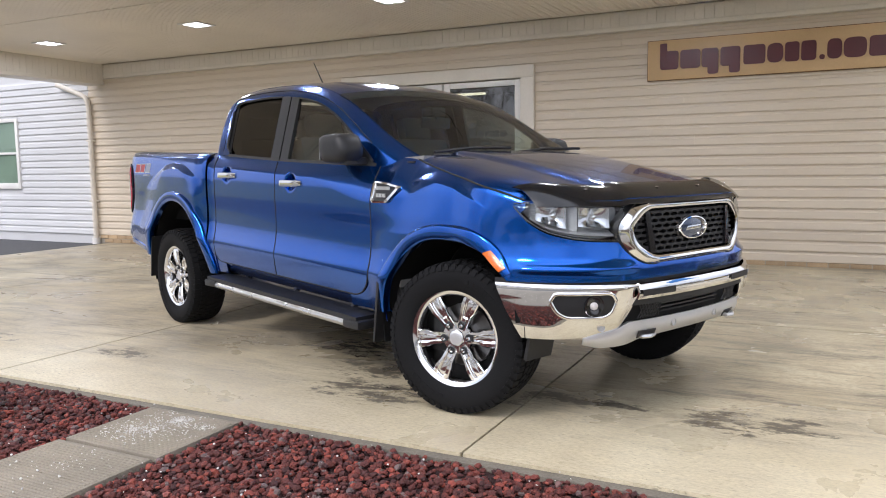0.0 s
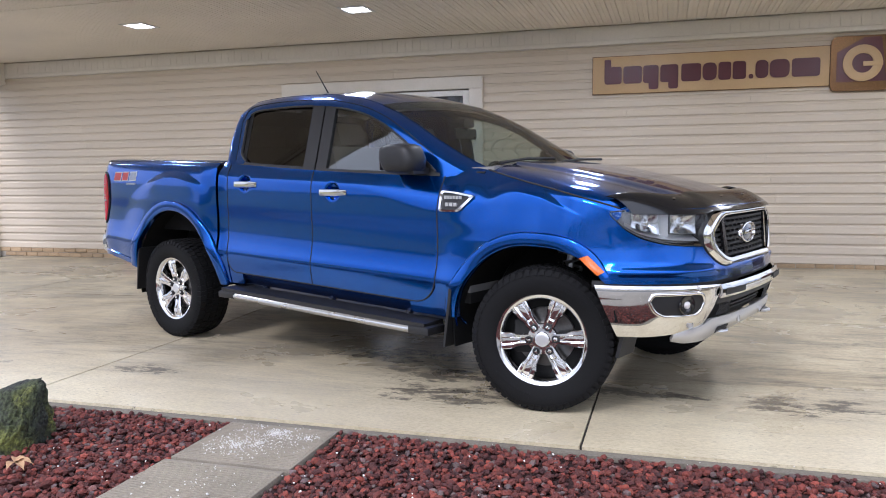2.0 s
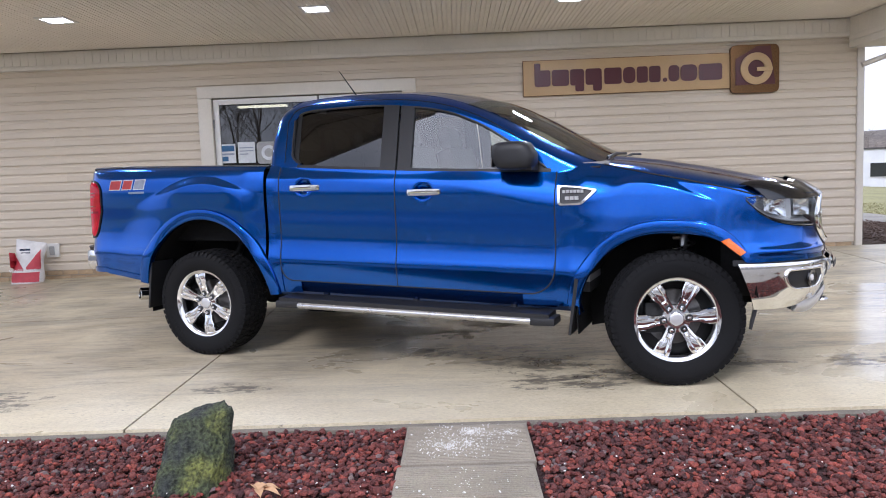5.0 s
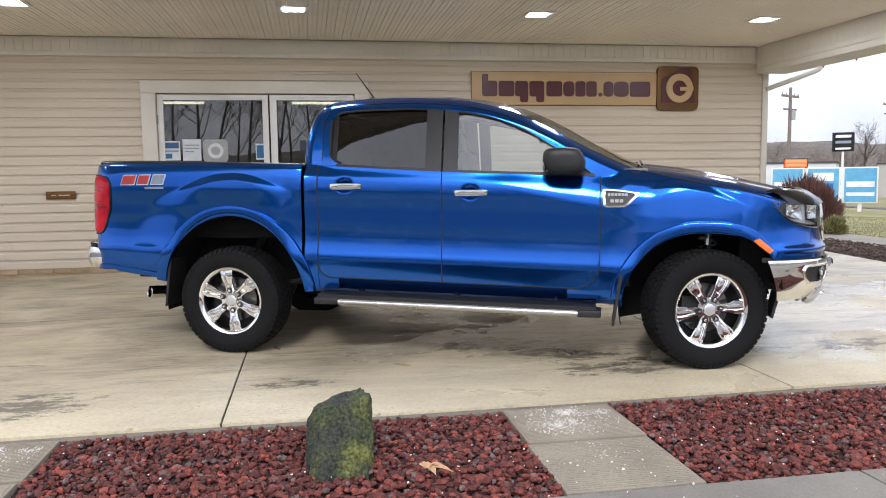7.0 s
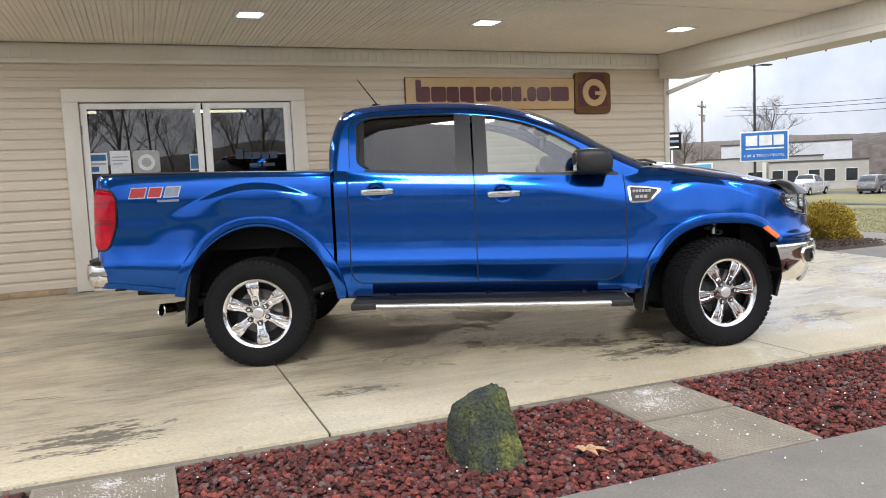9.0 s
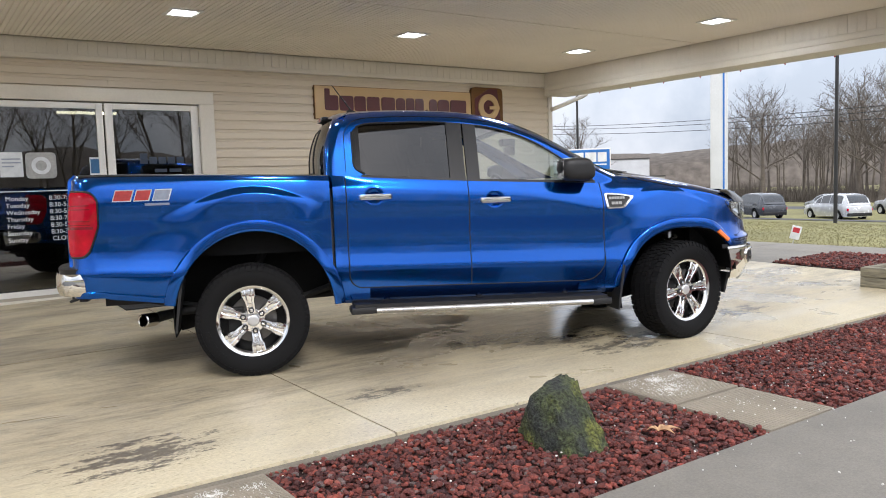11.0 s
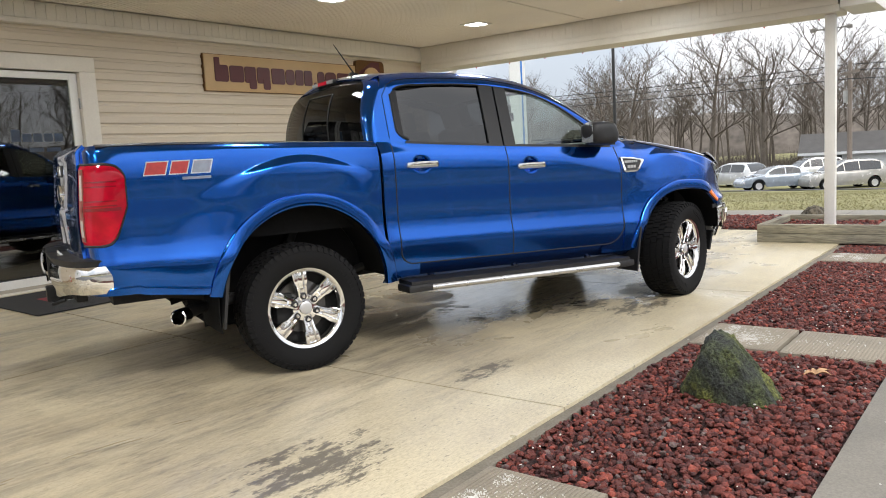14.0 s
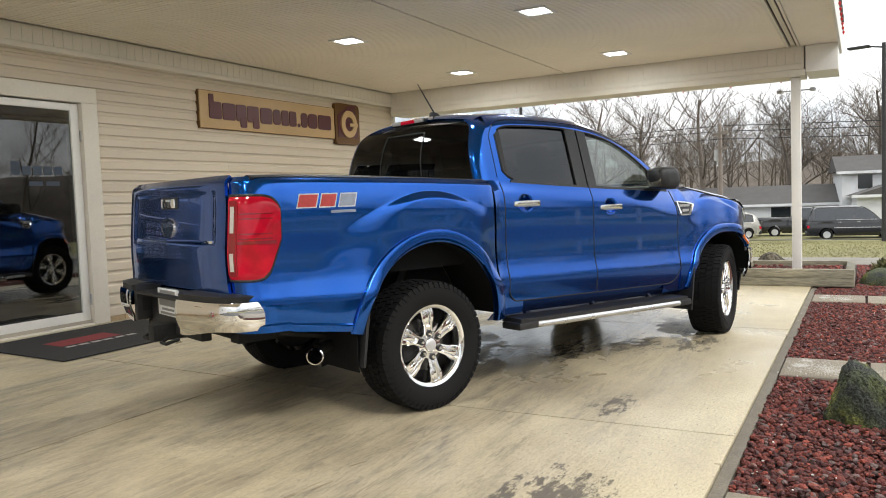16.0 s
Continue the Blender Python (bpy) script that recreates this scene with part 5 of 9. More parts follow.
for s in (-1, 1):
    lamp = part("headlamp", sheet("headlamp", lambda a, b: lamp_pt(s, 0.02 + 0.96 * a, 0.03 + 0.94 * b, -0.050), 24, 10, LAMP_BOWL, 0), truck, "clear headlamp with bright reflectors")
    part("lens", sheet("lens", lambda a, b: lamp_pt(s, a, b, 0.004 + 0.012 * math.sin(math.pi * b)), 24, 10, LAMP_GLASS, 0), lamp)
    bm = bmesh.new()
    rim = [lamp_pt(s, a, 0, 0.0) for a in steps(0, 1, 16)] + [lamp_pt(s, a, 1, 0.0) for a in steps(1, 0, 16)]
    tube(bm, rim + rim[:2], 0.004, 6, False)
    part("lamp_seal", finish("lamp_seal", bm, GLOSS_BLACK, True), lamp)
    for a0, a1, b0, b1 in ((0.14, 0.44, 0.34, 0.90), (0.54, 0.80, 0.24, 0.88)):
        part("reflector_bowl", sheet("reflector_bowl", lambda a, b: lamp_pt(s, a0 + (a1 - a0) * a, b0 + (b1 - b0) * b, -0.012 - 0.030 * math.sin(math.pi * a) * math.sin(math.pi * b)), 14, 10, BRIGHT, 0.003), lamp)
        p = Vector(lamp_pt(s, (a0 + a1) / 2, (b0 + b1) / 2, -0.038))
        part("bulb_cap", lathe("bulb_cap", CHROME, [(0.0001, 0.020), (0.010, 0.018), (0.014, 0.010), (0.015, -0.004)], 14, "x"), lamp, m=pose(p.x, p.y, p.z, 0, 0, s * 25))
    part("lamp_shelf", sheet("lamp_shelf", lambda a, b: lamp_pt(s, 0.06 + 0.80 * a, 0.10 + 0.16 * b, -0.02 - 0.03 * b), 16, 3, SILVER, 0.004), lamp)
    part("lamp_blade", sheet("lamp_blade", lambda a, b: lamp_pt(s, 0.44 + 0.12 * a, 0.2 + 0.75 * b, -0.03 - 0.02 * a), 4, 6, SILVER, 0.004), lamp)

RING = [(-0.530, 0.925), (-0.415, 1.032), (0.415, 1.032), (0.530, 0.925), (0.500, 0.830), (0.390, 0.752), (-0.390, 0.752), (-0.500, 0.830)]


def round_outline(pts, r, n=4):
    """An outline with its corners rounded."""
    out = []
    m = len(pts)
    for i in range(m):
        p, a, b = Vector(pts[i]), Vector(pts[i - 1]), Vector(pts[(i + 1) % m])
        d0, d1 = (a - p), (b - p)
        k = min(r, d0.length * 0.45, d1.length * 0.45)
        s0, s1 = p + d0.normalized() * k, p + d1.normalized() * k
        for j in range(n + 1):
            t = j / n
            out.append(tuple(s0 * (1 - t) ** 2 + p * 2 * t * (1 - t) + s1 * t * t))
    return out


def nose_u_at(w, z):
    """Length of the nose at a half width and height."""
    lo, hi = 0.0, 0.6
    for _ in range(24):
        mid = (lo + hi) / 2
        if nose_w(mid) < abs(w):
            lo = mid
        else:
            hi = mid
    return nose_u(lo) - nose_in(z) * 0.7


def ring_band(name, outline, inner, mat, out0, out1):
    """A frame between two like outlines on the nose, domed outwards."""
    m = len(outline)
    verts, faces = [], []
    for k in range(5):
        t = k / 4
        for p, q in zip(outline, inner):
            y, z = p[0] + (q[0] - p[0]) * t, p[1] + (q[1] - p[1]) * t
            verts.append((nose_u_at(y, z) + out0 + (out1 - out0) * t + 0.012 * math.sin(math.pi * t), y, z))
    for p, q in zip(outline, inner):
        verts.append((nose_u_at(q[0], q[1]) - 0.05, q[0], q[1]))
    for k in range(5):
        for i in range(m):
            faces.append((k * m + i, k * m + (i + 1) % m, (k + 1) * m + (i + 1) % m, (k + 1) * m + i))
    me = mesh_from(name, verts, faces, mat, True, 40)
    return me


def scaled(pts, k, kz=None, cz=0.893):
    return [(y * k, cz + (z - cz) * (kz or k)) for y, z in pts]


grille = tagged(empty("grille"), "black mesh grille in a chrome surround")
grille.parent = truck
outer = round_outline(RING, 0.06)
inner = round_outline(scaled(RING, 0.87, 0.76), 0.05)
part("surround", ring_band("surround", outer, inner, CHROME, 0.004, 0.018), grille, "chrome grille surround")
part("outer_seal", ring_band("outer_seal", round_outline(scaled(RING, 1.025, 1.05), 0.06), outer, BLACK, -0.012, -0.002), grille)
bm = bmesh.new()
bm.faces.new([bm.verts.new((nose_u_at(y, z) - 0.06, y, z)) for y, z in inner])
part("backing", finish("backing", bm, DARK), grille)
for sgn in (-1, 1):
    bm = bmesh.new()
    p = [(sgn * 0.365, 0.985), (sgn * 0.335, 0.985), (sgn * 0.31, 0.795), (sgn * 0.345, 0.795)]
    lo = [bm.verts.new((nose_u_at(y, z) - 0.04, y, z)) for y, z in p]
    hi = [bm.verts.new((nose_u_at(y, z) + 0.008, y, z)) for y, z in p]
    for i in range(4):
        bm.faces.new((lo[i], lo[(i + 1) % 4], hi[(i + 1) % 4], hi[i]))
    bm.faces.new(hi)
    part("divider", finish("divider", bm, GLOSS_BLACK), grille)


def inside(y, z, pts):
    hit = False
    for (y0, z0), (y1, z1) in zip(pts, pts[1:] + pts[:1]):
        if (z0 > z) != (z1 > z) and y < (y1 - y0) * (z - z0) / (z1 - z0) + y0:
            hit = not hit
    return hit


bm = bmesh.new()
row = 0
z = 0.800
while z < 0.99:
    # zigzag bars, staggered row on row
    y = -0.44
    step = 0.030
    i = 0
    while y < 0.44:
        if inside(y, z, inner) and inside(y + step, z, inner):
            za, zb = (0.0025, -0.0025) if (i + row) % 2 else (-0.0025, 0.0025)
            q = [(y, z + za), (y + step, z + zb)]
            c = [bm.verts.new((nose_u_at(yy, zz) + du, yy, zz + dz)) for yy, zz in q for du, dz in ((-0.03, -0.0075), (-0.002, -0.0060), (-0.002, 0.0060), (-0.03, 0.0075))]
            for f in ((0, 1, 5, 4), (1, 2, 6, 5), (2, 3, 7, 6), (3, 0, 4, 7)):
                bm.faces.new([c[k] for k in f])
            if (i + row) % 2 and inside(y, z + 0.024, inner):
                add_box(bm, nose_u_at(y, z) - 0.028, nose_u_at(y, z) - 0.004, y - 0.004, y + 0.004, z, z + 0.026)
        y += step
        i += 1
    z += 0.0255
    row += 1
tagged(part("grille_mesh", finish("grille_mesh", bm, BLACK), grille), kind="stuff")
oval = part("oval_badge", lathe("oval_badge", BADGE_BLUE, [(0.0001, 0.024), (0.06, 0.022), (0.088, 0.014), (0.088, -0.02)], 40, "x"), grille, "dark oval badge with a chrome rim", m=Matrix.Translation((4.005 - 0.035, 0, 0.895)) @ Matrix.Diagonal((1, 1.25, 0.56, 1)))
part("oval_rim", lathe("oval_rim", CHROME, [(0.084, 0.010), (0.088, 0.026), (0.096, 0.024), (0.10, 0.010), (0.10, -0.02), (0.084, -0.02)], 40, "x"), oval)
part("oval_scroll", prism("oval_scroll", CHROME, [(-0.055, -0.02), (0.05, -0.012), (0.055, 0.02), (-0.04, 0.015)], 0.020, 0.0245, "x", 0.003), oval)

bumper = tagged(empty("front_bumper"), "chrome front bumper with a silver skid plate")
bumper.parent = truck


def nose_band(name, t0, t1, low, high, mat, off=0.0, na=40, nb=10, thick=0.006, bulge=0.0):
    def f(a, b):
        t = t0 + (t1 - t0) * a
        z0, z1 = low(abs(t)), high(abs(t))
        return whole_nose(t, z0 + (z1 - z0) * b, off + bulge * math.sin(math.pi * b))
    return sheet(name, f, na, nb, mat, thick)


flat = lambda z: (lambda t: z)
part("gap_strip", nose_band("gap_strip", -0.93, 0.93, flat(0.67), flat(0.70), BLACK, -0.012, 60, 2), bumper)
corner_low = curve((0.40, 0.600), (0.44, 0.52), (0.47, 0.462), (0.55, 0.440), (0.75, 0.428), (0.90, 0.430), (0.96, 0.44))
corner_high = curve((0.40, 0.672), (0.6, 0.680), (0.94, 0.684), (0.96, 0.68))


def corner_off(t, z):
    """How far the chrome corner stands off the nose."""
    b = min(max((z - corner_low(t)) / (corner_high(t) - corner_low(t)), 0.0), 1.0)
    return 0.006 + 0.018 * b ** 0.7 - 0.006 * smooth01((b - 0.93) / 0.07) + 0.55 * nose_in(z) * (0.7 + 0.9 * smooth01((t - 0.4) / 0.5)) * smooth01((t - 0.5) / 0.25)


for t0, t1 in ((-0.925, -0.395), (0.395, 0.925)):
    sg = -1 if t1 < 0 else 1

    def corner(a, b):
        t = 0.395 + (0.914 - 0.086 * (1 - b) - 0.395) * a
        z0, z1 = corner_low(t), corner_high(t)
        z = z0 + (z1 - z0) * b
        return whole_nose(sg * t, z, corner_off(t, z))
    part("chrome_corner", sheet("chrome_corner", (lambda a, b: corner(1 - a, b)) if sg < 0 else corner, 44, 24, CHROME, 0.012), bumper)
part("chrome_bar", nose_band("chrome_bar", -0.41, 0.41, flat(0.604), flat(0.672), CHROME, 0.030, 40, 8, 0.012, 0.012), bumper)
for sgn in (-1, 1):
    part("bar_slot", nose_band("bar_slot", sgn * 0.22, sgn * 0.40, flat(0.622), flat(0.650), BLACK, 0.049, 16, 3, 0.004), bumper)
part("intake", nose_band("intake", -0.46, 0.46, flat(0.47), flat(0.606), DARK, -0.05, 30, 4, 0.004), bumper)
part("intake_lip", nose_band("intake_lip", -0.45, 0.45, lambda t: 0.575, lambda t: 0.606, BLACK, 0.012, 30, 4, 0.01), bumper)
for sgn in (-1, 1):
    bm = bmesh.new()
    for i in range(7):
        for d in (-1, 1):
            t0 = sgn * (0.26 + 0.016 * i)
            tube(bm, [whole_nose(t0 - sgn * d * 0.016, 0.508, 0.0), whole_nose(t0 + sgn * d * 0.016, 0.575, 0.0)], 0.003, 4, False)
    tagged(part("intake_mesh", finish("intake_mesh", bm, BLACK), bumper), kind="stuff")
for z in (0.515, 0.535, 0.555):
    part("intake_slat", nose_band("intake_slat", -0.22, 0.22, flat(z), flat(z + 0.008), BLACK, -0.02, 20, 1, 0.02), bumper)
skid_low = curve((0.0, 0.415), (0.30, 0.412), (0.42, 0.385), (0.52, 0.380), (0.60, 0.395))
skid_high = curve((0.0, 0.498), (0.30, 0.500), (0.42, 0.500), (0.47, 0.470), (0.60, 0.440))
part("skid_plate", nose_band("skid_plate", -0.60, 0.60, skid_low, skid_high, SILVER, 0.012, 60, 10, 0.02, 0.014), bumper, "silver painted skid plate")
part("chin", nose_band("chin", -0.50, 0.50, lambda t: 0.382, lambda t: skid_low(t) + 0.01, BLACK, -0.07, 40, 4, 0.02), bumper)
for sgn in (-1, 1):
    part("hook_recess", nose_band("hook_recess", sgn * 0.27, sgn * 0.37, flat(0.418), flat(0.452), BLACK, 0.027, 8, 3, 0.004), bumper)
    bm = bmesh.new()
    pts = [whole_nose(sgn * t, 0.425, o) for t, o in ((0.285, 0.0), (0.288, 0.045), (0.32, 0.058), (0.352, 0.045), (0.355, 0.0))]
    tube(bm, pts, 0.010, 8)
    part("tow_hook", finish("tow_hook", bm, ALU, True), bumper, "steel tow hook")
    # fog lamp pocket
    fog_low = curve((0.495, 0.592), (0.510, 0.550), (0.540, 0.534), (0.650, 0.534), (0.695, 0.560), (0.715, 0.606))
    fog_high = curve((0.495, 0.606), (0.508, 0.634), (0.530, 0.642), (0.690, 0.642), (0.708, 0.634), (0.715, 0.612))
    bm = bmesh.new()
    loop = [whole_nose(sgn * t, fog_low(t), corner_off(t, fog_low(t)) + 0.003) for t in steps(0.495, 0.715, 20)] + [whole_nose(sgn * t, fog_high(t), corner_off(t, fog_high(t)) + 0.003) for t in steps(0.715, 0.495, 20)]
    tube(bm, loop + loop[:2], 0.009, 8, False)
    pocket = part("fog_surround", finish("fog_surround", bm, CHROME, True, 60), bumper, "chrome fog lamp surround")
    part("fog_pocket", sheet("fog_pocket", lambda a, b: (lambda t: (lambda z: whole_nose(sgn * t, z, corner_off(t, z) + 0.002))(fog_low(t) + (fog_high(t) - fog_low(t)) * b))(0.496 + 0.218 * a), 20, 8, BLACK, 0), pocket)
    p = Vector(whole_nose(sgn * 0.575, 0.588, corner_off(0.575, 0.588) + 0.002))
    part("fog_barrel", lathe("fog_barrel", GLOSS_BLACK, [(0.020, 0.002), (0.040, 0.007), (0.045, 0.007), (0.047, 0.0), (0.020, 0.0)], 24, "x"), pocket, m=pose(p.x, p.y, p.z, 0, 0, sgn * 28))
    part("fog_lens", lathe("fog_lens", CLEAR_LENS, [(0.0001, 0.010), (0.010, 0.009), (0.017, 0.005), (0.020, -0.01)], 20, "x"), pocket, "clear fog lens", m=pose(p.x, p.y, p.z, 0, 0, sgn * 28))
    for t, z, o in ((sgn * 0.535, 0.482, corner_off(0.535, 0.482) + 0.002), (sgn * 0.16, 0.462, 0.026)):
        p = Vector(whole_nose(t, z, o))
        part("parking_sensor", lathe("parking_sensor", SILVER, [(0.0001, 0.003), (0.010, 0.003), (0.011, 0.0), (0.016, 0.0), (0.017, 0.005), (0.018, -0.004)], 16, "x"), bumper, m=pose(p.x, p.y, p.z, 0, 0, sgn * (30 if abs(t) > 0.4 else 5)))

# side markers, vents, steps, flaps, decals
for s in (-1, 1):
    f = fenders[0 if s < 0 else 1]

    def marker(a, b):
        u = (3.470 + 0.097 * a) * (1 - b) + (3.509 + 0.086 * a) * b
        z = (0.805 - 0.079 * a) * (1 - b) + (0.820 - 0.074 * a) * b
        return (u, s * (nose_at_side(u, z) + nose_flare(u, z) + 0.015 + 0.003 * math.sin(math.pi * b)), z)

    def nose_at_side(u, z):
        lo, hi = 0.6, 1.25
        for _ in range(24):
            mid = (lo + hi) / 2
            p = nose_pt(1, mid, z)
            if p[0] > u:
                lo = mid
            else:
                hi = mid
        return nose_pt(1, lo, z)[1]

    part("side_marker", sheet("side_marker", marker, 8, 4, AMBER, 0.012, s > 0), truck, "amber side marker lamp")
    vent_pts = [(2.575, 1.128), (2.700, 1.118), (2.818, 1.098), (2.725, 1.010), (2.585, 1.008)]
    vent = round_outline(vent_pts, 0.02, 3)
    cu, cz = 2.665, 1.068
    bm = bmesh.new()
    loops = []
    for k, o in ((1.0, 0.000), (0.98, 0.014), (0.80, 0.016), (0.76, 0.006)):
        loops.append([bm.verts.new((cu + (u - cu) * k, s * (upper_w(u, z) + o), cz + (z - cz) * k)) for u, z in vent])
    n = len(vent)
    for p, q in zip(loops, loops[1:]):
        for i in range(n):
            bm.faces.new((p[i], p[(i + 1) % n], q[(i + 1) % n], q[i]))
    badge = part("fender_vent", finish("fender_vent", bm, CHROME, True), f, "chrome fender vent badge")
    bm = bmesh.new()
    bm.faces.new([bm.verts.new((cu + (u - cu) * 0.78, s * (upper_w(u, z) + 0.008), cz + (z - cz) * 0.78)) for u, z in vent])
    part("vent_mesh", finish("vent_mesh", bm, BLACK), badge)
    for i in range(6):
        u = 2.612 + 0.021 * i
        part("letter_bar", box("letter_bar", SILVER, u, u + 0.016, min(s * (upper_w(u, 1.09) + 0.006), s * (upper_w(u, 1.09) + 0.013)), max(s * (upper_w(u, 1.09) + 0.006), s * (upper_w(u, 1.09) + 0.013)), 1.079, 1.097), badge)
    for i in range(3):
        u = 2.628 + 0.028 * i
        part("letter_bar", box("letter_bar", SILVER, u, u + 0.022, min(s * (upper_w(u, 1.05) + 0.006), s * (upper_w(u, 1.05) + 0.013)), max(s * (upper_w(u, 1.05) + 0.006), s * (upper_w(u, 1.05) + 0.013)), 1.040, 1.060), badge)
    # running board
    zs = lambda u: 0.395 - 0.028 * (u - 0.7)
    board = tagged(empty("running_board"), "black tread running board with a bright edge")
    board.parent = truck
    part("board_top", sheet("board_top", lambda a, b: (0.70 + 1.84 * a, s * (0.78 + 0.170 * b), zs(0.70 + 1.84 * a) + 0.018 - 0.004 * b), 30, 6, BLACK, 0.03, s > 0), board)
    part("bright_edge", sheet("bright_edge", lambda a, b: (0.845 + 1.585 * a, s * (0.947 + 0.016 * math.sin(math.pi * b)), zs(0.845 + 1.585 * a) - 0.022 + 0.042 * b), 30, 8, ALU, 0.012, s > 0), board, "polished aluminium edge")
    for u0, u1 in ((0.675, 0.85), (2.425, 2.575)):
        bm = bmesh.new()
        add_box(bm, u0, u1, min(s * 0.80, s * 0.963), max(s * 0.80, s * 0.963), zs(u0) - 0.026, zs(u0) + 0.022, 0.014)
        part("end_cap", finish("end_cap", bm, BLACK, True), board)
    for i in range(11):
        u = 0.93 + 0.145 * i
        part("tread_rib", box("tread_rib", BLACK, u, u + 0.10, min(s * 0.84, s * 0.925), max(s * 0.84, s * 0.925), zs(u) + 0.014, zs(u) + 0.022, 0.002), board)
    for u in (0.95, 1.62, 2.28):
        bm = bmesh.new()
        tube(bm, [(u, s * 0.60, 0.48), (u, s * 0.74, 0.44), (u, s * 0.82, zs(u) - 0.005)], 0.022, 8)
        part("board_bracket", finish("board_bracket", bm, BLACK, True), board)
    # mud flaps
    for u, z0, z1, rake in ((-0.432, 0.325, 0.66, -0.03), (2.672, 0.265, 0.60, -0.03)):
        bm = bmesh.new()
        add_prism(bm, [(u + rake, z0), (u + rake + 0.014, z0), (u + 0.035, z1), (u + 0.015, z1)], s * 0.70, s * 0.915, "y")
        part("mud_flap", finish("mud_flap", bm, BLACK), truck, "black rubber mud flap")
    bm = bmesh.new()
    add_prism(bm, [(3.605, 0.315), (3.620, 0.310), (3.660, 0.47), (3.640, 0.47)], s * 0.60, s * 0.775, "y")
    part("front_flap", finish("front_flap", bm, BLACK), truck)

    # side decal: plain blocks in red and grey with a pale outline
    def decal(name, u0, u1, z0, z1, mat, off, lean=0.0):
        return part(name, sheet(name, lambda a, b: (u0 + (u1 - u0) * a + lean * b, s * (side_w(u0 + (u1 - u0) * a + lean * b, z0 + (z1 - z0) * b) + off), z0 + (z1 - z0) * b), 8, 4, mat, 0.001, s > 0), truck)

    for u0, u1, mat in ((-0.796, -0.682, DECAL_RED), (-0.668, -0.572, DECAL_RED), (-0.556, -0.452, DECAL_GREY)):
        decal("decal_block", u0, u1, 1.184, 1.258, DECAL_WHITE, 0.0015, 0.022)
        decal("decal_block", u0 + 0.006, u1 - 0.006, 1.190, 1.252, mat, 0.003, 0.020)
    decal("decal_bar", -0.600, -0.450, 1.155, 1.170, DECAL_GREY, 0.002)

# rear bumper
rb = tagged(empty("rear_bumper"), "rear bumper with chrome corners and a black step")
rb.parent = truck
bump_u = curve((0.0, -1.240), (0.36, -1.237), (0.5, -1.223), (0.72, -1.180), (0.85, -1.110), (0.93, -1.012), (1.0, -0.885))
bump_w = curve((0.0, 0.0), (0.5, 0.49), (0.72, 0.715), (0.85, 0.818), (0.93, 0.850), (1.0, 0.858))


def bump_pt(t, z, off=0.0):
    s = -1 if t < 0 else 1
    t = abs(t)
    e = 1e-3
    u, w, u2, w2 = bump_u(t), bump_w(t), bump_u(t + e), bump_w(t + e)
    nu, nw = -(w2 - w), (u2 - u)
    ln = math.hypot(nu, nw)
    roll = -0.022 * smooth01(abs(z - 0.675) / 0.10) ** 2
    return (u + nu / ln * (off + roll), s * (w + nw / ln * (off + roll)), z)


for t0, t1 in ((-0.945, -0.37), (0.37, 0.945)):
    part("chrome_corner", sheet("chrome_corner", lambda a, b: (lambda t: (lambda z0: bump_pt(t, z0 + (0.733 - z0) * b))(0.552 + 0.045 * smooth01((abs(t) - 0.40) / 0.35)))(t0 + (t1 - t0) * a), 40, 12, CHROME, 0.01), rb, "chrome bumper corner")
    part("step_pad", sheet("step_pad", lambda a, b: (lambda p: (p[0] + (0.20 if abs(t0 + (t1 - t0) * a) < 0.9 else 0.10) * b * 0.8, p[1] * (1 - 0.04 * b), 0.765 - 0.0 * b + 0.01 * math.sin(math.pi * b)))(bump_pt(t0 + (t1 - t0) * a, 0.735)), 30, 5, BLACK, 0.035, True), rb)
part("centre_step", box("centre_step", BLACK, -1.125, -1.02, -0.37, 0.37, 0.545, 0.715, 0.012), rb)
part("step_top", box("step_top", BLACK, -1.215, -1.02, -0.37, 0.37, 0.716, 0.735, 0.006), rb)
for y in (-0.355, 0.355):
    part("inner_cheek", box("inner_cheek", BLACK, -1.215, -1.06, y - 0.022, y + 0.022, 0.555, 0.770, 0.012), rb)
part("licence_plate", box("licence_plate", PLATE, -1.168, -1.160, -0.202, 0.102, 0.612, 0.764, 0.003), rb, "white dealer plate with plain bars")
for y0, y1, z0, z1 in ((-0.11, 0.11, 0.710, 0.727), (-0.125, 0.125, 0.640, 0.685), (-0.09, 0.09, 0.615, 0.627), (-0.11, 0.11, 0.592, 0.605)):
    part("plate_bar", box("plate_bar", CABIN, -1.1705, -1.1675, y0 - 0.05, y1 - 0.05, z0 + 0.027, z1 + 0.027), rb)
part("hitch", box("hitch", UNDER, -1.255, -1.05, -0.045, 0.045, 0.475, 0.565, 0.008), rb, "black hitch receiver")
part("hitch_bar", box("hitch_bar", UNDER, -1.13, -1.07, -0.40, 0.40, 0.50, 0.55, 0.01), rb)
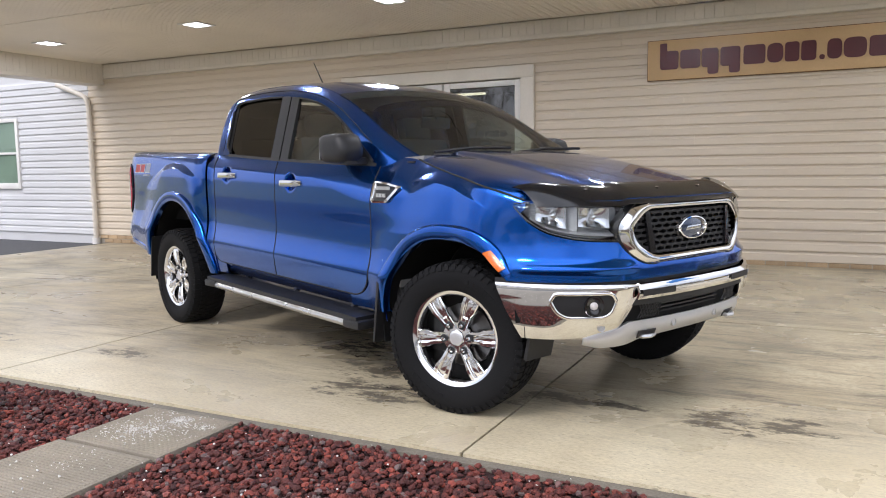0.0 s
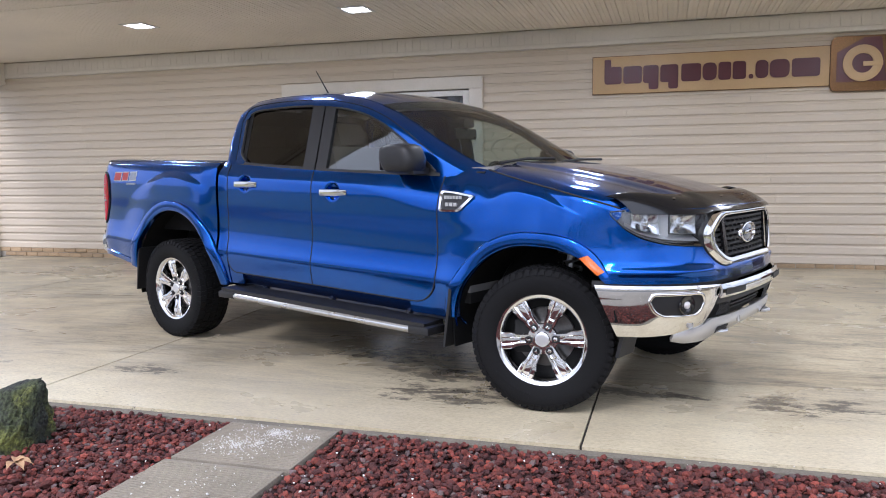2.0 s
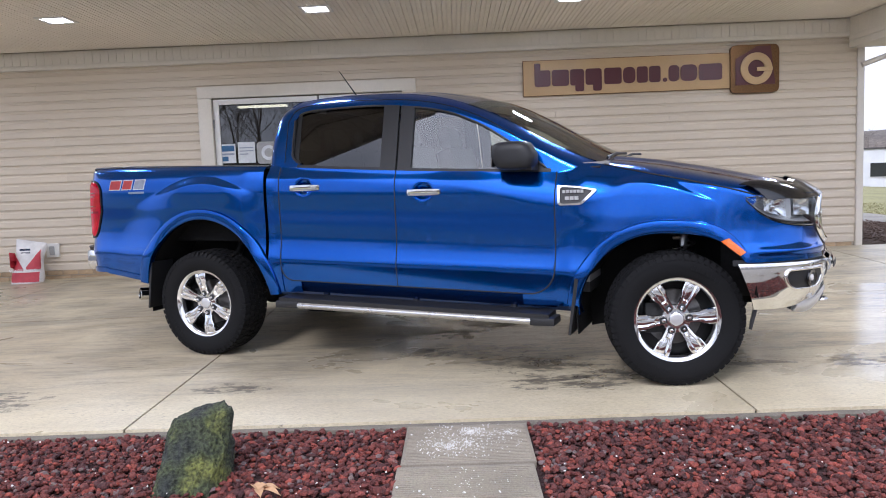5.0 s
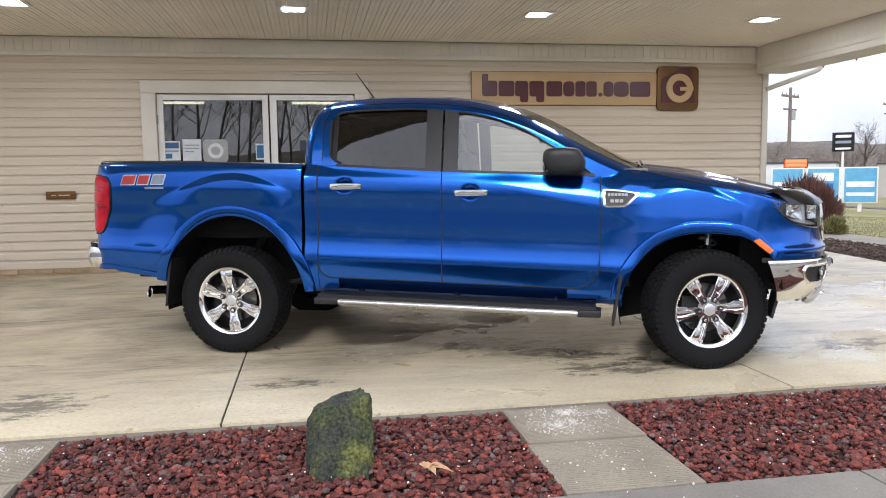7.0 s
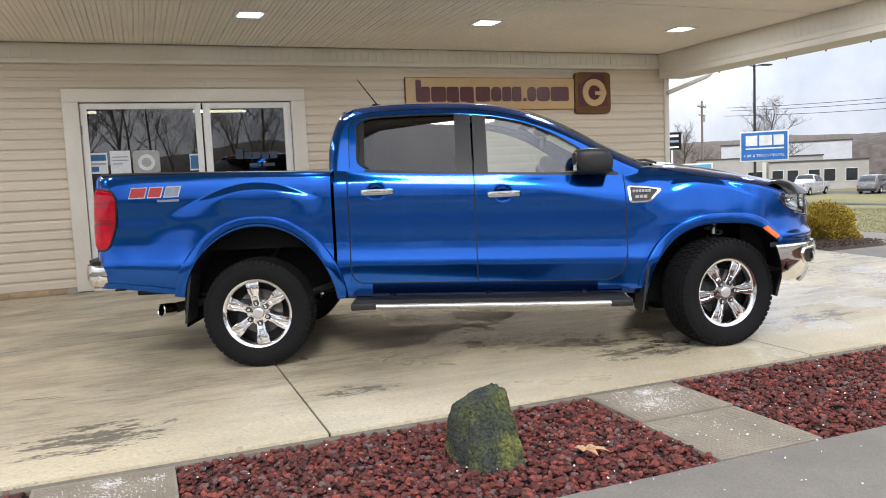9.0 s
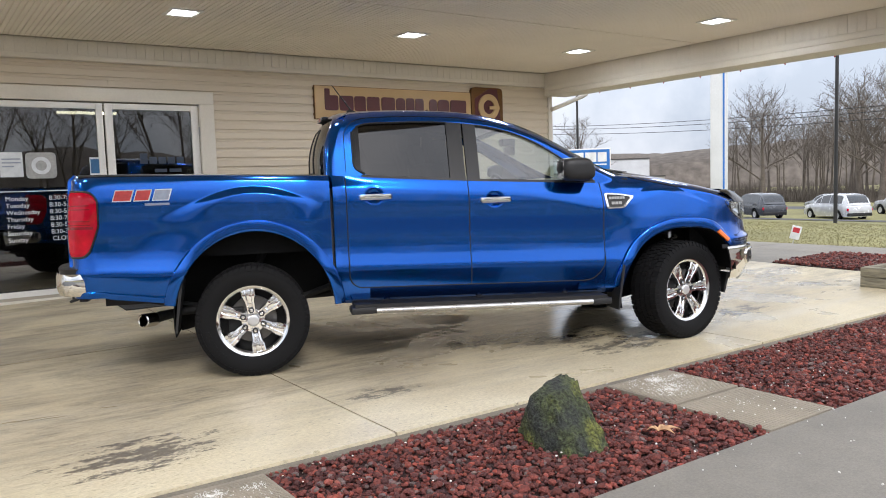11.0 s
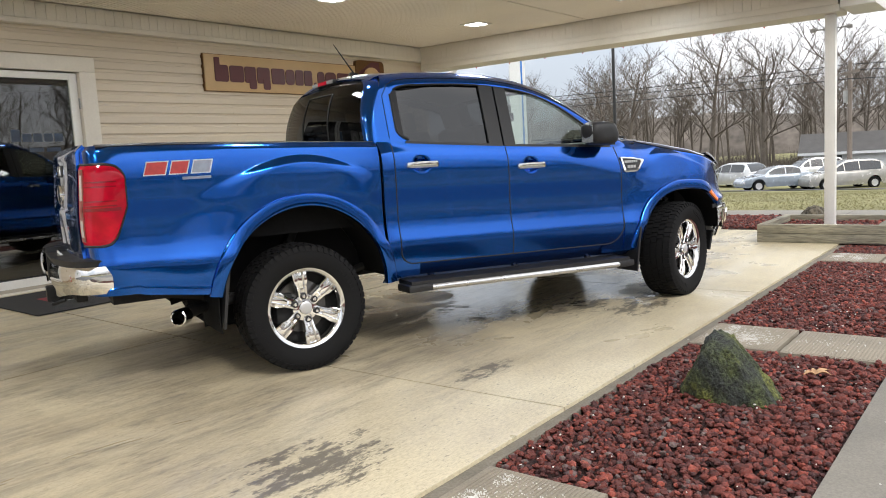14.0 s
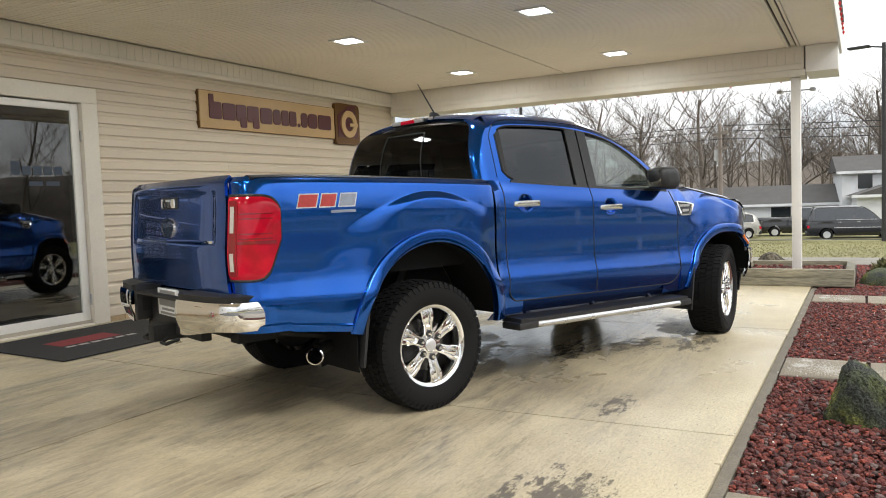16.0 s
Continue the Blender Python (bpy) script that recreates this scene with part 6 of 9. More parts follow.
for s in (-1, 1):
    bm = bmesh.new()
    tube(bm, [(-1.17, s * 0.07, 0.50), (-1.235, s * 0.10, 0.478), (-1.235, s * 0.17, 0.478), (-1.17, s * 0.20, 0.50)], 0.010, 8)
    part("chain_loop", finish("chain_loop", bm, UNDER, True), rb)
    p = bump_pt(s * 0.47, 0.685, 0.002)
    part("parking_sensor", lathe("parking_sensor", SILVER, [(0.0001, -0.003), (0.011, -0.003), (0.012, 0.0), (0.017, 0.0), (0.018, 0.006)], 16, "x"), rb, m=pose(*p))
    part("step_hole", box("step_hole", DARK, -1.18, -1.10, min(s * 0.331, s * 0.334), max(s * 0.331, s * 0.334), 0.61, 0.69), rb)

# exhaust
bm = bmesh.new()
tube(bm, [(-0.15, -0.55, 0.44), (-0.45, -0.60, 0.42), (-0.57, -0.640, 0.405), (-0.635, -0.715, 0.395)], [0.028, 0.028, 0.036, 0.038], 20, False)
part("exhaust_pipe", finish("exhaust_pipe", bm, UNDER, True), truck)
part("exhaust_tip", lathe("exhaust_tip", CHROME, [(0.035, 0.0), (0.046, 0.0), (0.047, -0.10), (0.040, -0.105), (0.036, -0.10), (0.035, -0.01)], 28, "x"), truck, "chrome exhaust tip", m=pose(-0.615, -0.690, 0.395, 0, 3, 56) @ Matrix.Scale(0.98, 4))

# underbody
bm = bmesh.new()
for s in (-1, 1):
    add_box(bm, -0.95, 3.70, min(s * 0.36, s * 0.46), max(s * 0.36, s * 0.46), 0.47, 0.60)
for u in (-0.95, -0.4, 0.75, 1.6, 2.4, 3.6):
    add_box(bm, u, u + 0.1, -0.40, 0.40, 0.49, 0.57)
add_box(bm, 0.62, 2.75, -0.80, 0.80, 0.50, 0.56)
add_box(bm, 0.95, 1.7, 0.40, 0.72, 0.33, 0.50)
add_box(bm, 1.7, 2.5, -0.25, 0.25, 0.32, 0.50)
add_box(bm, 3.45, 3.78, -0.55, 0.55, 0.46, 0.98)
add_box(bm, 2.75, 3.5, -0.38, 0.38, 0.45, 1.05)
part("chassis", finish("chassis", bm, UNDER), truck)
bm = bmesh.new()
tube(bm, [(0, -0.72, 0.375), (0, 0.72, 0.375)], 0.045, 14)
bmesh.ops.create_uvsphere(bm, u_segments=16, v_segments=10, radius=0.15, matrix=Matrix.Translation((0, 0.0, 0.375)))
tube(bm, [(0, 0, 0.39), (1.8, 0, 0.44)], 0.035, 10)
part("rear_axle", finish("rear_axle", bm, UNDER, True), truck)
for s in (-1, 1):
    bm = bmesh.new()
    tube(bm, [(-0.75, s * 0.52, 0.52), (-0.35, s * 0.52, 0.44), (0.0, s * 0.52, 0.43), (0.35, s * 0.52, 0.45), (0.6, s * 0.52, 0.53)], 0.025, 6)
    tube(bm, [(-0.12, s * 0.5, 0.33), (0.12, s * 0.52, 0.80)], 0.03, 8)
    part("leaf_spring", finish("leaf_spring", bm, UNDER, True), truck)
    bm = bmesh.new()
    tube(bm, [(3.22, s * 0.40, 0.36), (3.22, s * 0.68, 0.36)], 0.04, 10)
    tube(bm, [(3.05, s * 0.42, 0.34), (3.22, s * 0.68, 0.28), (3.40, s * 0.42, 0.34)], 0.028, 8)
    for i in range(40):
        a0, a1 = i * 0.9, (i + 1) * 0.9
        tube(bm, [(3.25 + 0.06 * math.cos(a0), s * 0.58 + 0.06 * math.sin(a0), 0.45 + i * 0.009), (3.25 + 0.06 * math.cos(a1), s * 0.58 + 0.06 * math.sin(a1), 0.45 + (i + 1) * 0.009)], 0.009, 5, False)
    tube(bm, [(3.22, s * 0.62, 0.36), (3.26, s * 0.56, 0.90)], 0.022, 8)
    part("strut", finish("strut", bm, ALU, True), truck)
    for (cu, cz, a, b) in (REAR_ARCH, FRONT_ARCH):
        def well(p, q):
            ang = math.pi * (1.06 - 1.01 * p)
            c, h = math.cos(ang), math.sin(ang)
            n = 2 / SQUARE if cu > 2 and c > 0 else 1.0
            return (cu + (a + 0.012) * math.copysign(abs(c) ** n, c), s * (0.872 - 0.38 * q), cz + (b + 0.012) * math.copysign(abs(h) ** n, h))
        part("wheel_well", sheet("wheel_well", well, 30, 6, LINER, 0.006, s > 0), truck)
        def wall(p, q):
            ang = math.pi * (1.06 - 1.01 * p)
            return (cu + (a + 0.012) * math.cos(ang) * q, s * 0.487, cz - 0.02 + (b + 0.03) * math.sin(ang) * q)
        part("well_wall", sheet("well_wall", wall, 30, 3, LINER, 0.006, s > 0), truck)
# cab floor, firewall, dash and seats
bm = bmesh.new()
add_box(bm, 0.60, 2.75, -0.80, 0.80, 0.56, 0.60)
add_box(bm, 2.62, 2.70, -0.72, 0.72, 0.56, 1.16)
add_box(bm, 0.575, 0.60, -0.72, 0.72, 0.56, 1.30)
part("cab_floor", finish("cab_floor", bm, CABIN), truck)
part("dashboard", sheet("dashboard", lambda a, b: ((2.86 - 0.62 * a if a < 0.8 else 2.365), (2 * b - 1) * 0.72, 1.235 - 0.02 * a if a < 0.8 else 1.22 - (a - 0.8) * 2.2), 20, 20, CABIN, 0.02), truck, "dark grey dashboard")
part("steering_wheel", lathe("steering_wheel", BLACK, [(0.185 + 0.016 * math.cos(k * math.pi / 4), 0.016 * math.sin(k * math.pi / 4)) for k in range(9)], 36, "x"), truck, "dark steering wheel", m=pose(2.20, 0.38, 1.12, 0, -25, 0))
part("wheel_boss", box("wheel_boss", BLACK, -0.02, 0.03, -0.17, 0.17, -0.04, 0.05, 0.02), truck, m=pose(2.21, 0.38, 1.11, 0, -25, 0))
bm = bmesh.new()
tube(bm, [(2.14, 0, 1.57), (2.14, 0, 1.50)], 0.012, 6)
add_box(bm, 2.12, 2.145, -0.12, 0.12, 1.445, 1.515, 0.01)
part("cabin_mirror", finish("cabin_mirror", bm, BLACK, True), truck)


def seat(u, y, w, rake, name):
    ob = tagged(empty(name), "dark grey cloth seat with a headrest")
    ob.parent = truck
    bm = bmesh.new()
    add_box(bm, u - 0.05, u + 0.48, y - w, y + w, 0.72, 0.88, 0.05)
    part("seat_cushion", finish("seat_cushion", bm, SEAT_CLOTH, True), ob)
    bm = bmesh.new()
    add_box(bm, -0.07, 0.07, -w, w, 0.0, 0.58, 0.05)
    part("backrest", finish("backrest", bm, SEAT_CLOTH, True), ob, m=pose(u, y, 0.84, 0, -rake, 0))
    bm = bmesh.new()
    add_box(bm, -0.05, 0.05, -0.13, 0.13, 0.62, 0.79, 0.04)
    tube(bm, [(0, -0.05, 0.5), (0, -0.05, 0.66)], 0.007, 6)
    tube(bm, [(0, 0.05, 0.5), (0, 0.05, 0.66)], 0.007, 6)
    part("headrest", finish("headrest", bm, SEAT_CLOTH, True), ob, m=pose(u, y, 0.80, 0, -rake, 0))
    part("seat_base", box("seat_base", CABIN, u, u + 0.42, y - w * 0.8, y + w * 0.8, 0.60, 0.72), ob)


seat(1.62, -0.40, 0.25, 16, "front_seat")
seat(1.62, 0.40, 0.25, 16, "front_seat")
seat(0.78, -0.45, 0.22, 10, "rear_seat")
seat(0.78, 0.0, 0.22, 10, "rear_seat")
seat(0.78, 0.45, 0.22, 10, "rear_seat")

# ---- pickup: wheels ----
R_TYRE = 0.386


def tyre_meshes():
    prof = [(0.236, -0.112), (0.245, -0.122), (0.262, -0.130), (0.300, -0.139), (0.335, -0.138), (0.358, -0.131), (0.372, -0.120), (0.3765, -0.105), (0.3775, -0.05), (0.3780, 0.0)]
    prof = prof + [(r, -y) for r, y in prof[-2::-1]]
    tyre = lathe("tyre", RUBBER, prof, 72, "y", True, 60)
    bm = bmesh.new()
    n = 58
    for i in range(n):
        a0 = 2 * math.pi * i / n
        for k, (y0, y1, sh) in enumerate(((-0.128, -0.083, 0.0), (-0.075, -0.030, 0.5), (-0.022, 0.022, 0.15), (0.030, 0.075, 0.5), (0.083, 0.128, 0.0))):
            lo, hi = a0 + sh * 0.108, a0 + sh * 0.108 + 0.080 + 0.012 * ((i * 7 + k * 3) % 3 - 1)
            r0, r1 = 0.372, R_TYRE - 0.0005
            vs = []
            for r in (r0, r1):
                for a, y in ((lo, y0), (hi, y0), (hi + 0.012, y1), (lo + 0.012, y1)):
                    drop = 0.008 if abs(y) > 0.12 else 0.0
                    vs.append(bm.verts.new(((r - drop) * math.cos(a), y, (r - drop) * math.sin(a))))
            for q in ((4, 5, 6, 7), (0, 1, 5, 4), (1, 2, 6, 5), (2, 3, 7, 6), (3, 0, 4, 7)):
                bm.faces.new([vs[j] for j in q])
    # shoulder lugs down the outer sidewall
    for i in range(n):
        a0 = 2 * math.pi * i / n + 0.02
        for sg in (-1, 1):
            vs = []
            for r, y in ((0.345, 0.1375), (0.374, 0.1265)):
                for a in (a0, a0 + 0.062):
                    for o in (0.0, 0.0035):
                        vs.append(bm.verts.new(((r + o * 0.5) * math.cos(a), sg * (y + o), (r + o * 0.5) * math.sin(a))))
            for q in ((1, 3, 7, 5), (0, 1, 5, 4), (3, 2, 6, 7), (4, 5, 7, 6), (0, 2, 3, 1)):
                bm.faces.new([vs[j] for j in q])
    tread = finish("tread", bm, RUBBER)
    # raised band marks on the sidewall, plain bars in two arcs
    marks = []
    for base, count in ((0.6, 7), (3.7, 8)):
        bm = bmesh.new()
        for i in range(count):
            a0 = base + i * 0.095
            vs = []
            for r in (0.292, 0.318):
                for a in (a0, a0 + 0.062):
                    for y in (-0.1375, -0.1410):
                        vs.append(bm.verts.new((r * math.cos(a), y, r * math.sin(a))))
            for q in ((1, 3, 7, 5), (0, 1, 5, 4), (3, 2, 6, 7), (4, 5, 7, 6), (0, 2, 3, 1)):
                bm.faces.new([vs[j] for j in q])
        marks.append(finish("sidewall_mark", bm, RUBBER))
    return tyre, tread, marks


def rim_meshes():
    barrel = lathe("rim", WHEEL_CHROME, [(0.205, 0.10), (0.213, 0.02), (0.212, -0.06), (0.216, -0.092), (0.222, -0.108), (0.229, -0.114), (0.238, -0.118), (0.246, -0.121), (0.247, -0.112), (0.236, -0.104), (0.232, 0.0), (0.236, 0.11), (0.205, 0.10)], 64, "y", True, 40)
    # a spoke: two raised bars with a flat sunk panel between, flaring into the rim
    bm = bmesh.new()
    nu = 12
    across = ((-1.0, 0.013), (-0.95, 0.005), (-0.84, 0.0), (-0.50, -0.001), (-0.42, 0.002), (-0.32, 1.0), (0.0, 0.85), (0.32, 1.0), (0.42, 0.002), (0.50, -0.001), (0.84, 0.0), (0.95, 0.005), (1.0, 0.013))
    rows = []
    nu = 20
    for i in range(nu + 1):
        t = i / nu
        r = 0.040 + 0.184 * t
        half = 0.029 + 0.012 * t + 0.008 * smooth01((t - 0.50) / 0.16)
        face = -0.090 - 0.021 * smooth01(t / 0.8) + 0.004 * smooth01((t - 0.85) / 0.15)
        sunk = 0.0035 + 0.010 * smooth01((t - 0.40) / 0.06)
        rows.append([bm.verts.new((r, face + (sunk * dy if abs(v) < 0.4 else dy), v * half)) for v, dy in across])
    for p, q in zip(rows, rows[1:]):
        for j in range(len(across) - 1):
            bm.faces.new((p[j], p[j + 1], q[j + 1], q[j]))
    for col in (0, len(across) - 1):
        low = [bm.verts.new((v[col].co.x, v[col].co.y + 0.045, v[col].co.z * 0.84)) for v in rows]
        for i in range(nu):
            bm.faces.new((rows[i][col], rows[i + 1][col], low[i + 1], low[i]))
    spoke = finish("spoke", bm, WHEEL_CHROME, True, 28)
    hub = lathe("hub", WHEEL_CHROME, [(0.0001, -0.100), (0.036, -0.100), (0.040, -0.097), (0.042, -0.0915), (0.060, -0.0905), (0.080, -0.088), (0.086, -0.076), (0.084, 0.02)], 36, "y", True, 40)
    cap = lathe("hub_cap", SILVER, [(0.0001, -0.1045), (0.022, -0.1045), (0.031, -0.1035), (0.037, -0.0995)], 28, "y")
    nut = lathe("lug_nut", WHEEL_CHROME, [(0.0001, -0.112), (0.008, -0.111), (0.0115, -0.106), (0.0125, -0.07)], 6, "y", True, 20)
    seat_ring = lathe("nut_seat", BLACK, [(0.0125, -0.0985), (0.0200, -0.0990), (0.0212, -0.085)], 14, "y")
    disc = lathe("brake_disc", DISC, [(0.05, -0.012), (0.160, -0.012), (0.160, 0.012), (0.05, 0.012), (0.05, -0.012)], 40, "y")
    back_plate = lathe("back_plate", DARK, [(0.0001, 0.03), (0.215, 0.03), (0.215, 0.06), (0.0001, 0.06)], 32, "y")
    return barrel, spoke, hub, cap, nut, seat_ring, disc, back_plate


tyre_me, tread_me, marks_me = tyre_meshes()
barrel_me, spoke_me, hub_me, cap_me, nut_me, nut_seat_me, disc_me, back_plate_me = rim_meshes()
caliper_me = box("brake_caliper", UNDER, -0.165, -0.06, -0.04, 0.05, -0.09, 0.09, 0.012)


def wheel(u, s, steer, spin):
    m = pose(u, s * (0.785 if u < 1 else 0.762), R_TYRE * 0.968 - 0.004, 0, 0, steer) @ (Matrix.Identity(4) if s < 0 else pose(0, 0, 0, 0, 0, 180)) @ Matrix.Scale(0.968, 4)
    w = tagged(empty("wheel", m), "black all-terrain tyre on a chrome six-spoke wheel")
    w.parent = truck
    roll = pose(0, 0, 0, 0, spin, 0)
    tyre = part("tyre", tyre_me, w, "black all-terrain tyre", m=roll)
    part("tread", tread_me, w, m=roll)
    for me in marks_me:
        tagged(part("sidewall_mark", me, w, m=roll), kind="stuff")
    part("rim", barrel_me, w, "chrome wheel rim")
    for i in range(6):
        part("spoke", spoke_me, w, m=pose(0, 0, 0, 0, spin + 60 * i, 0))
        turn = pose(0, 0, 0, 0, spin + 60 * i, 0)
        part("lug_nut", nut_me, w, m=turn @ pose(0.072, 0, 0))
        part("nut_seat", nut_seat_me, w, m=turn @ pose(0.072, 0, 0))
    part("hub", hub_me, w)
    part("hub_cap", cap_me, w)
    part("brake_disc", disc_me, w)
    part("brake_caliper", caliper_me, w)
    part("back_plate", back_plate_me, w)


wheel(0.030, -1, 0, 22)
wheel(0.030, 1, 0, 5)
wheel(3.207, -1, 18, -5)
wheel(3.225, 1, 16, 40)

# ---- doorway, showroom, sign and small things on the wall ----
GREEN_GLASS = glass_material("window_glass", (0.80, 0.86, 0.82), 0.0, 1.5)
BLIND = material("pale_blind", (0.50, 0.54, 0.49), 0.8, bump=0.05)
GREY_PLASTIC = material("grey_plastic", (0.36, 0.36, 0.35), 0.5, bump=0.05)
BRASS = material("old_brass", (0.16, 0.085, 0.035), 0.4, 0.8, scale=60, vary=0.25, bump=0.2)
LETTER_WHITE = material("letter_white", (0.80, 0.80, 0.80), 0.5, bump=0)
STICKER_BLUE = material("sticker_blue", (0.03, 0.12, 0.26), 0.4, bump=0)
FAINT = material("faint_vinyl", (0.035, 0.05, 0.075), 0.4, bump=0)
PAPER = material("paper", (0.66, 0.68, 0.70), 0.6, scale=30, vary=0.06, big=8, big_vary=0.1, bump=0)
TUBE_LIGHT = glow_material("tube_light", (1.0, 0.88, 0.62), 4.0)
MAT = material("door_mat", (0.018, 0.018, 0.019), 0.85, scale=260, vary=0.3, big=4, big_vary=0.1, bump=0.6)
MAT_RED = material("mat_red", (0.22, 0.03, 0.035), 0.85, scale=260, vary=0.2, bump=0.4)
BAG_WHITE = material("bag_white", (0.68, 0.66, 0.64), 0.35, scale=20, vary=0.08, big=5, big_vary=0.06, bump=0.5, distance=0.01)
BAG_RED = material("bag_red", (0.46, 0.035, 0.05), 0.35, scale=20, vary=0.1, bump=0.4, distance=0.01)

frame_ob = tagged(empty("door_frame"), "wide cream-painted door and window surround", "door frame", kind="structure")
F_Y = WALL_Y - 0.045
for n, a in (("jamb", (DOOR_X0, IN_X0, F_Y, WALL_Y + 0.10, 0.10, IN_TOP)), ("jamb", (IN_X1, DOOR_X1, F_Y, WALL_Y + 0.10, 0.10, IN_TOP)), ("head", (DOOR_X0, DOOR_X1, F_Y, WALL_Y + 0.10, IN_TOP, DOOR_TOP)), ("threshold", (IN_X0, IN_X1, F_Y + 0.01, WALL_Y + 0.15, 0.085, 0.115))):
    part(n, box(n, TRIM, *a, 0.006), frame_ob)


def glazed_leaf(name, x0, x1, stile, foot, label, hinge_x):
    leaf = tagged(empty(name), label, "door", kind="structure")
    y0, y1 = WALL_Y + 0.005, WALL_Y + 0.055
    z0, z1 = 0.125, 2.258
    for n, a in (("stile", (x0, x0 + stile, y0, y1, z0, z1)), ("stile", (x1 - stile, x1, y0, y1, z0, z1)), ("top_rail", (x0 + stile, x1 - stile, y0, y1, z1 - 0.068, z1)), ("bottom_rail", (x0 + stile, x1 - stile, y0, y1, z0, z0 + foot))):
        part(n, box(n, WHITE, *a, 0.004), leaf)
    g = part("pane", box("pane", SHOP_GLASS, x0 + stile, x1 - stile, y0 + 0.020, y0 + 0.026, z0 + foot, z1 - 0.068), leaf)
    g.visible_shadow = False
    part("bead", box("bead", BLACK, x0 + stile, x1 - stile, y0 + 0.012, y0 + 0.018, z0 + foot, z0 + foot + 0.012), leaf)
    for z in (0.35, 1.95):
        part("hinge", box("hinge", GREY_PLASTIC, hinge_x - 0.012, hinge_x + 0.012, y0 - 0.02, y0 - 0.001, z - 0.055, z + 0.055, 0.004), leaf)
    return leaf


glazed_leaf("door_1", -5.850, -4.515, 0.072, 0.085, "cream framed fixed glass panel with opening hours", -5.85)
leaf = glazed_leaf("door_2", -4.495, -3.437, 0.085, 0.105, "cream framed glass entrance door", -3.43)
bm = bmesh.new()
tube(bm, [(-4.43, WALL_Y + 0.0, 0.95), (-4.43, WALL_Y - 0.06, 0.95), (-4.43, WALL_Y - 0.06, 1.25), (-4.43, WALL_Y + 0.0, 1.25)], 0.011, 8)
part("pull_handle", finish("pull_handle", bm, GREY_PLASTIC, True), leaf)

# the showroom behind; its dimness is put into one dark colour on every surface
room = tagged(empty("showroom"), "showroom behind the glass, its dimness painted as one dark colour", "room", kind="structure")
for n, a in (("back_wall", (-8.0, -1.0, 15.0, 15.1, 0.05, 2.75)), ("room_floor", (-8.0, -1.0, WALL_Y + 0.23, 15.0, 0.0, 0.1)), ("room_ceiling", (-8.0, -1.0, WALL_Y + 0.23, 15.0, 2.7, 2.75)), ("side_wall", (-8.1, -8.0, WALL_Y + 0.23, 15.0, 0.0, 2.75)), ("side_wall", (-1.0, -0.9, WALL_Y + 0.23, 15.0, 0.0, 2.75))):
    part(n, box(n, ROOM_SHADE, *a), room)
for x, y in ((-6.3, 13.4), (-3.85, 13.4)):
    t = tagged(new("tube_light", box("tube_light", TUBE_LIGHT, x - 0.45, x + 0.45, y - 0.05, y + 0.05, 2.545, 2.585, 0.01)), "warm strip light on the showroom ceiling", "strip light", "showroom lights")
desk = tagged(empty("desk"), "dark showroom desk with papers", "desk")
part("desk_top", box("desk_top", TIMBER, -6.2, -4.6, 11.2, 11.9, 0.80, 0.84, 0.006), desk)
for x in (-6.15, -4.68):
    part("desk_side", box("desk_side", TIMBER, x, x + 0.05, 11.22, 11.88, 0.10, 0.80), desk)


def text_mesh(name, words, size, mat, extrude=0.0008):
    c = bpy.data.curves.new(name, "FONT")
    c.body, c.size, c.extrude = words, size, extrude
    ob = bpy.data.objects.new(name, c)
    scene.collection.objects.link(ob)
    bpy.context.view_layer.update()
    me = bpy.data.meshes.new_from_object(ob.evaluated_get(bpy.context.evaluated_depsgraph_get()))
    bpy.data.objects.remove(ob)
    me.name = name
    me.materials.clear()
    me.materials.append(mat)
    return me


def lettering(name, words, size, mat, m, label, cat, parent=None, extrude=0.0008):
    ob = new(name, text_mesh(name, words, size, mat, extrude))
    ob.matrix_basis = m
    if parent:
        ob.parent = parent
    tagged(ob, label, cat)
    return ob


G_Y = WALL_Y + 0.0235
hours = tagged(empty("opening_hours"), "white vinyl opening hours on the glass", "lettering")
for i, (day, time) in enumerate((("Monday", "8:30-7:00"), ("Tuesday", "8:30-5:30"), ("Wednesday", "8:30-5:30"), ("Thursday", "8:30-7:00"), ("Friday", "8:30-5:30"), ("Saturday", "8:30-3:00"), ("Sunday", "CLOSED"))):
    z = 1.190 - 0.0742 * i
    for x, words in ((-5.545, day), (-5.125 + (0.01 if i == 6 else 0), time)):
        ob = new("hours_line", text_mesh("hours_line", words, 0.068, LETTER_WHITE))
        ob.matrix_basis = pose(x, G_Y, z, 90, 0, 0)
        ob.parent = hours
part("rule_line", box("rule_line", LETTER_WHITE, -5.75, -4.62, G_Y - 0.001, G_Y, 1.285, 1.295), hours)


def sticker(name, x0, x1, z0, z1, base, bars, label, cat, group=""):
    st = tagged(empty(name), label, cat, group)
    part("sheet", box("sheet", base, x0, x1, G_Y - 0.002, G_Y, z0, z1), st)
    for mat, fx0, fx1, fz0, fz1 in bars:
        part("bar", box("bar", mat, x0 + (x1 - x0) * fx0, x0 + (x1 - x0) * fx1, G_Y - 0.004, G_Y - 0.0021, z0 + (z1 - z0) * fz0, z0 + (z1 - z0) * fz1), st)
    return st


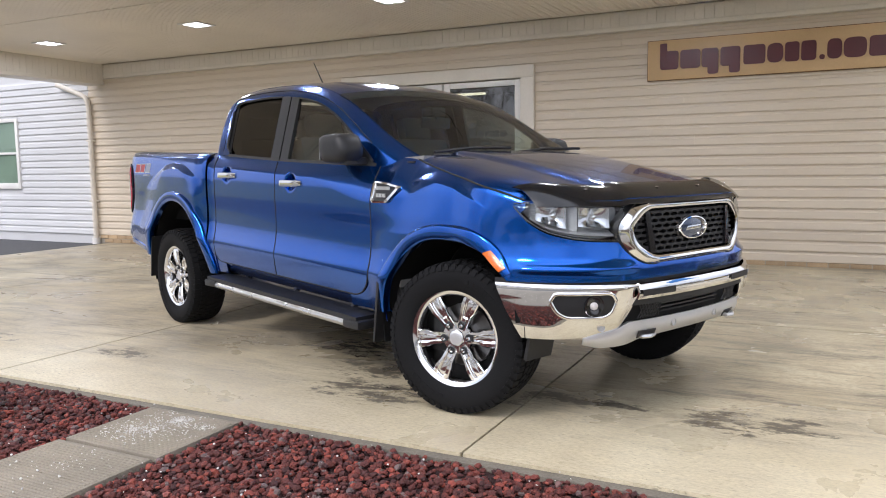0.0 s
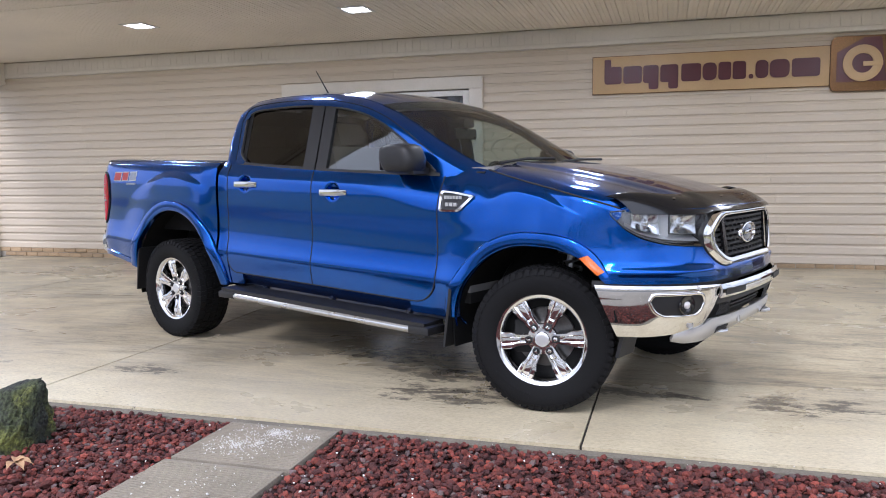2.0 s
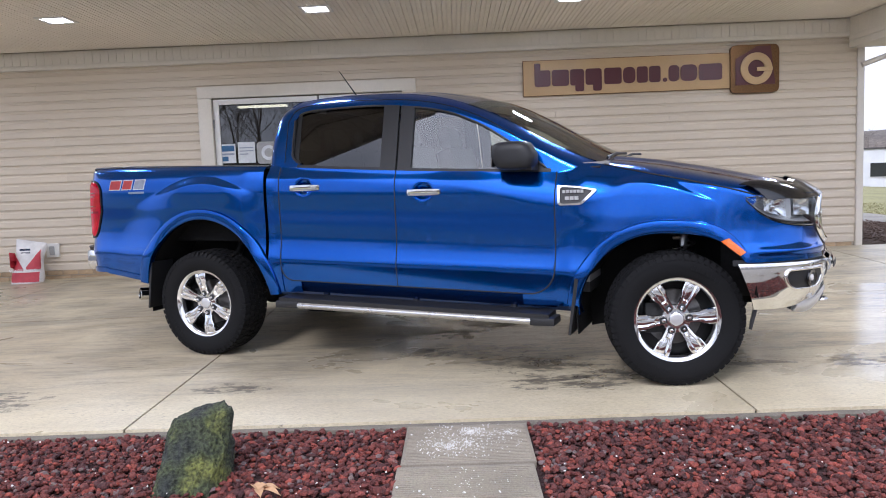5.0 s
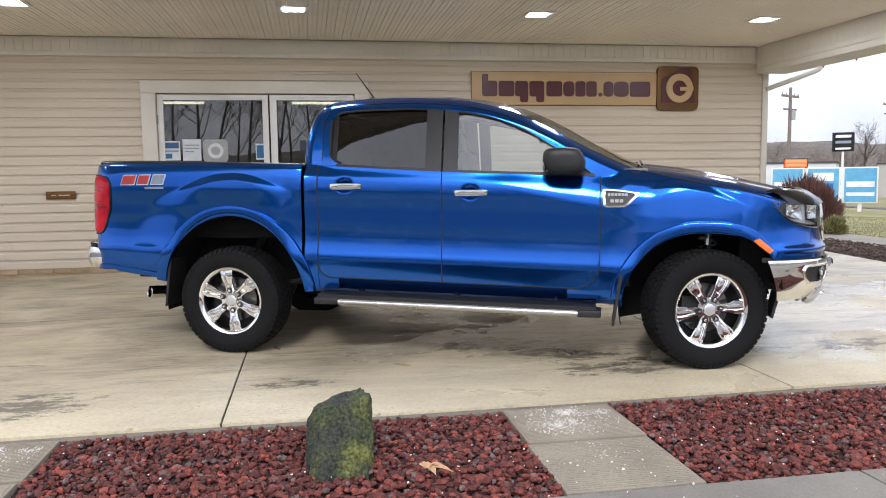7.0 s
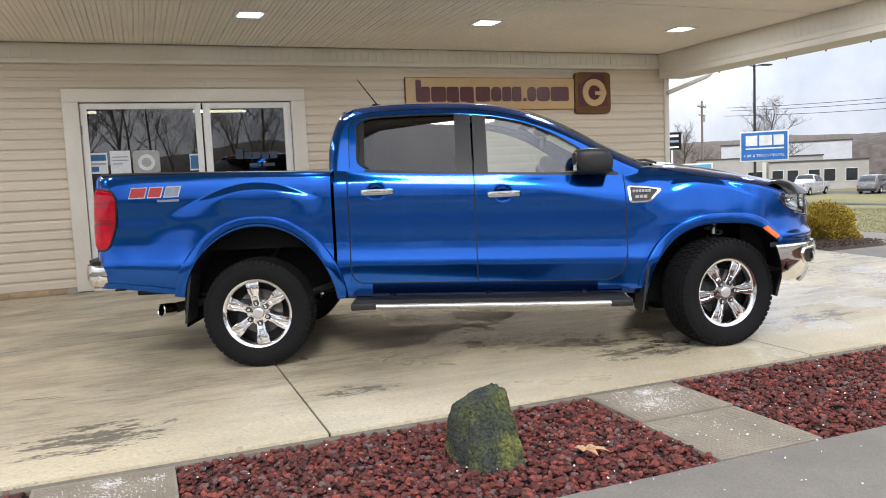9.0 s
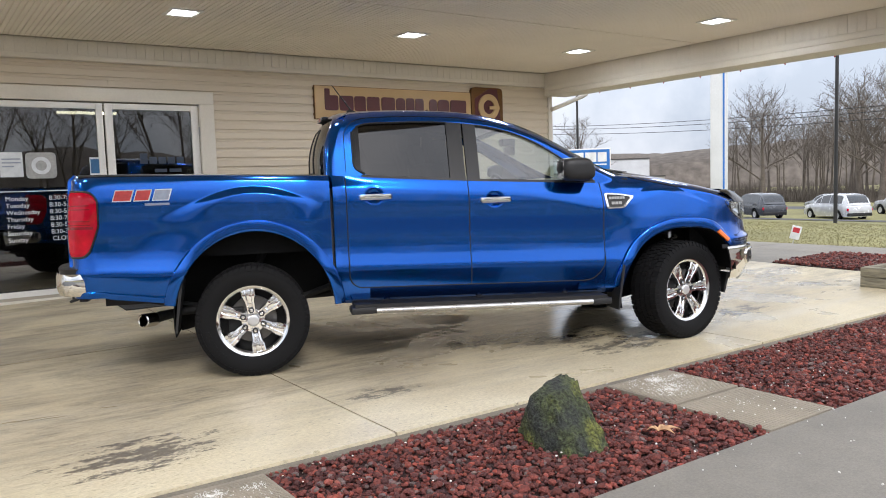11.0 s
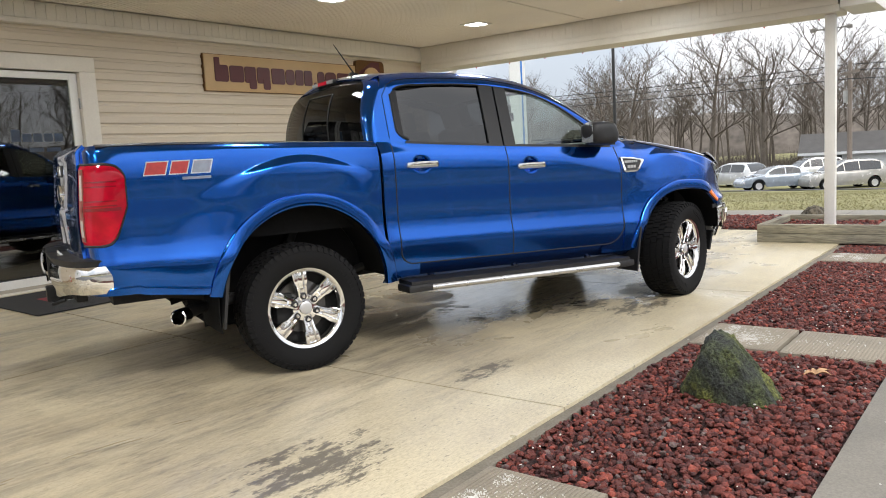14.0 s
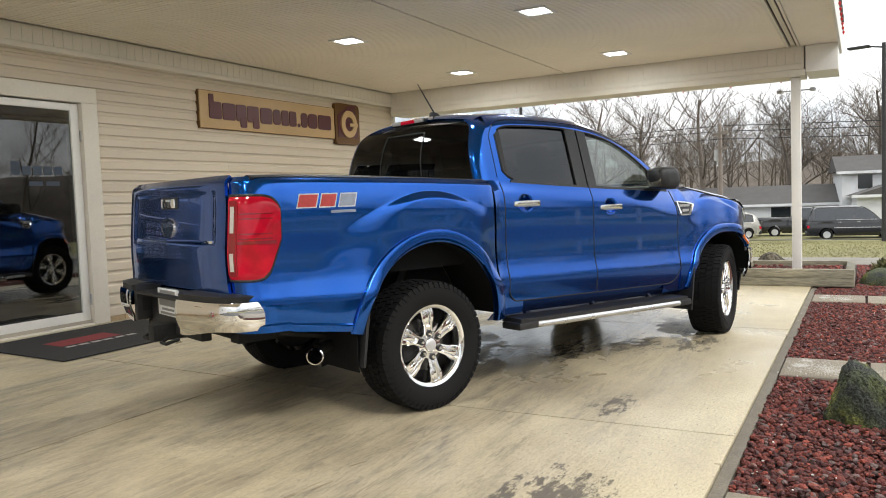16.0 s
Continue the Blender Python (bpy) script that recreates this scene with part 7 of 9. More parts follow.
sticker("leaflet", -5.796, -5.60, 1.45, 1.69, PAPER, [(STICKER_BLUE, 0.08, 0.92, 0.62, 0.92), (STICKER_BLUE, 0.1, 0.5, 0.1, 0.35), (DECAL_GREY, 0.1, 0.9, 0.42, 0.52)], "blue and white leaflet taped to the glass", "leaflet", "leaflets on the glass")
sticker("leaflet", -5.57, -5.35, 1.445, 1.71, PAPER, [(DECAL_GREY, 0.1, 0.9, 0.7, 0.75), (DECAL_GREY, 0.1, 0.9, 0.55, 0.6), (DECAL_GREY, 0.1, 0.6, 0.4, 0.45)], "white printed leaflet taped to the glass", "leaflet", "leaflets on the glass")
sticker("leaflet", -4.685, -4.567, 1.45, 1.65, PAPER, [(STICKER_BLUE, 0.08, 0.92, 0.1, 0.9)], "small blue leaflet taped to the glass", "leaflet", "leaflets on the glass")
sticker("window_sticker", -4.817, -4.60, 0.82, 1.01, STICKER_BLUE, [(LETTER_WHITE, 0.1, 0.9, 0.45, 0.55)], "teal sticker on the glass", "sticker")
sticker("window_sticker", -4.645, -4.585, 0.55, 0.72, PAPER, [(DECAL_RED, 0.1, 0.9, 0.7, 0.95), (STICKER_BLUE, 0.1, 0.9, 0.1, 0.5)], "small coloured sticker on the glass", "sticker")
plaque = tagged(empty("window_emblem"), "grey frosted emblem on the glass", "emblem")
part("plaque", prism("plaque", GREY_PLASTIC, round_outline([(-5.326, 1.425), (-5.024, 1.425), (-5.024, 1.706), (-5.326, 1.706)], 0.05), G_Y - 0.002, G_Y, "y"), plaque)
part("disc", lathe("disc", PAPER, [(0.055, 0.0), (0.095, 0.0), (0.095, -0.0025), (0.055, -0.0025), (0.055, 0.0)], 32, "y"), plaque, m=pose(-5.175, G_Y - 0.002, 1.565))
dealer = tagged(empty("door_emblem"), "faint blue plain-bar lettering on the door glass", "lettering")
for i in range(5):
    part("bar", box("bar", FAINT, -4.14 + i * 0.105, -4.055 + i * 0.105, G_Y - 0.001, G_Y, 1.57, 1.57 + (0.12 if i == 0 else 0.08)), dealer)
for i in range(2):
    part("bar", box("bar", FAINT, -3.98 + i * 0.17, -3.84 + i * 0.17, G_Y - 0.001, G_Y, 1.47, 1.51), dealer)

# wall sign: tan board with plain maroon forms, and a square emblem
board = tagged(empty("wall_sign"), "long tan sign board with plain maroon letter forms", "sign")
S_Y = WALL_Y - 0.045
part("sign_board", prism("sign_board", SIGN_TAN, [(-1.90, 2.135), (0.665, 2.135), (0.665, 2.565), (-1.90, 2.565)], S_Y, WALL_Y + 0.012, "y", 0.006), board)
part("sign_rim", prism("sign_rim", BRASS, [(-1.907, 2.128), (0.67, 2.128), (0.67, 2.572), (-1.907, 2.572)], S_Y + 0.012, WALL_Y + 0.012, "y"), board)


def form(pieces):
    """Plain rounded blocks that stand for one letter."""
    bm = bmesh.new()
    for k, (x0, x1, z0, z1, r) in enumerate(pieces):
        add_prism(bm, round_outline([(x0, z0), (x1, z0), (x1, z1), (x0, z1)], r), S_Y - 0.010 - 0.003 * k, S_Y - 0.001 - 0.003 * k, "y")
    return finish("letter_form", bm, MAROON)


X0, K = -1.90 - 162 * 0.00248, 0.00248
BASE, XH = 2.245, 0.200
for a, b, kind in ((217, 297, "up"), (305, 390, ""), (396, 466, "down"), (474, 555, "down"), (568, 655, ""), (662, 724, "o"), (731, 786, ""), (793, 850, ""), (862, 882, "dot"), (890, 944, "o"), (950, 1033, "o"), (1042, 1158, "")):
    x0, x1 = X0 + a * K, X0 + b * K
    if kind == "dot":
        pieces = [(x0, x1, BASE, BASE + 0.05, 0.022)]
    else:
        pieces = [(x0, x1, BASE, BASE + XH, 0.07 if kind == "o" else 0.035)]
        if kind == "up":
            pieces.append((x0, x0 + 0.075, BASE + 0.05, BASE + XH + 0.085, 0.01))
        if kind == "down":
            pieces.append((x1 - 0.11, x1, BASE - 0.075, BASE + 0.06, 0.03))
    part("letter_form", form(pieces), board)
emblem = tagged(empty("emblem_sign"), "square tan and maroon emblem sign with rounded corners", "sign")
E0, E1, EZ0, EZ1 = 0.672, 1.275, 2.065, 2.655
part("back_plate", prism("back_plate", BRASS, round_outline([(E0, EZ0), (E1, EZ0), (E1, EZ1), (E0, EZ1)], 0.08), S_Y - 0.010, WALL_Y + 0.012, "y"), emblem)
part("field", prism("field", MAROON, [(E0 + 0.06, EZ0 + 0.10), (E1 - 0.05, EZ0 + 0.10), (E1 - 0.11, EZ1 - 0.02), (E0 + 0.33, EZ1 - 0.02), (E0 + 0.06, EZ0 + 0.42)], S_Y - 0.016, S_Y - 0.0105, "y"), emblem)
part("ring", lathe("ring", SIGN_TAN, [(0.105, 0.0), (0.105, -0.02), (0.15, -0.028), (0.195, -0.02), (0.195, 0.0)], 40, "y"), emblem, m=pose(0.985, S_Y - 0.0165, 2.36))
part("crossbar", box("crossbar", SIGN_TAN, 0.985, 1.18, S_Y - 0.050, S_Y - 0.0455, 2.325, 2.375, 0.002), emblem)

slot = tagged(empty("mail_slot"), "brass mail slot in the siding", "mail slot")
part("plate", box("plate", BRASS, -7.177, -6.841, WALL_Y - 0.03, WALL_Y - 0.002, 0.995, 1.09, 0.005), slot)
part("flap", box("flap", BRASS, -7.13, -6.89, WALL_Y - 0.036, WALL_Y - 0.0305, 1.02, 1.065, 0.003), slot)
for i, x in enumerate((-7.115, -7.03, -6.965)):
    part("bar", box("bar", SIGN_TAN, x, x + 0.06, WALL_Y - 0.038, WALL_Y - 0.0365, 1.034, 1.05), slot)
outlet = tagged(empty("outlet_box"), "white outdoor outlet box with a grey cover", "outlet")
part("plate", box("plate", WHITE, -8.136, -7.967, WALL_Y - 0.035, WALL_Y - 0.002, 0.325, 0.505, 0.006), outlet)
part("cover", box("cover", GREY_PLASTIC, -8.085, -8.02, WALL_Y - 0.055, WALL_Y - 0.0355, 0.355, 0.47, 0.008), outlet)

mat = tagged(empty("door_mat"), "black door mat with a red strip", "door mat")
mz = lambda x, y: slab_z(x, y) + 0.012
part("mat", sheet_grid("mat", MAT, steps(-4.70, -3.05, 8), steps(7.62, 8.80, 8), mz, 0.008), mat)
part("mat_band", sheet_grid("mat_band", MAT_RED, steps(-4.35, -3.75, 4), steps(8.15, 8.40, 3), lambda x, y: mz(x, y) + 0.002, 0.001), mat)
for i in range(6):
    part("mat_bar", sheet_grid("mat_bar", GREY_PLASTIC, steps(-4.35 + i * 0.12, -4.26 + i * 0.12, 1), steps(8.06, 8.11, 1), lambda x, y: mz(x, y) + 0.002, 0.001), mat)


def bag_shape(a, b):
    """A slumped full sack: a round it, b upwards."""
    t = 2 * math.pi * a
    z = 0.545 * b
    wide = 0.185 * (1.05 - 0.22 * smooth01((b - 0.15) / 0.3) + 0.20 * smooth01((b - 0.55) / 0.4))
    deep = 0.105 * (1 - b ** 6) * (1 - 0.3 * b) + 0.008
    c, s = math.cos(t), math.sin(t)
    x = wide * math.copysign(abs(c) ** 0.6, c) + 0.05 * (b - 0.4)
    y = deep * math.copysign(abs(s) ** 0.8, s) + 0.10 * b
    k = 0.012 * noise.noise(Vector((x * 9, y * 9, z * 9)))
    return (x + k, y + k, z + 0.02 * x / 0.185 * b * -1.6)


bag = tagged(empty("salt_bag", pose(-8.265, 8.72, 0.016, 0, 0, 4)), "slumped red and white sack of ice melt against the wall", "sack")
part("sack", sheet("sack", bag_shape, 40, 26, BAG_WHITE, 0, False, 60), bag)


def on_bag(x, z):
    y = min((bag_shape(a, z / 0.545)[1] for a in steps(0.5, 1.0, 40) if abs(bag_shape(a, z / 0.545)[0] - x) < 0.02), default=-0.08)
    return y - 0.004


def bag_patch(x0, x1, low, high, mat, n=10):
    return sheet("print", lambda a, b: (lambda x: (lambda z: (x, on_bag(x, z), z))(low(x) + (high(x) - low(x)) * b))(x0 + (x1 - x0) * a), n, n, mat, 0)


part("print", bag_patch(-0.185, 0.16, lambda x: 0.035, lambda x: 0.155, BAG_RED), bag)
part("print", bag_patch(-0.18, -0.03, lambda x: 0.18, lambda x: 0.42 - 1.5 * (x + 0.18), BAG_RED), bag)
part("print", bag_patch(0.0, 0.165, lambda x: 0.19, lambda x: 0.22 + 1.3 * x, BAG_RED), bag)
words = part("bag_words", text_mesh("bag_words", "WINTER MELT", 0.055, LETTER_WHITE), bag, m=pose(-0.175, -0.135, 0.165, 90, 0, 0) @ Matrix.Diagonal((0.95, 1, 1, 1)))
for i, w in enumerate((0.13, 0.11)):
    part("bag_bar", box("bag_bar", BADGE_BLUE, -0.09 + i * 0.02, -0.09 + i * 0.02 + w, 0.005 + i * -0.012, 0.010 + i * -0.012, 0.425 - i * 0.045, 0.45 - i * 0.045), bag)

# downspouts and the wing window
sp = tagged(empty("downspout"), "cream downspout bent under the canopy", "downspout")
bm = bmesh.new()
tube(bm, [(-11.78, 8.91, 2.67), (-11.60, 8.91, 2.61), (-11.22, 8.91, 2.48), (-11.11, 8.91, 2.43), (-11.06, 8.91, 2.36), (-11.04, 8.91, 2.26), (-11.04, 8.91, 1.2), (-11.04, 8.91, 0.10)], 0.042, 14)
part("pipe", finish("pipe", bm, TRIM, True, 60), sp)
for z in (0.7, 1.7):
    part("strap", box("strap", TRIM, -11.10, -10.98, 8.868, 8.965, z, z + 0.03, 0.003), sp)
part("drain_boot", lathe("drain_boot", WHITE, [(0.05, 0.0), (0.065, 0.0), (0.065, 0.10), (0.05, 0.10)], 20, "z"), sp, m=pose(-11.04, 8.91, 0.0))
pipe_ob = tagged(empty("downspout"), "cream downspout at the wall corner", "downspout")
bm = bmesh.new()
tube(bm, [(3.16, 8.93, 2.76), (3.145, 8.93, 2.69), (3.10, 8.93, 2.635), (3.02, 8.93, 2.60), (2.70, 8.93, 2.49), (2.40, 8.93, 2.39), (2.30, 8.93, 2.355)], 0.034, 12)
part("pipe", finish("pipe", bm, TRIM, True, 60), pipe_ob)
win = tagged(empty("window_1"), "white sash window in the wing wall", "window", kind="structure")
WX0, WX1, WZ0, WZ1 = -14.25, -12.95, 0.92, 2.16
for a in ((WX0, WX0 + 0.07, WZ0, WZ1), (WX1 - 0.07, WX1, WZ0, WZ1), (WX0 + 0.07, WX1 - 0.07, WZ1 - 0.06, WZ1), (WX0 + 0.07, WX1 - 0.07, WZ0, WZ0 + 0.10), (WX0 + 0.07, WX1 - 0.07, 1.53, 1.57)):
    part("window_frame", box("window_frame", WHITE, a[0], a[1], WALL_Y - 0.03, WALL_Y + 0.02, a[2], a[3], 0.004), win)
for z0, z1 in ((WZ0 + 0.10, 1.53), (1.57, WZ1 - 0.06)):
    part("pane", box("pane", GREEN_GLASS, WX0 + 0.07, WX1 - 0.07, WALL_Y - 0.008, WALL_Y - 0.004, z0, z1), win)
part("blind", box("blind", BLIND, WX0 + 0.07, WX1 - 0.07, WALL_Y + 0.002, WALL_Y + 0.006, WZ0 + 0.10, WZ1 - 0.06), win)
tagged(new("corner_trim", box("corner_trim", TRIM, 2.26, 2.345, WALL_Y - 0.025, WALL_Y + 0.06, 0.08, 2.70, 0.004)), "cream corner trim", "trim", kind="structure")

# ceiling lights
for x in (-9.42, -6.79, -4.14, -1.57, 1.06):
    for y in (7.05, 4.93):
        lamp = tagged(empty("ceiling_light", pose(x, y, CEIL)), "square recessed LED panel, lit, in the soffit", "ceiling light", "canopy lights")
        bm = bmesh.new()
        for x0, x1, y0, y1 in ((-0.155, 0.155, -0.155, -0.125), (-0.155, 0.155, 0.125, 0.155), (-0.155, -0.125, -0.125, 0.125), (0.125, 0.155, -0.125, 0.125)):
            add_box(bm, x0, x1, y0, y1, -0.012, -0.001)
        part("frame", finish("frame", bm, WHITE), lamp)
        part("diffuser", box("diffuser", LED, -0.105, 0.105, -0.105, 0.105, -0.009, -0.002), lamp)
        data = bpy.data.lights.new("led", "AREA")
        data.shape, data.size, data.energy, data.color = "SQUARE", 0.30, LED_WATTS, (0.92, 0.97, 1.0)
        led = new("led", data)
        led.matrix_basis = pose(0, 0, -0.014)
        led.parent = lamp
        led["kind"] = "structure"

# ---- bed, pavers, rock, planter, post ----
def paver(x0, x1, y0, y1, name="paver"):
    ob = tagged(empty(name), "ribbed concrete paver set in the lava stone", "paver", "pavers")
    part("paver_slab", box("paver_slab", PAVER, x0, x1, y0, y1, -0.07, -0.004, 0.006), ob)
    bm = bmesh.new()
    n = 26
    for i in range(n):
        y = y0 + 0.02 + (y1 - y0 - 0.04) * i / n
        add_box(bm, x0 + 0.015, x1 - 0.015, y, y + (y1 - y0 - 0.04) / n * 0.55, -0.004, -0.0015)
    tagged(part("ribbing", finish("ribbing", bm, PAVER), ob), kind="stuff")
    return ob


for x0, x1 in ((-5.81, -5.23), (-3.07, -2.49), (0.50, 1.08), (-8.6, -8.02)):
    paver(x0, x1, 2.250, 2.748)
    paver(x0 - 0.012, x1 - 0.012, 1.672, 2.226)


def stone_material(name, lo, hi, odd=None):
    m = bpy.data.materials.new(name)
    m.use_nodes = True
    nt = m.node_tree
    b = nt.nodes["Principled BSDF"]
    geo = nt.nodes.new("ShaderNodeNewGeometry")
    r = nt.nodes.new("ShaderNodeValToRGB")
    e = r.color_ramp.elements
    e[0].position, e[0].color = 0.0, (*lo, 1)
    e[1].position, e[1].color = 1.0, (*hi, 1)
    mid = e.new(0.75)
    mid.color = (*[(a * 0.55 + c * 0.45) for a, c in zip(lo, hi)], 1)
    if odd:
        e.new(0.90).color = (*hi, 1)
        e.new(0.915).color = (*odd, 1)
        e[len(e) - 1].color = (*[c * 0.6 for c in odd], 1)
    nt.links.new(geo.outputs["Random Per Island"], r.inputs["Fac"])
    n = nt.nodes.new("ShaderNodeTexNoise")
    n.inputs["Scale"].default_value, n.inputs["Detail"].default_value = 160, 4
    co = nt.nodes.new("ShaderNodeTexCoord")
    nt.links.new(co.outputs["Object"], n.inputs["Vector"])
    mx = nt.nodes.new("ShaderNodeMixRGB")
    mx.blend_type = "MULTIPLY"
    mx.inputs[0].default_value = 0.6
    nt.links.new(r.outputs["Color"], mx.inputs[1]), nt.links.new(n.outputs["Color"], mx.inputs[2])
    g = nt.nodes.new("ShaderNodeMixRGB")
    g.blend_type = "MULTIPLY"
    g.inputs[0].default_value = 1.0
    g.inputs[2].default_value = (1.35, 1.35, 1.35, 1)
    nt.links.new(mx.outputs["Color"], g.inputs[1])
    nt.links.new(g.outputs["Color"], b.inputs["Base Color"])
    b.inputs["Roughness"].default_value = 0.8
    bp = nt.nodes.new("ShaderNodeBump")
    bp.inputs["Strength"].default_value, bp.inputs["Distance"].default_value = 0.8, 0.006
    nt.links.new(n.outputs["Fac"], bp.inputs["Height"])
    nt.links.new(bp.outputs["Normal"], b.inputs["Normal"])
    return m


LAVA = stone_material("lava_stone", (0.046, 0.014, 0.013), (0.31, 0.066, 0.042), (0.17, 0.115, 0.105))
PALE_CHIP = material("pale_chip", (0.62, 0.60, 0.56), 0.8, bump=0.3)
MOSS_ROCK = bpy.data.materials.new("mossy_rock")


def rock_material(m):
    m.use_nodes = True
    nt = m.node_tree
    b = nt.nodes["Principled BSDF"]
    co = nt.nodes.new("ShaderNodeTexCoord")
    n1 = nt.nodes.new("ShaderNodeTexNoise")
    n1.inputs["Scale"].default_value, n1.inputs["Detail"].default_value = 5.0, 8
    n2 = nt.nodes.new("ShaderNodeTexNoise")
    n2.inputs["Scale"].default_value, n2.inputs["Detail"].default_value = 70.0, 6
    r = nt.nodes.new("ShaderNodeValToRGB")
    e = r.color_ramp.elements
    e[0].position, e[0].color = 0.38, (0.030, 0.034, 0.030, 1)
    e[1].position, e[1].color = 0.68, (0.16, 0.165, 0.035, 1)
    k = e.new(0.52)
    k.color = (0.055, 0.066, 0.028, 1)
    r2 = nt.nodes.new("ShaderNodeValToRGB")
    r2.color_ramp.elements[0].position, r2.color_ramp.elements[0].color = 0.35, (0.35, 0.35, 0.35, 1)
    r2.color_ramp.elements[1].position, r2.color_ramp.elements[1].color = 0.66, (1.5, 1.5, 1.4, 1)
    mx = nt.nodes.new("ShaderNodeMixRGB")
    mx.blend_type = "MULTIPLY"
    mx.inputs[0].default_value = 1.0
    for n in (n1, n2):
        nt.links.new(co.outputs["Object"], n.inputs["Vector"])
    nt.links.new(n1.outputs["Fac"], r.inputs["Fac"]), nt.links.new(n2.outputs["Fac"], r2.inputs["Fac"])
    nt.links.new(r.outputs["Color"], mx.inputs[1]), nt.links.new(r2.outputs["Color"], mx.inputs[2])
    nt.links.new(mx.outputs["Color"], b.inputs["Base Color"])
    b.inputs["Roughness"].default_value = 0.9
    bp = nt.nodes.new("ShaderNodeBump")
    bp.inputs["Strength"].default_value, bp.inputs["Distance"].default_value = 1.0, 0.02
    nt.links.new(n2.outputs["Fac"], bp.inputs["Height"])
    nt.links.new(bp.outputs["Normal"], b.inputs["Normal"])


rock_material(MOSS_ROCK)


def rock(name, m, sx, sy, sz, seed, label, lean=(0.0, 0.0), peak=0.0, detail=4, top=1.0):
    """A rough lump, flat below, with a leaning top."""
    bm = bmesh.new()
    bmesh.ops.create_icosphere(bm, subdivisions=detail, radius=1.0)
    for v in bm.verts:
        p = v.co.copy()
        k = 1 + 0.22 * noise.noise(p * 1.3 + Vector((seed, 0, 0))) + 0.10 * noise.noise(p * 3.5 + Vector((0, seed, 0))) + 0.075 * noise.noise(p * 8 + Vector((0, 0, seed))) + 0.035 * noise.noise(p * 19 + Vector((seed, seed, 0)))
        p *= k
        h = max(p.z, -0.25)
        t = max(h, 0)
        narrow = 1 - peak * min(t, 1.0)
        if top < 1:
            h = min(h, top + 0.25 * (h - top)) + 0.10 * p.x * t
            p.x = math.copysign(abs(p.x) ** 0.75, p.x)
        v.co = (p.x * sx * (narrow if top >= 1 else 1.0) + lean[0] * t, p.y * sy * narrow + lean[1] * t, h * sz)
    ob = new(name, finish(name, bm, MOSS_ROCK, True, 60))
    ob.matrix_basis = m
    return tagged(ob, label, "rock")


rock("rock", pose(-3.93, 2.22, -0.01), 0.150, 0.222, 0.345, 3.1, "mossy dark volcanic rock with a blunt leaning top", (0.03, 0.09), 0.74, detail=6, top=0.72)
GREY_ROCK = material("grey_brown_rock", (0.105, 0.088, 0.062), 0.95, scale=16, vary=0.75, big=5, big_vary=0.4, bump=1.0, distance=0.05)
behind = rock("rock", pose(3.60, 3.45, 0.0), 0.34, 0.24, 0.255, 7.7, "low rough dark grey-brown rock behind the planter", detail=5)
behind.data.materials[0] = GREY_ROCK
rock("rock", pose(2.35, 2.05, -0.03), 0.30, 0.26, 0.20, 12.3, "rough mossy rock in the bed", detail=3)

def salt(spots, seed):
    """Scattered crumbs of de-icing salt on the pavers and stones."""
    rng = random.Random(seed)
    V, F = [], []
    for cx, cy, r, n, z in spots:
        for _ in range(n):
            a, q = rng.uniform(0, 6.283), rng.random() ** 0.9 * r
            x, y, s = cx + q * math.cos(a), cy + q * math.sin(a) * 0.8, rng.uniform(0.0012, 0.0042)
            b = len(V)
            V += [(x - s, y, z), (x + s * 0.5, y + s, z), (x + s * 0.5, y - s, z), (x, y, z + s * 1.1)]
            F += [(b, b + 1, b + 3), (b + 1, b + 2, b + 3), (b + 2, b, b + 3)]
    return tagged(new("road_salt", mesh_from("road_salt", V, F, PALE_CHIP)), "white crumbs of de-icing salt", "salt", kind="stuff")


salt([(px + dx, 2.42 + dy, r, n, -0.0015) for px in (-5.52, -2.78, 0.79, -8.3) for dx, dy, r, n in ((0, 0.08, 0.26, 420), (0.02, 0.22, 0.07, 260), (0.2, 0.20, 0.06, 90), (-0.08, 0.02, 0.09, 160), (0.0, -0.4, 0.24, 60))], 17)

# dry oak leaf by the rock
LEAF = material("dry_leaf", (0.42, 0.25, 0.13), 0.8, scale=60, vary=0.15, bump=0.3)
leafs = tagged(empty("dry_leaf", pose(-3.59, 1.93, 0.035, 0, 0, -30)), "curled dry tan oak leaf on the lava stone", "leaf")
for i, (ang, ln) in enumerate(((0, 0.12), (35, 0.085), (-40, 0.08), (160, 0.06), (75, 0.05))):
    a = radians(ang)
    part("lobe", sheet("lobe", lambda p, q: (lambda w, r: (r * math.cos(a) - w * math.sin(a), r * math.sin(a) + w * math.cos(a), 0.012 * math.sin(p * 3.1) + 0.9 * abs(w) * 0.6))((q - 0.5) * 0.036 * math.sin(math.pi * min(p + 0.08, 1)), p * ln), 8, 4, LEAF, 0.0008), leafs)


# lava stone, as loose pieces
def icosa():
    t = (1 + 5 ** 0.5) / 2
    v = np.array([(-1, t, 0), (1, t, 0), (-1, -t, 0), (1, -t, 0), (0, -1, t), (0, 1, t), (0, -1, -t), (0, 1, -t), (t, 0, -1), (t, 0, 1), (-t, 0, -1), (-t, 0, 1)], float)
    v /= np.linalg.norm(v[0])
    f = np.array([(0, 11, 5), (0, 5, 1), (0, 1, 7), (0, 7, 10), (0, 10, 11), (1, 5, 9), (5, 11, 4), (11, 10, 2), (10, 7, 6), (7, 1, 8), (3, 9, 4), (3, 4, 2), (3, 2, 6), (3, 6, 8), (3, 8, 9), (4, 9, 5), (2, 4, 11), (6, 2, 10), (8, 6, 7), (9, 8, 1)])
    return v, f


ICO_V, ICO_F = icosa()


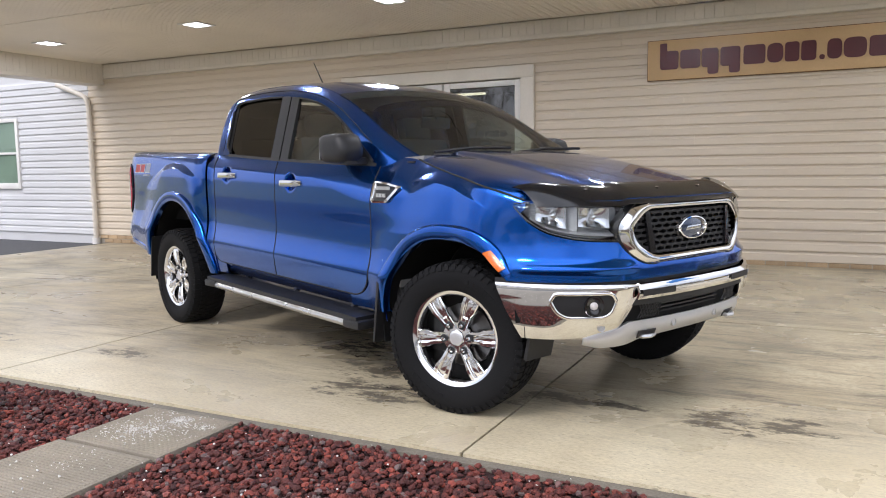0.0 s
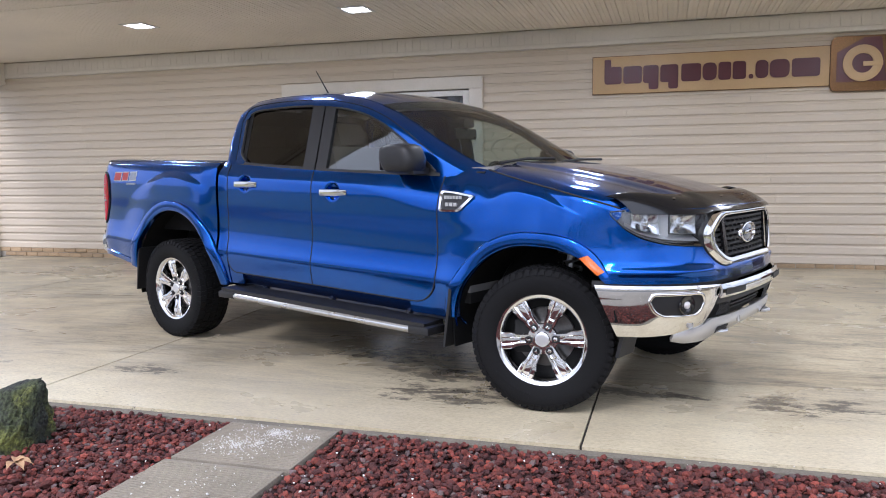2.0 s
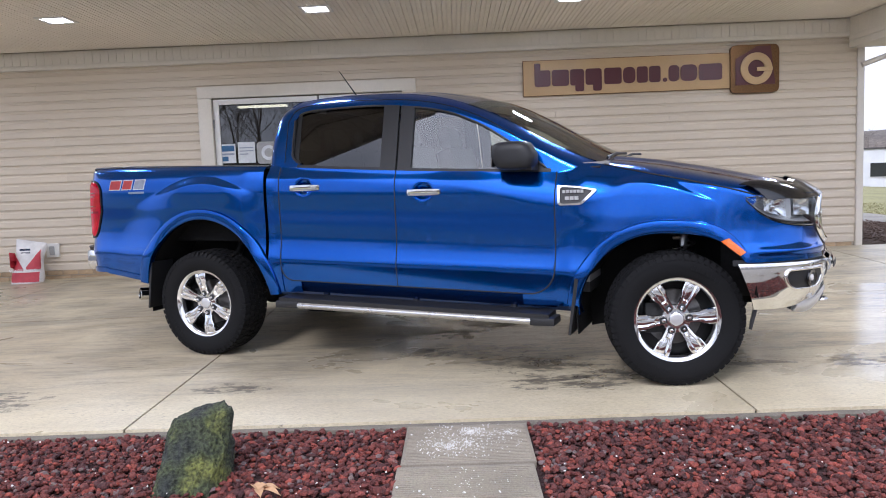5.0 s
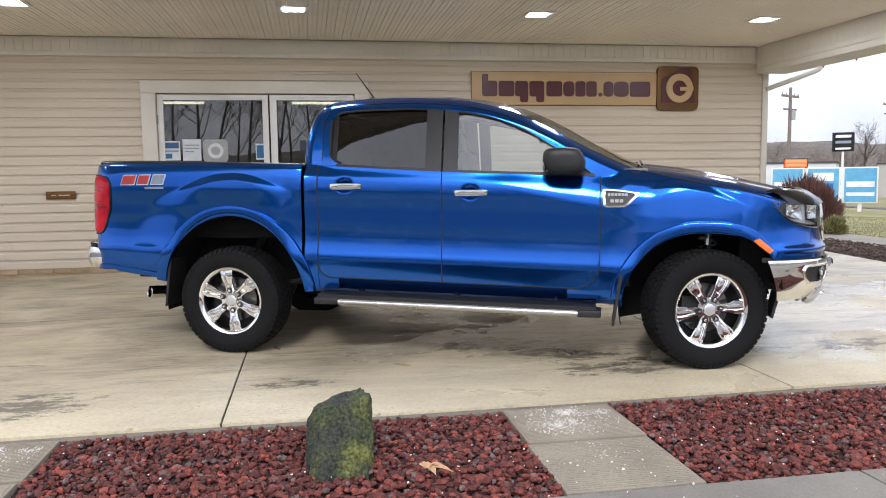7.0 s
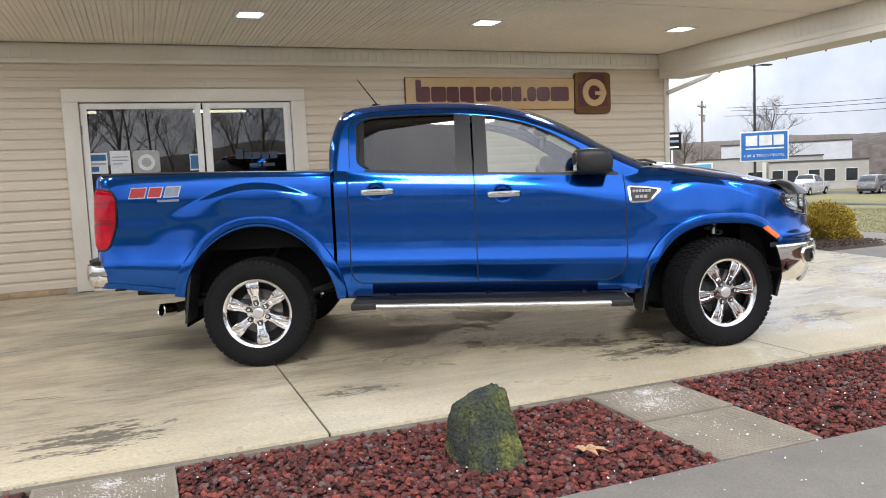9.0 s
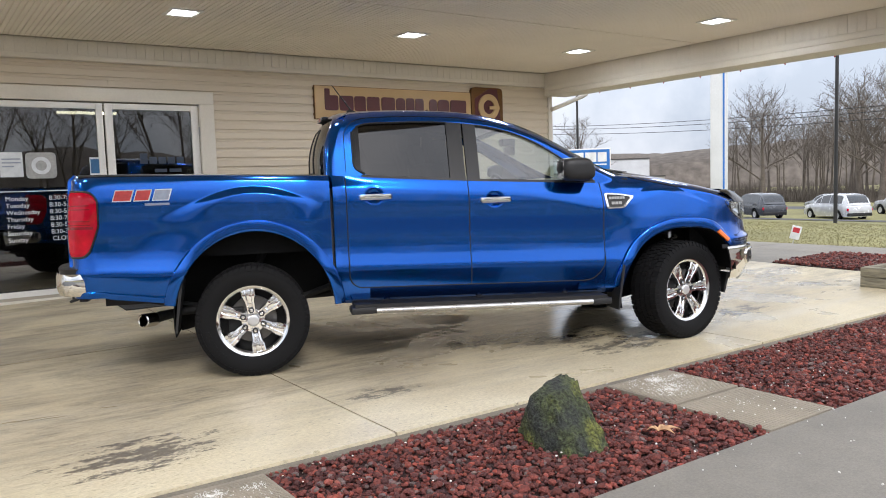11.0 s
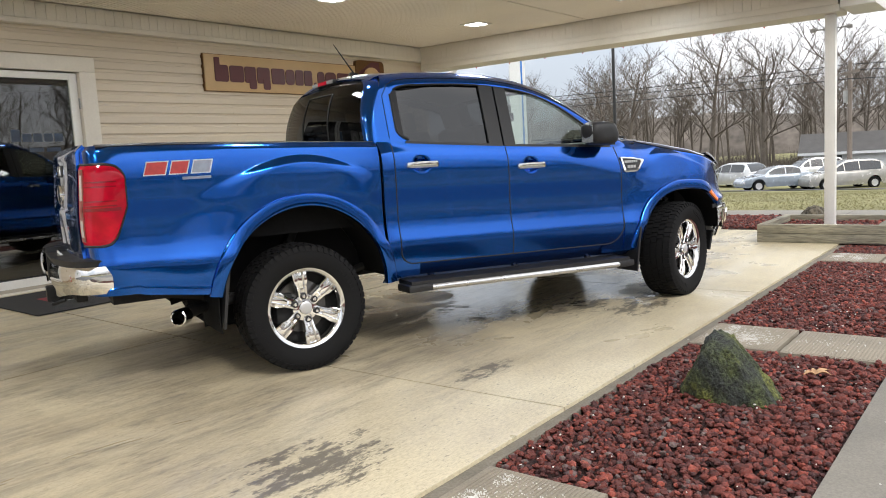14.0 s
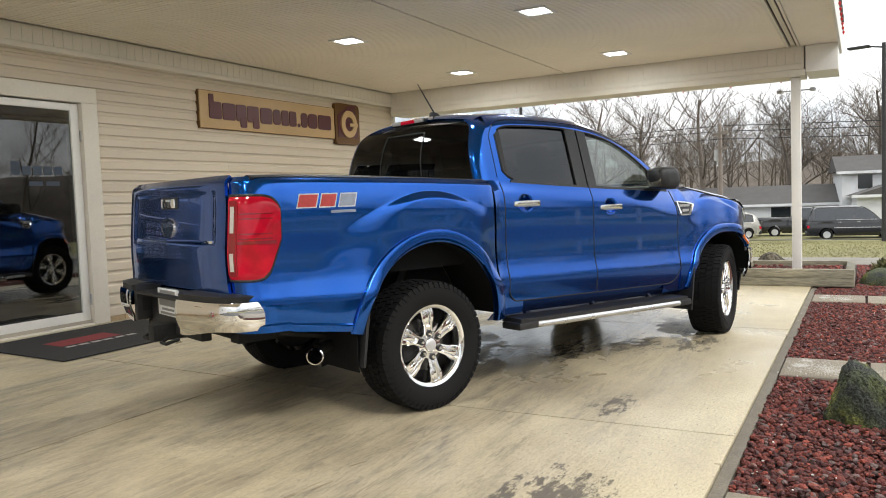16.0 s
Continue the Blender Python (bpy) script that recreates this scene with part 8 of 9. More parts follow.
def loose_stones(parent, x0, x1, y0, y1, z, count, size, seed):
    """The stones nearest the walkway, each by itself, on twelve shared shapes."""
    rng = np.random.default_rng(seed)
    shapes = []
    for _ in range(12):
        v = ICO_V * (1 + 0.35 * (rng.random((12, 1)) - 0.5)) * (size * np.array([1.0, 0.85, 0.62]))
        shapes.append(mesh_from("stone", v.tolist(), ICO_F.tolist(), LAVA_PIECE))
    for i in range(count):
        k = 0.6 + 0.7 * rng.random()
        part("stone", shapes[i % 12], parent, m=pose(x0 + (x1 - x0) * rng.random(), y0 + (y1 - y0) * rng.random(), z + 0.012 * rng.random(), 40 * rng.random() - 20, 40 * rng.random() - 20, 360 * rng.random()) @ Matrix.Scale(k, 4))


def scatter(name, areas, density, size, mat, label, cat, rise=0.0, seed=1, flat_z=0.75):
    """Loose stones over rectangles (x0, x1, y0, y1, z)."""
    rng = np.random.default_rng(seed)
    V, F = [], []
    base = 0
    for x0, x1, y0, y1, z in areas:
        n = int((x1 - x0) * (y1 - y0) * density)
        for _ in range(n):
            s = size * (0.55 + 0.75 * rng.random() ** 1.6)
            q = rng.normal(size=(3, 3))
            q, _r = np.linalg.qr(q)
            v = ICO_V * (1 + 0.35 * (rng.random((12, 1)) - 0.5)) * (s * np.array([1.0, 0.85, 0.65]))
            v = v @ q
            v[:, 2] *= flat_z
            v += (x0 + (x1 - x0) * rng.random(), y0 + (y1 - y0) * rng.random(), z + rise * rng.random())
            V.append(v)
            F.append(ICO_F + base)
            base += 12
    V, F = np.concatenate(V), np.concatenate(F)
    me = bpy.data.meshes.new(name)
    me.from_pydata(V.tolist(), [], F.tolist())
    me.materials.append(mat)
    ob = new(name, me)
    return tagged(ob, label, cat, kind="stuff")


scatter("lava_stones", [(-5.22, -3.08, 1.67, 2.750, -0.03), (-2.48, 0.49, 1.67, 2.750, -0.03), (1.09, 1.76, 1.67, 2.750, -0.03), (1.76, 4.8, 1.67, 2.34, -0.03)], 2500, 0.0185, LAVA, "rough dark red lava stones filling the bed", "lava stones", 0.022, 4)
scatter("lava_stones", [(-8.0, -5.82, 1.67, 2.750, -0.03), (3.10, 4.80, 3.72, 5.56, 0.01)], 900, 0.026, LAVA, "rough dark red lava stones filling the bed", "lava stones", 0.03, 5)
scatter("pale_chips", [(-5.2, 0.4, 1.0, 2.80, 0.006)], 22, 0.006, PALE_CHIP, "scattered pale salt grains and chips", "salt grains", 0.004, 6)
scatter("salt_crust", [(-2.98, -2.60, 2.45, 2.74, 0.0), (-3.0, -2.7, 2.3, 2.5, 0.0)], 900, 0.0045, PALE_CHIP, "white salt grains on a paver", "salt grains", 0.001, 8)

# planter box with the post
planter = tagged(empty("planter_box"), "weathered timber planter box filled with red stone", "planter")
PX0, PX1, PY0, PY1 = 1.78, 3.05, 2.36, 3.69
for k in range(2):
    z0 = 0.105 * k
    part("timber", box("timber", TIMBER, PX0, PX0 + 0.09, PY0, PY1, z0 + 0.002, z0 + 0.103, 0.006), planter)
    part("timber", box("timber", TIMBER, PX1 - 0.09, PX1, PY0, PY1, z0 + 0.002, z0 + 0.103, 0.006), planter)
    part("timber", box("timber", TIMBER, PX0 + 0.092, PX1 - 0.092, PY0, PY0 + 0.09, z0 + 0.002, z0 + 0.103, 0.006), planter)
    part("timber", box("timber", TIMBER, PX0 + 0.092, PX1 - 0.092, PY1 - 0.09, PY1, z0 + 0.002, z0 + 0.103, 0.006), planter)
part("fill", box("fill", SOIL, PX0 + 0.09, PX1 - 0.09, PY0 + 0.09, PY1 - 0.09, 0.0, 0.13), planter)
scatter("planter_stones", [(PX0 + 0.11, PX1 - 0.11, PY0 + 0.11, PY1 - 0.11, 0.13)], 800, 0.024, LAVA, "red lava stones in the planter", "lava stones", 0.02, 9)
post = tagged(empty("canopy_post"), "white square canopy post standing in the planter", "post")
part("shaft", box("shaft", WHITE, 2.24, 2.35, 2.95, 3.06, 0.0, 2.555, 0.006), post)
part("post_foot", box("post_foot", WHITE, 2.232, 2.358, 2.942, 3.068, 0.13, 0.16, 0.004), post)
for y in (2.82, 3.20):
    fl = tagged(empty("floodlight"), "small grey floodlight on the canopy post", "floodlight", "post floodlights")
    part("head", box("head", GREY_PLASTIC, 2.30, 2.37, y - 0.03, y + 0.03, 2.385, 2.43, 0.01), fl)
    part("arm", box("arm", GREY_PLASTIC, 2.325, 2.340, min(y, 3.005) + 0.03, max(y, 3.005) - 0.03, 2.400, 2.414), fl)

# bulbs along the eave
BULB_RED = material("bulb_red", (0.45, 0.02, 0.02), 0.15, bump=0)
bulbs = tagged(empty("light_string"), "string of small unlit red bulbs along the eave", "light string")
bm = bmesh.new()
tube(bm, [(2.91, 2.49, 3.18), (-2.0, 2.49, 3.18)], 0.006, 5)
tube(bm, [(2.62, 2.9, 2.60), (2.62, 8.8, 2.60)], 0.005, 5)
part("wire", finish("wire", bm, BLACK), bulbs)
bulb_me = lathe("bulb", BULB_RED, [(0.0001, -0.05), (0.012, -0.03), (0.016, -0.012), (0.010, 0.0), (0.0001, 0.0)], 10, "z")
for i in range(14):
    part("bulb", bulb_me, bulbs, m=pose(2.9 - 0.3 * i, 2.485, 3.175))
for i in range(9):
    part("bulb", bulb_me, bulbs, m=pose(2.62, 3.2 + 0.62 * i, 2.595))

LAVA_PIECE = material("lava_piece", (0.125, 0.030, 0.022), 0.9, scale=120, vary=0.35, big=30, big_vary=0.3, bump=0.8, spread=0.55)
loose_stones(bpy.data.objects["stone_bed"], -5.20, -3.10, 1.69, 2.02, -0.008, 150, 0.022, 31)
loose_stones(bpy.data.objects["stone_bed"], -2.46, 0.47, 1.69, 1.98, -0.008, 150, 0.022, 32)
scatter("mulch_chips", [(3.10, 4.80, 7.05, 13.9, 0.03)], 420, 0.024, MULCH, "shredded brown mulch chips", "mulch", 0.025, 15, 0.5)

# ---- distance: shrubs, trees, lot, signs, poles ----
BARK = material("grey_bark", (0.118, 0.098, 0.080), 0.95, scale=12, vary=0.25, big=1.5, big_vary=0.25, bump=0.5, spread=0.15)
POLE_WOOD = material("pole_wood", (0.20, 0.165, 0.14), 0.9, scale=20, vary=0.2, bump=0.3)
BRONZE = material("dark_bronze_pole", (0.03, 0.03, 0.032), 0.5, 0.3, scale=30, vary=0.1, bump=0.05)
ROOF_GREY = material("grey_shingle", (0.075, 0.070, 0.066), 0.9, scale=30, vary=0.2, big=1.5, big_vary=0.15, bump=0.4)
HOUSE_WHITE = material("house_white", (0.62, 0.63, 0.64), 0.7, scale=20, vary=0.05, big=1, big_vary=0.08, bump=0.1)
HOUSE_TAN = material("house_grey_tan", (0.42, 0.40, 0.37), 0.8, scale=20, vary=0.06, big=0.6, big_vary=0.1, bump=0.1)
SIGN_BLUE = material("sign_blue", (0.02, 0.16, 0.52), 0.4, bump=0)
SIGN_CYAN = material("sign_cyan", (0.12, 0.38, 0.60), 0.4, bump=0)
HILL = material("winter_hill", (0.100, 0.083, 0.068), 1.0, scale=0.6, vary=0.35, big=0.05, big_vary=0.2, bump=0)
FAR_GLASS = material("car_glass", (0.02, 0.024, 0.028), 0.08, bump=0, coat=0.5)
LED_SIGN = glow_material("led_sign", (0.9, 0.10, 0.02), 0.8)


class Tree:
    """Bare winter tree as tubes: gathers rings of a few sides."""

    def __init__(self, seed):
        self.rng = random.Random(seed)
        self.trunk, self.crown = ([], []), ([], [])

    def limb(self, target, p, d, length, r0, r1, sides, segs, wander):
        V, F = target
        rng = self.rng
        pts = [Vector(p)]
        d = d.normalized()
        dirs = [d.copy()]
        for i in range(segs):
            d = (d + Vector((rng.uniform(-wander, wander), rng.uniform(-wander, wander), rng.uniform(-wander * 0.5, wander)))).normalized()
            pts.append(pts[-1] + d * (length / segs))
            dirs.append(d.copy())
        prev = None
        for i, (q, dd) in enumerate(zip(pts, dirs)):
            r = r0 + (r1 - r0) * i / segs
            side = dd.cross(Vector((0.31, 0.2, 0.93)))
            side = side.normalized() if side.length > 0.02 else Vector((1, 0, 0))
            up = side.cross(dd)
            ring = len(V)
            for k in range(sides):
                a = 2 * math.pi * k / sides
                V.append(tuple(q + side * (r * math.cos(a)) + up * (r * math.sin(a))))
            if prev is not None:
                for k in range(sides):
                    F.append((prev + k, prev + (k + 1) % sides, ring + (k + 1) % sides, ring + k))
            prev = ring
        return pts, dirs

    def grow(self, height, girth, spread, counts, first=0.28):
        rng = self.rng
        pts, dirs = self.limb(self.trunk, (0, 0, -0.3), Vector((rng.uniform(-0.06, 0.06), rng.uniform(-0.06, 0.06), 1)), height * 0.80, girth, girth * 0.22, 7, 9, 0.08)
        front = []
        for i in range(counts[0]):
            t = first + (1 - first) * (i + rng.random() * 0.8) / counts[0]
            front.append((pts, dirs, min(t, 1.0), height * 0.42 * (1.15 - 0.65 * t), girth * 0.34 * (1.15 - 0.7 * t)))
        for level, n in enumerate(counts[1:] + (0,)):
            nxt = []
            for pp, dd, t, ln, r in front:
                i = min(int(t * (len(pp) - 1)), len(pp) - 2)
                f = t * (len(pp) - 1) - i
                p = pp[i].lerp(pp[i + 1], min(f, 1.0))
                az = rng.uniform(0, 2 * math.pi)
                out = Vector((math.cos(az), math.sin(az), rng.uniform(0.05, 0.7)))
                d = dd[i] * (0.55 if level else 0.35) + out * (spread if level == 0 else 0.75)
                segs = 5 if level == 0 else (4 if level == 1 else 2)
                sides = 5 if level == 0 else (4 if level == 1 else 3)
                np_, nd = self.limb(self.crown, p, d, ln, r, max(r * 0.35, 0.006), sides, segs, 0.22)
                for k in range(n):
                    t2 = 0.2 + 0.8 * (k + rng.random()) / n
                    nxt.append((np_, nd, min(t2, 1.0), ln * rng.uniform(0.40, 0.62), max(r * 0.50, 0.012)))
            front = nxt
            if not n:
                break
        return self


def tree_data(seed, height, girth, spread, counts, first=0.28):
    t = Tree(seed).grow(height, girth, spread, counts, first)
    return mesh_from("trunk", *t.trunk, BARK, True, 80), mesh_from("crown", *t.crown, BARK), t


OAKS = [tree_data(11 + i, 13.5 + 1.5 * (i % 2), 0.34, 0.95, (11, 6, 5, 3), 0.22) for i in range(3)]


def oak(x, y, kind, size, turn, label="tall bare winter oak with spreading limbs", group="bare trees by the lot"):
    ob = tagged(empty("tree", pose(x, y, ground_z(x, y), 0, 0, turn) @ Matrix.Scale(size, 4)), label, "tree", group)
    part("trunk", OAKS[kind][0], ob)
    part("crown", OAKS[kind][1], ob)


for i, (x, y, k, s, turn) in enumerate(((66, 34, 0, 1.0, 0), (70, 22, 1, 0.95, 80), (64, 15, 2, 1.08, 200), (71, 8, 0, 0.95, 140), (68, 47, 2, 0.9, 300), (67, 1, 1, 0.95, 250), (76, 29, 1, 1.1, 30), (74, 40, 0, 0.95, 190), (68.1, 74.4, 1, 0.80, 70), (70.0, 92.7, 2, 0.72, 130))):
    oak(x, y, k, s, turn)

# the woods behind, one mass of thin trees
def woods(name, spots, seed, label, height=13.0):
    rng = random.Random(seed)
    kinds = []
    for k in range(4):
        t = Tree(100 + seed * 7 + k).grow(height, 0.17, 0.60, (10, 5, 4), 0.35)
        v = np.array(t.trunk[0] + t.crown[0])
        n0 = len(t.trunk[0])
        f = [tuple(q) for q in t.trunk[1]] + [tuple(j + n0 for j in q) for q in t.crown[1]]
        kinds.append((v, np.array(f)))
    V, F, base = [], [], 0
    for x, y in spots:
        v, f = kinds[rng.randrange(4)]
        a, s = rng.uniform(0, 6.28), rng.uniform(0.7, 1.12)
        c, q = math.cos(a), math.sin(a)
        w = v * s
        w = np.stack([w[:, 0] * c - w[:, 1] * q + x, w[:, 0] * q + w[:, 1] * c + y, w[:, 2] + ground_z(x, y)], 1)
        V.append(w)
        F.append(f + base)
        base += len(w)
    me = bpy.data.meshes.new(name)
    me.from_pydata(np.concatenate(V).tolist(), [], np.concatenate(F).tolist())
    me.materials.append(BARK)
    return tagged(new(name, me), label, "woods", kind="stuff")


rng = random.Random(21)
woods("woods_east", [(rng.uniform(76, 118), -38 + 104 * (i + rng.random()) / 190) for i in range(190)], 2, "bare brown winter woods beyond the car lot")
woods("woods_south", [(-65 + 130 * (i + rng.random()) / 90, rng.uniform(-66, -40)) for i in range(90)], 3, "bare winter woods across the road", 14.0)


def brush(name, x0, x1, y0, y1, n, seed, label):
    """Leafless scrub along the edge of the woods: many thin crossing twigs."""
    rng = random.Random(seed)
    V, F = [], []
    for _ in range(n):
        x, y = rng.uniform(x0, x1), rng.uniform(y0, y1)
        z = ground_z(x, y) - 0.05
        clump = 0.5 + 0.9 * max(noise.noise(Vector((x * 0.25, y * 0.25, seed))) + 0.35, 0)
        h, w, a = rng.uniform(0.6, 2.3) * clump, rng.uniform(0.012, 0.035), rng.uniform(0, 6.283)
        lx, ly = rng.uniform(-0.6, 0.6), rng.uniform(-0.6, 0.6)
        b = len(V)
        V += [(x - w * math.cos(a), y - w * math.sin(a), z), (x + w * math.cos(a), y + w * math.sin(a), z), (x + lx, y + ly, z + h)]
        F += [(b, b + 1, b + 2)]
    return tagged(new(name, mesh_from(name, V, F, BARK)), label, "scrub", kind="stuff")


brush("scrub_east", 69, 84, -38, 66, 60000, 6, "bare brown scrub along the edge of the woods")


def ridge(name, cx, cy, radius, a0, a1, height, seed, label, rough=0.25, n=160):
    verts, faces = [], []
    for i in range(n + 1):
        a = radians(a0 + (a1 - a0) * i / n)
        h = height * (1 + rough * noise.noise(Vector((i * 0.06, seed, 0))) + 0.10 * rough * noise.noise(Vector((i * 0.9, seed, 3))) + 0.3 * rough * noise.noise(Vector((i * 0.25, seed, 5))))
        h *= smooth01((n - i + 4) / (n * 0.16)) * smooth01((i + 4) / (n * 0.16))
        for k, (dr, z) in enumerate(((0, -3), (radius * 0.04, h * 0.55), (radius * 0.12, h), (radius * 0.4, h * 0.9))):
            r = radius + dr
            verts.append((cx - r * math.sin(a), cy + r * math.cos(a), z))
    for i in range(n):
        for k in range(3):
            faces.append((i * 4 + k, (i + 1) * 4 + k, (i + 1) * 4 + k + 1, i * 4 + k + 1))
    return tagged(new(name, mesh_from(name, verts, faces, HILL, True, 80)), label, "hillside", kind="structure")


ridge("backdrop_hill", -5, 3, 170, -128, -42, 7.5, 2.0, "brown wooded hillside beyond the lot", 0.35)
ridge("backdrop_far_hill", -5, 3, 420, -75, 12, 15.0, 5.0, "distant grey-brown wooded ridge", 0.22)
ridge("backdrop_south", -5, 3, 80, 105, 255, 5.5, 9.0, "brown undergrowth across the road", 0.5)


# shrubs
def shrub(name, x, y, z, rx, ry, h, n, colours, label, leaf=0.05, seed=1, upright=0.3, thin=0.16):
    """A clump of many small sprigs on thin stems with an uneven outline."""
    rng = random.Random(seed)
    mats = stone_material(name + "_leaf", *colours)
    V, F = [], []
    for _ in range(n):
        u, v = rng.uniform(0, 6.283), rng.random() ** 0.6
        th = math.acos(rng.random())
        lump = 0.82 + 0.25 * noise.noise(Vector((math.cos(u) * 2, math.sin(u) * 2, th * 2 + seed)))
        r = (0.55 + 0.45 * v) * lump
        p = Vector((rx * r * math.sin(th) * math.cos(u), ry * r * math.sin(th) * math.sin(u), h * r * math.cos(th)))
        d = (Vector((math.sin(th) * math.cos(u), math.sin(th) * math.sin(u), math.cos(th) + upright)) + Vector((rng.uniform(-0.7, 0.7), rng.uniform(-0.7, 0.7), rng.uniform(-0.4, 0.6)))).normalized()
        side = d.cross(Vector((rng.uniform(-1, 1), rng.uniform(-1, 1), rng.uniform(-1, 1)))).normalized()
        ln = leaf * rng.uniform(0.6, 1.5)
        b = len(V)
        V += [tuple(p - side * ln * thin), tuple(p + side * ln * thin), tuple(p + d * ln * 0.6 + side * ln * thin * 0.88), tuple(p + d * ln), tuple(p + d * ln * 0.6 - side * ln * thin * 0.88)]
        F += [(b, b + 1, b + 2, b + 3, b + 4)]
    ob = tagged(empty(name, pose(x, y, z)), label, "shrub")
    part("crown", mesh_from("crown", V, F, mats), ob)
    bm = bmesh.new()
    for _ in range(14):
        a = rng.uniform(0, 6.283)
        k = rng.uniform(0.2, 0.7)
        tube(bm, [(0.04 * math.cos(a), 0.04 * math.sin(a), -0.02), (rx * k * 0.5 * math.cos(a), ry * k * 0.5 * math.sin(a), h * 0.4), (rx * k * math.cos(a), ry * k * math.sin(a), h * 0.75)], [0.012, 0.008, 0.004], 5)
    part("stems", finish("stems", bm, BARK), ob)


shrub("golden_shrub", 4.72, 8.35, 0.0, 0.80, 0.75, 0.66, 46000, ((0.19, 0.15, 0.018), (0.72, 0.50, 0.055)), "low rounded golden green evergreen shrub in the mulch", 0.028, 3, -0.1, 0.24)
shrub("barberry_shrub", 5.97, 13.2, -0.05, 0.72, 0.7, 1.20, 16000, ((0.07, 0.032, 0.026), (0.25, 0.11, 0.08)), "bare reddish twiggy shrub", 0.18, 5, 1.4, 0.035)
shrub("small_shrub", 5.95, 12.3, -0.05, 0.28, 0.28, 0.42, 1500, ((0.10, 0.10, 0.03), (0.38, 0.34, 0.14)), "small pale green and yellow shrub", 0.06, 8)
shrub("bed_shrub", 3.05, 1.95, -0.03, 0.35, 0.3, 0.28, 2500, ((0.05, 0.06, 0.02), (0.26, 0.22, 0.09)), "low olive and tan plant in the stone bed", 0.05, 11)

# lawn tufts close by
def tufts(name, x0, x1, y0, y1, n, seed):
    rng = random.Random(seed)
    V, F = [], []
    for _ in range(n):
        x, y = x0 + (x1 - x0) * rng.random() ** 1.5, rng.uniform(y0, y1)
        z = ground_z(x, y)
        a, h, w = rng.uniform(0, 6.28), rng.uniform(0.010, 0.030), rng.uniform(0.006, 0.012)
        b = len(V)
        lx, ly = rng.uniform(-0.03, 0.03), rng.uniform(-0.03, 0.03)
        V += [(x - w * math.cos(a), y - w * math.sin(a), z), (x + w * math.cos(a), y + w * math.sin(a), z), (x + lx, y + ly, z + h)]
        F += [(b, b + 1, b + 2)]
    return tagged(new(name, mesh_from(name, V, F, stone_material("grass_blade", (0.172, 0.158, 0.062), (0.205, 0.186, 0.074)))), "short worn straw-coloured grass", "grass", kind="stuff")


tufts("grass", 6.2, 24.0, -4.0, 22.0, 60000, 4)


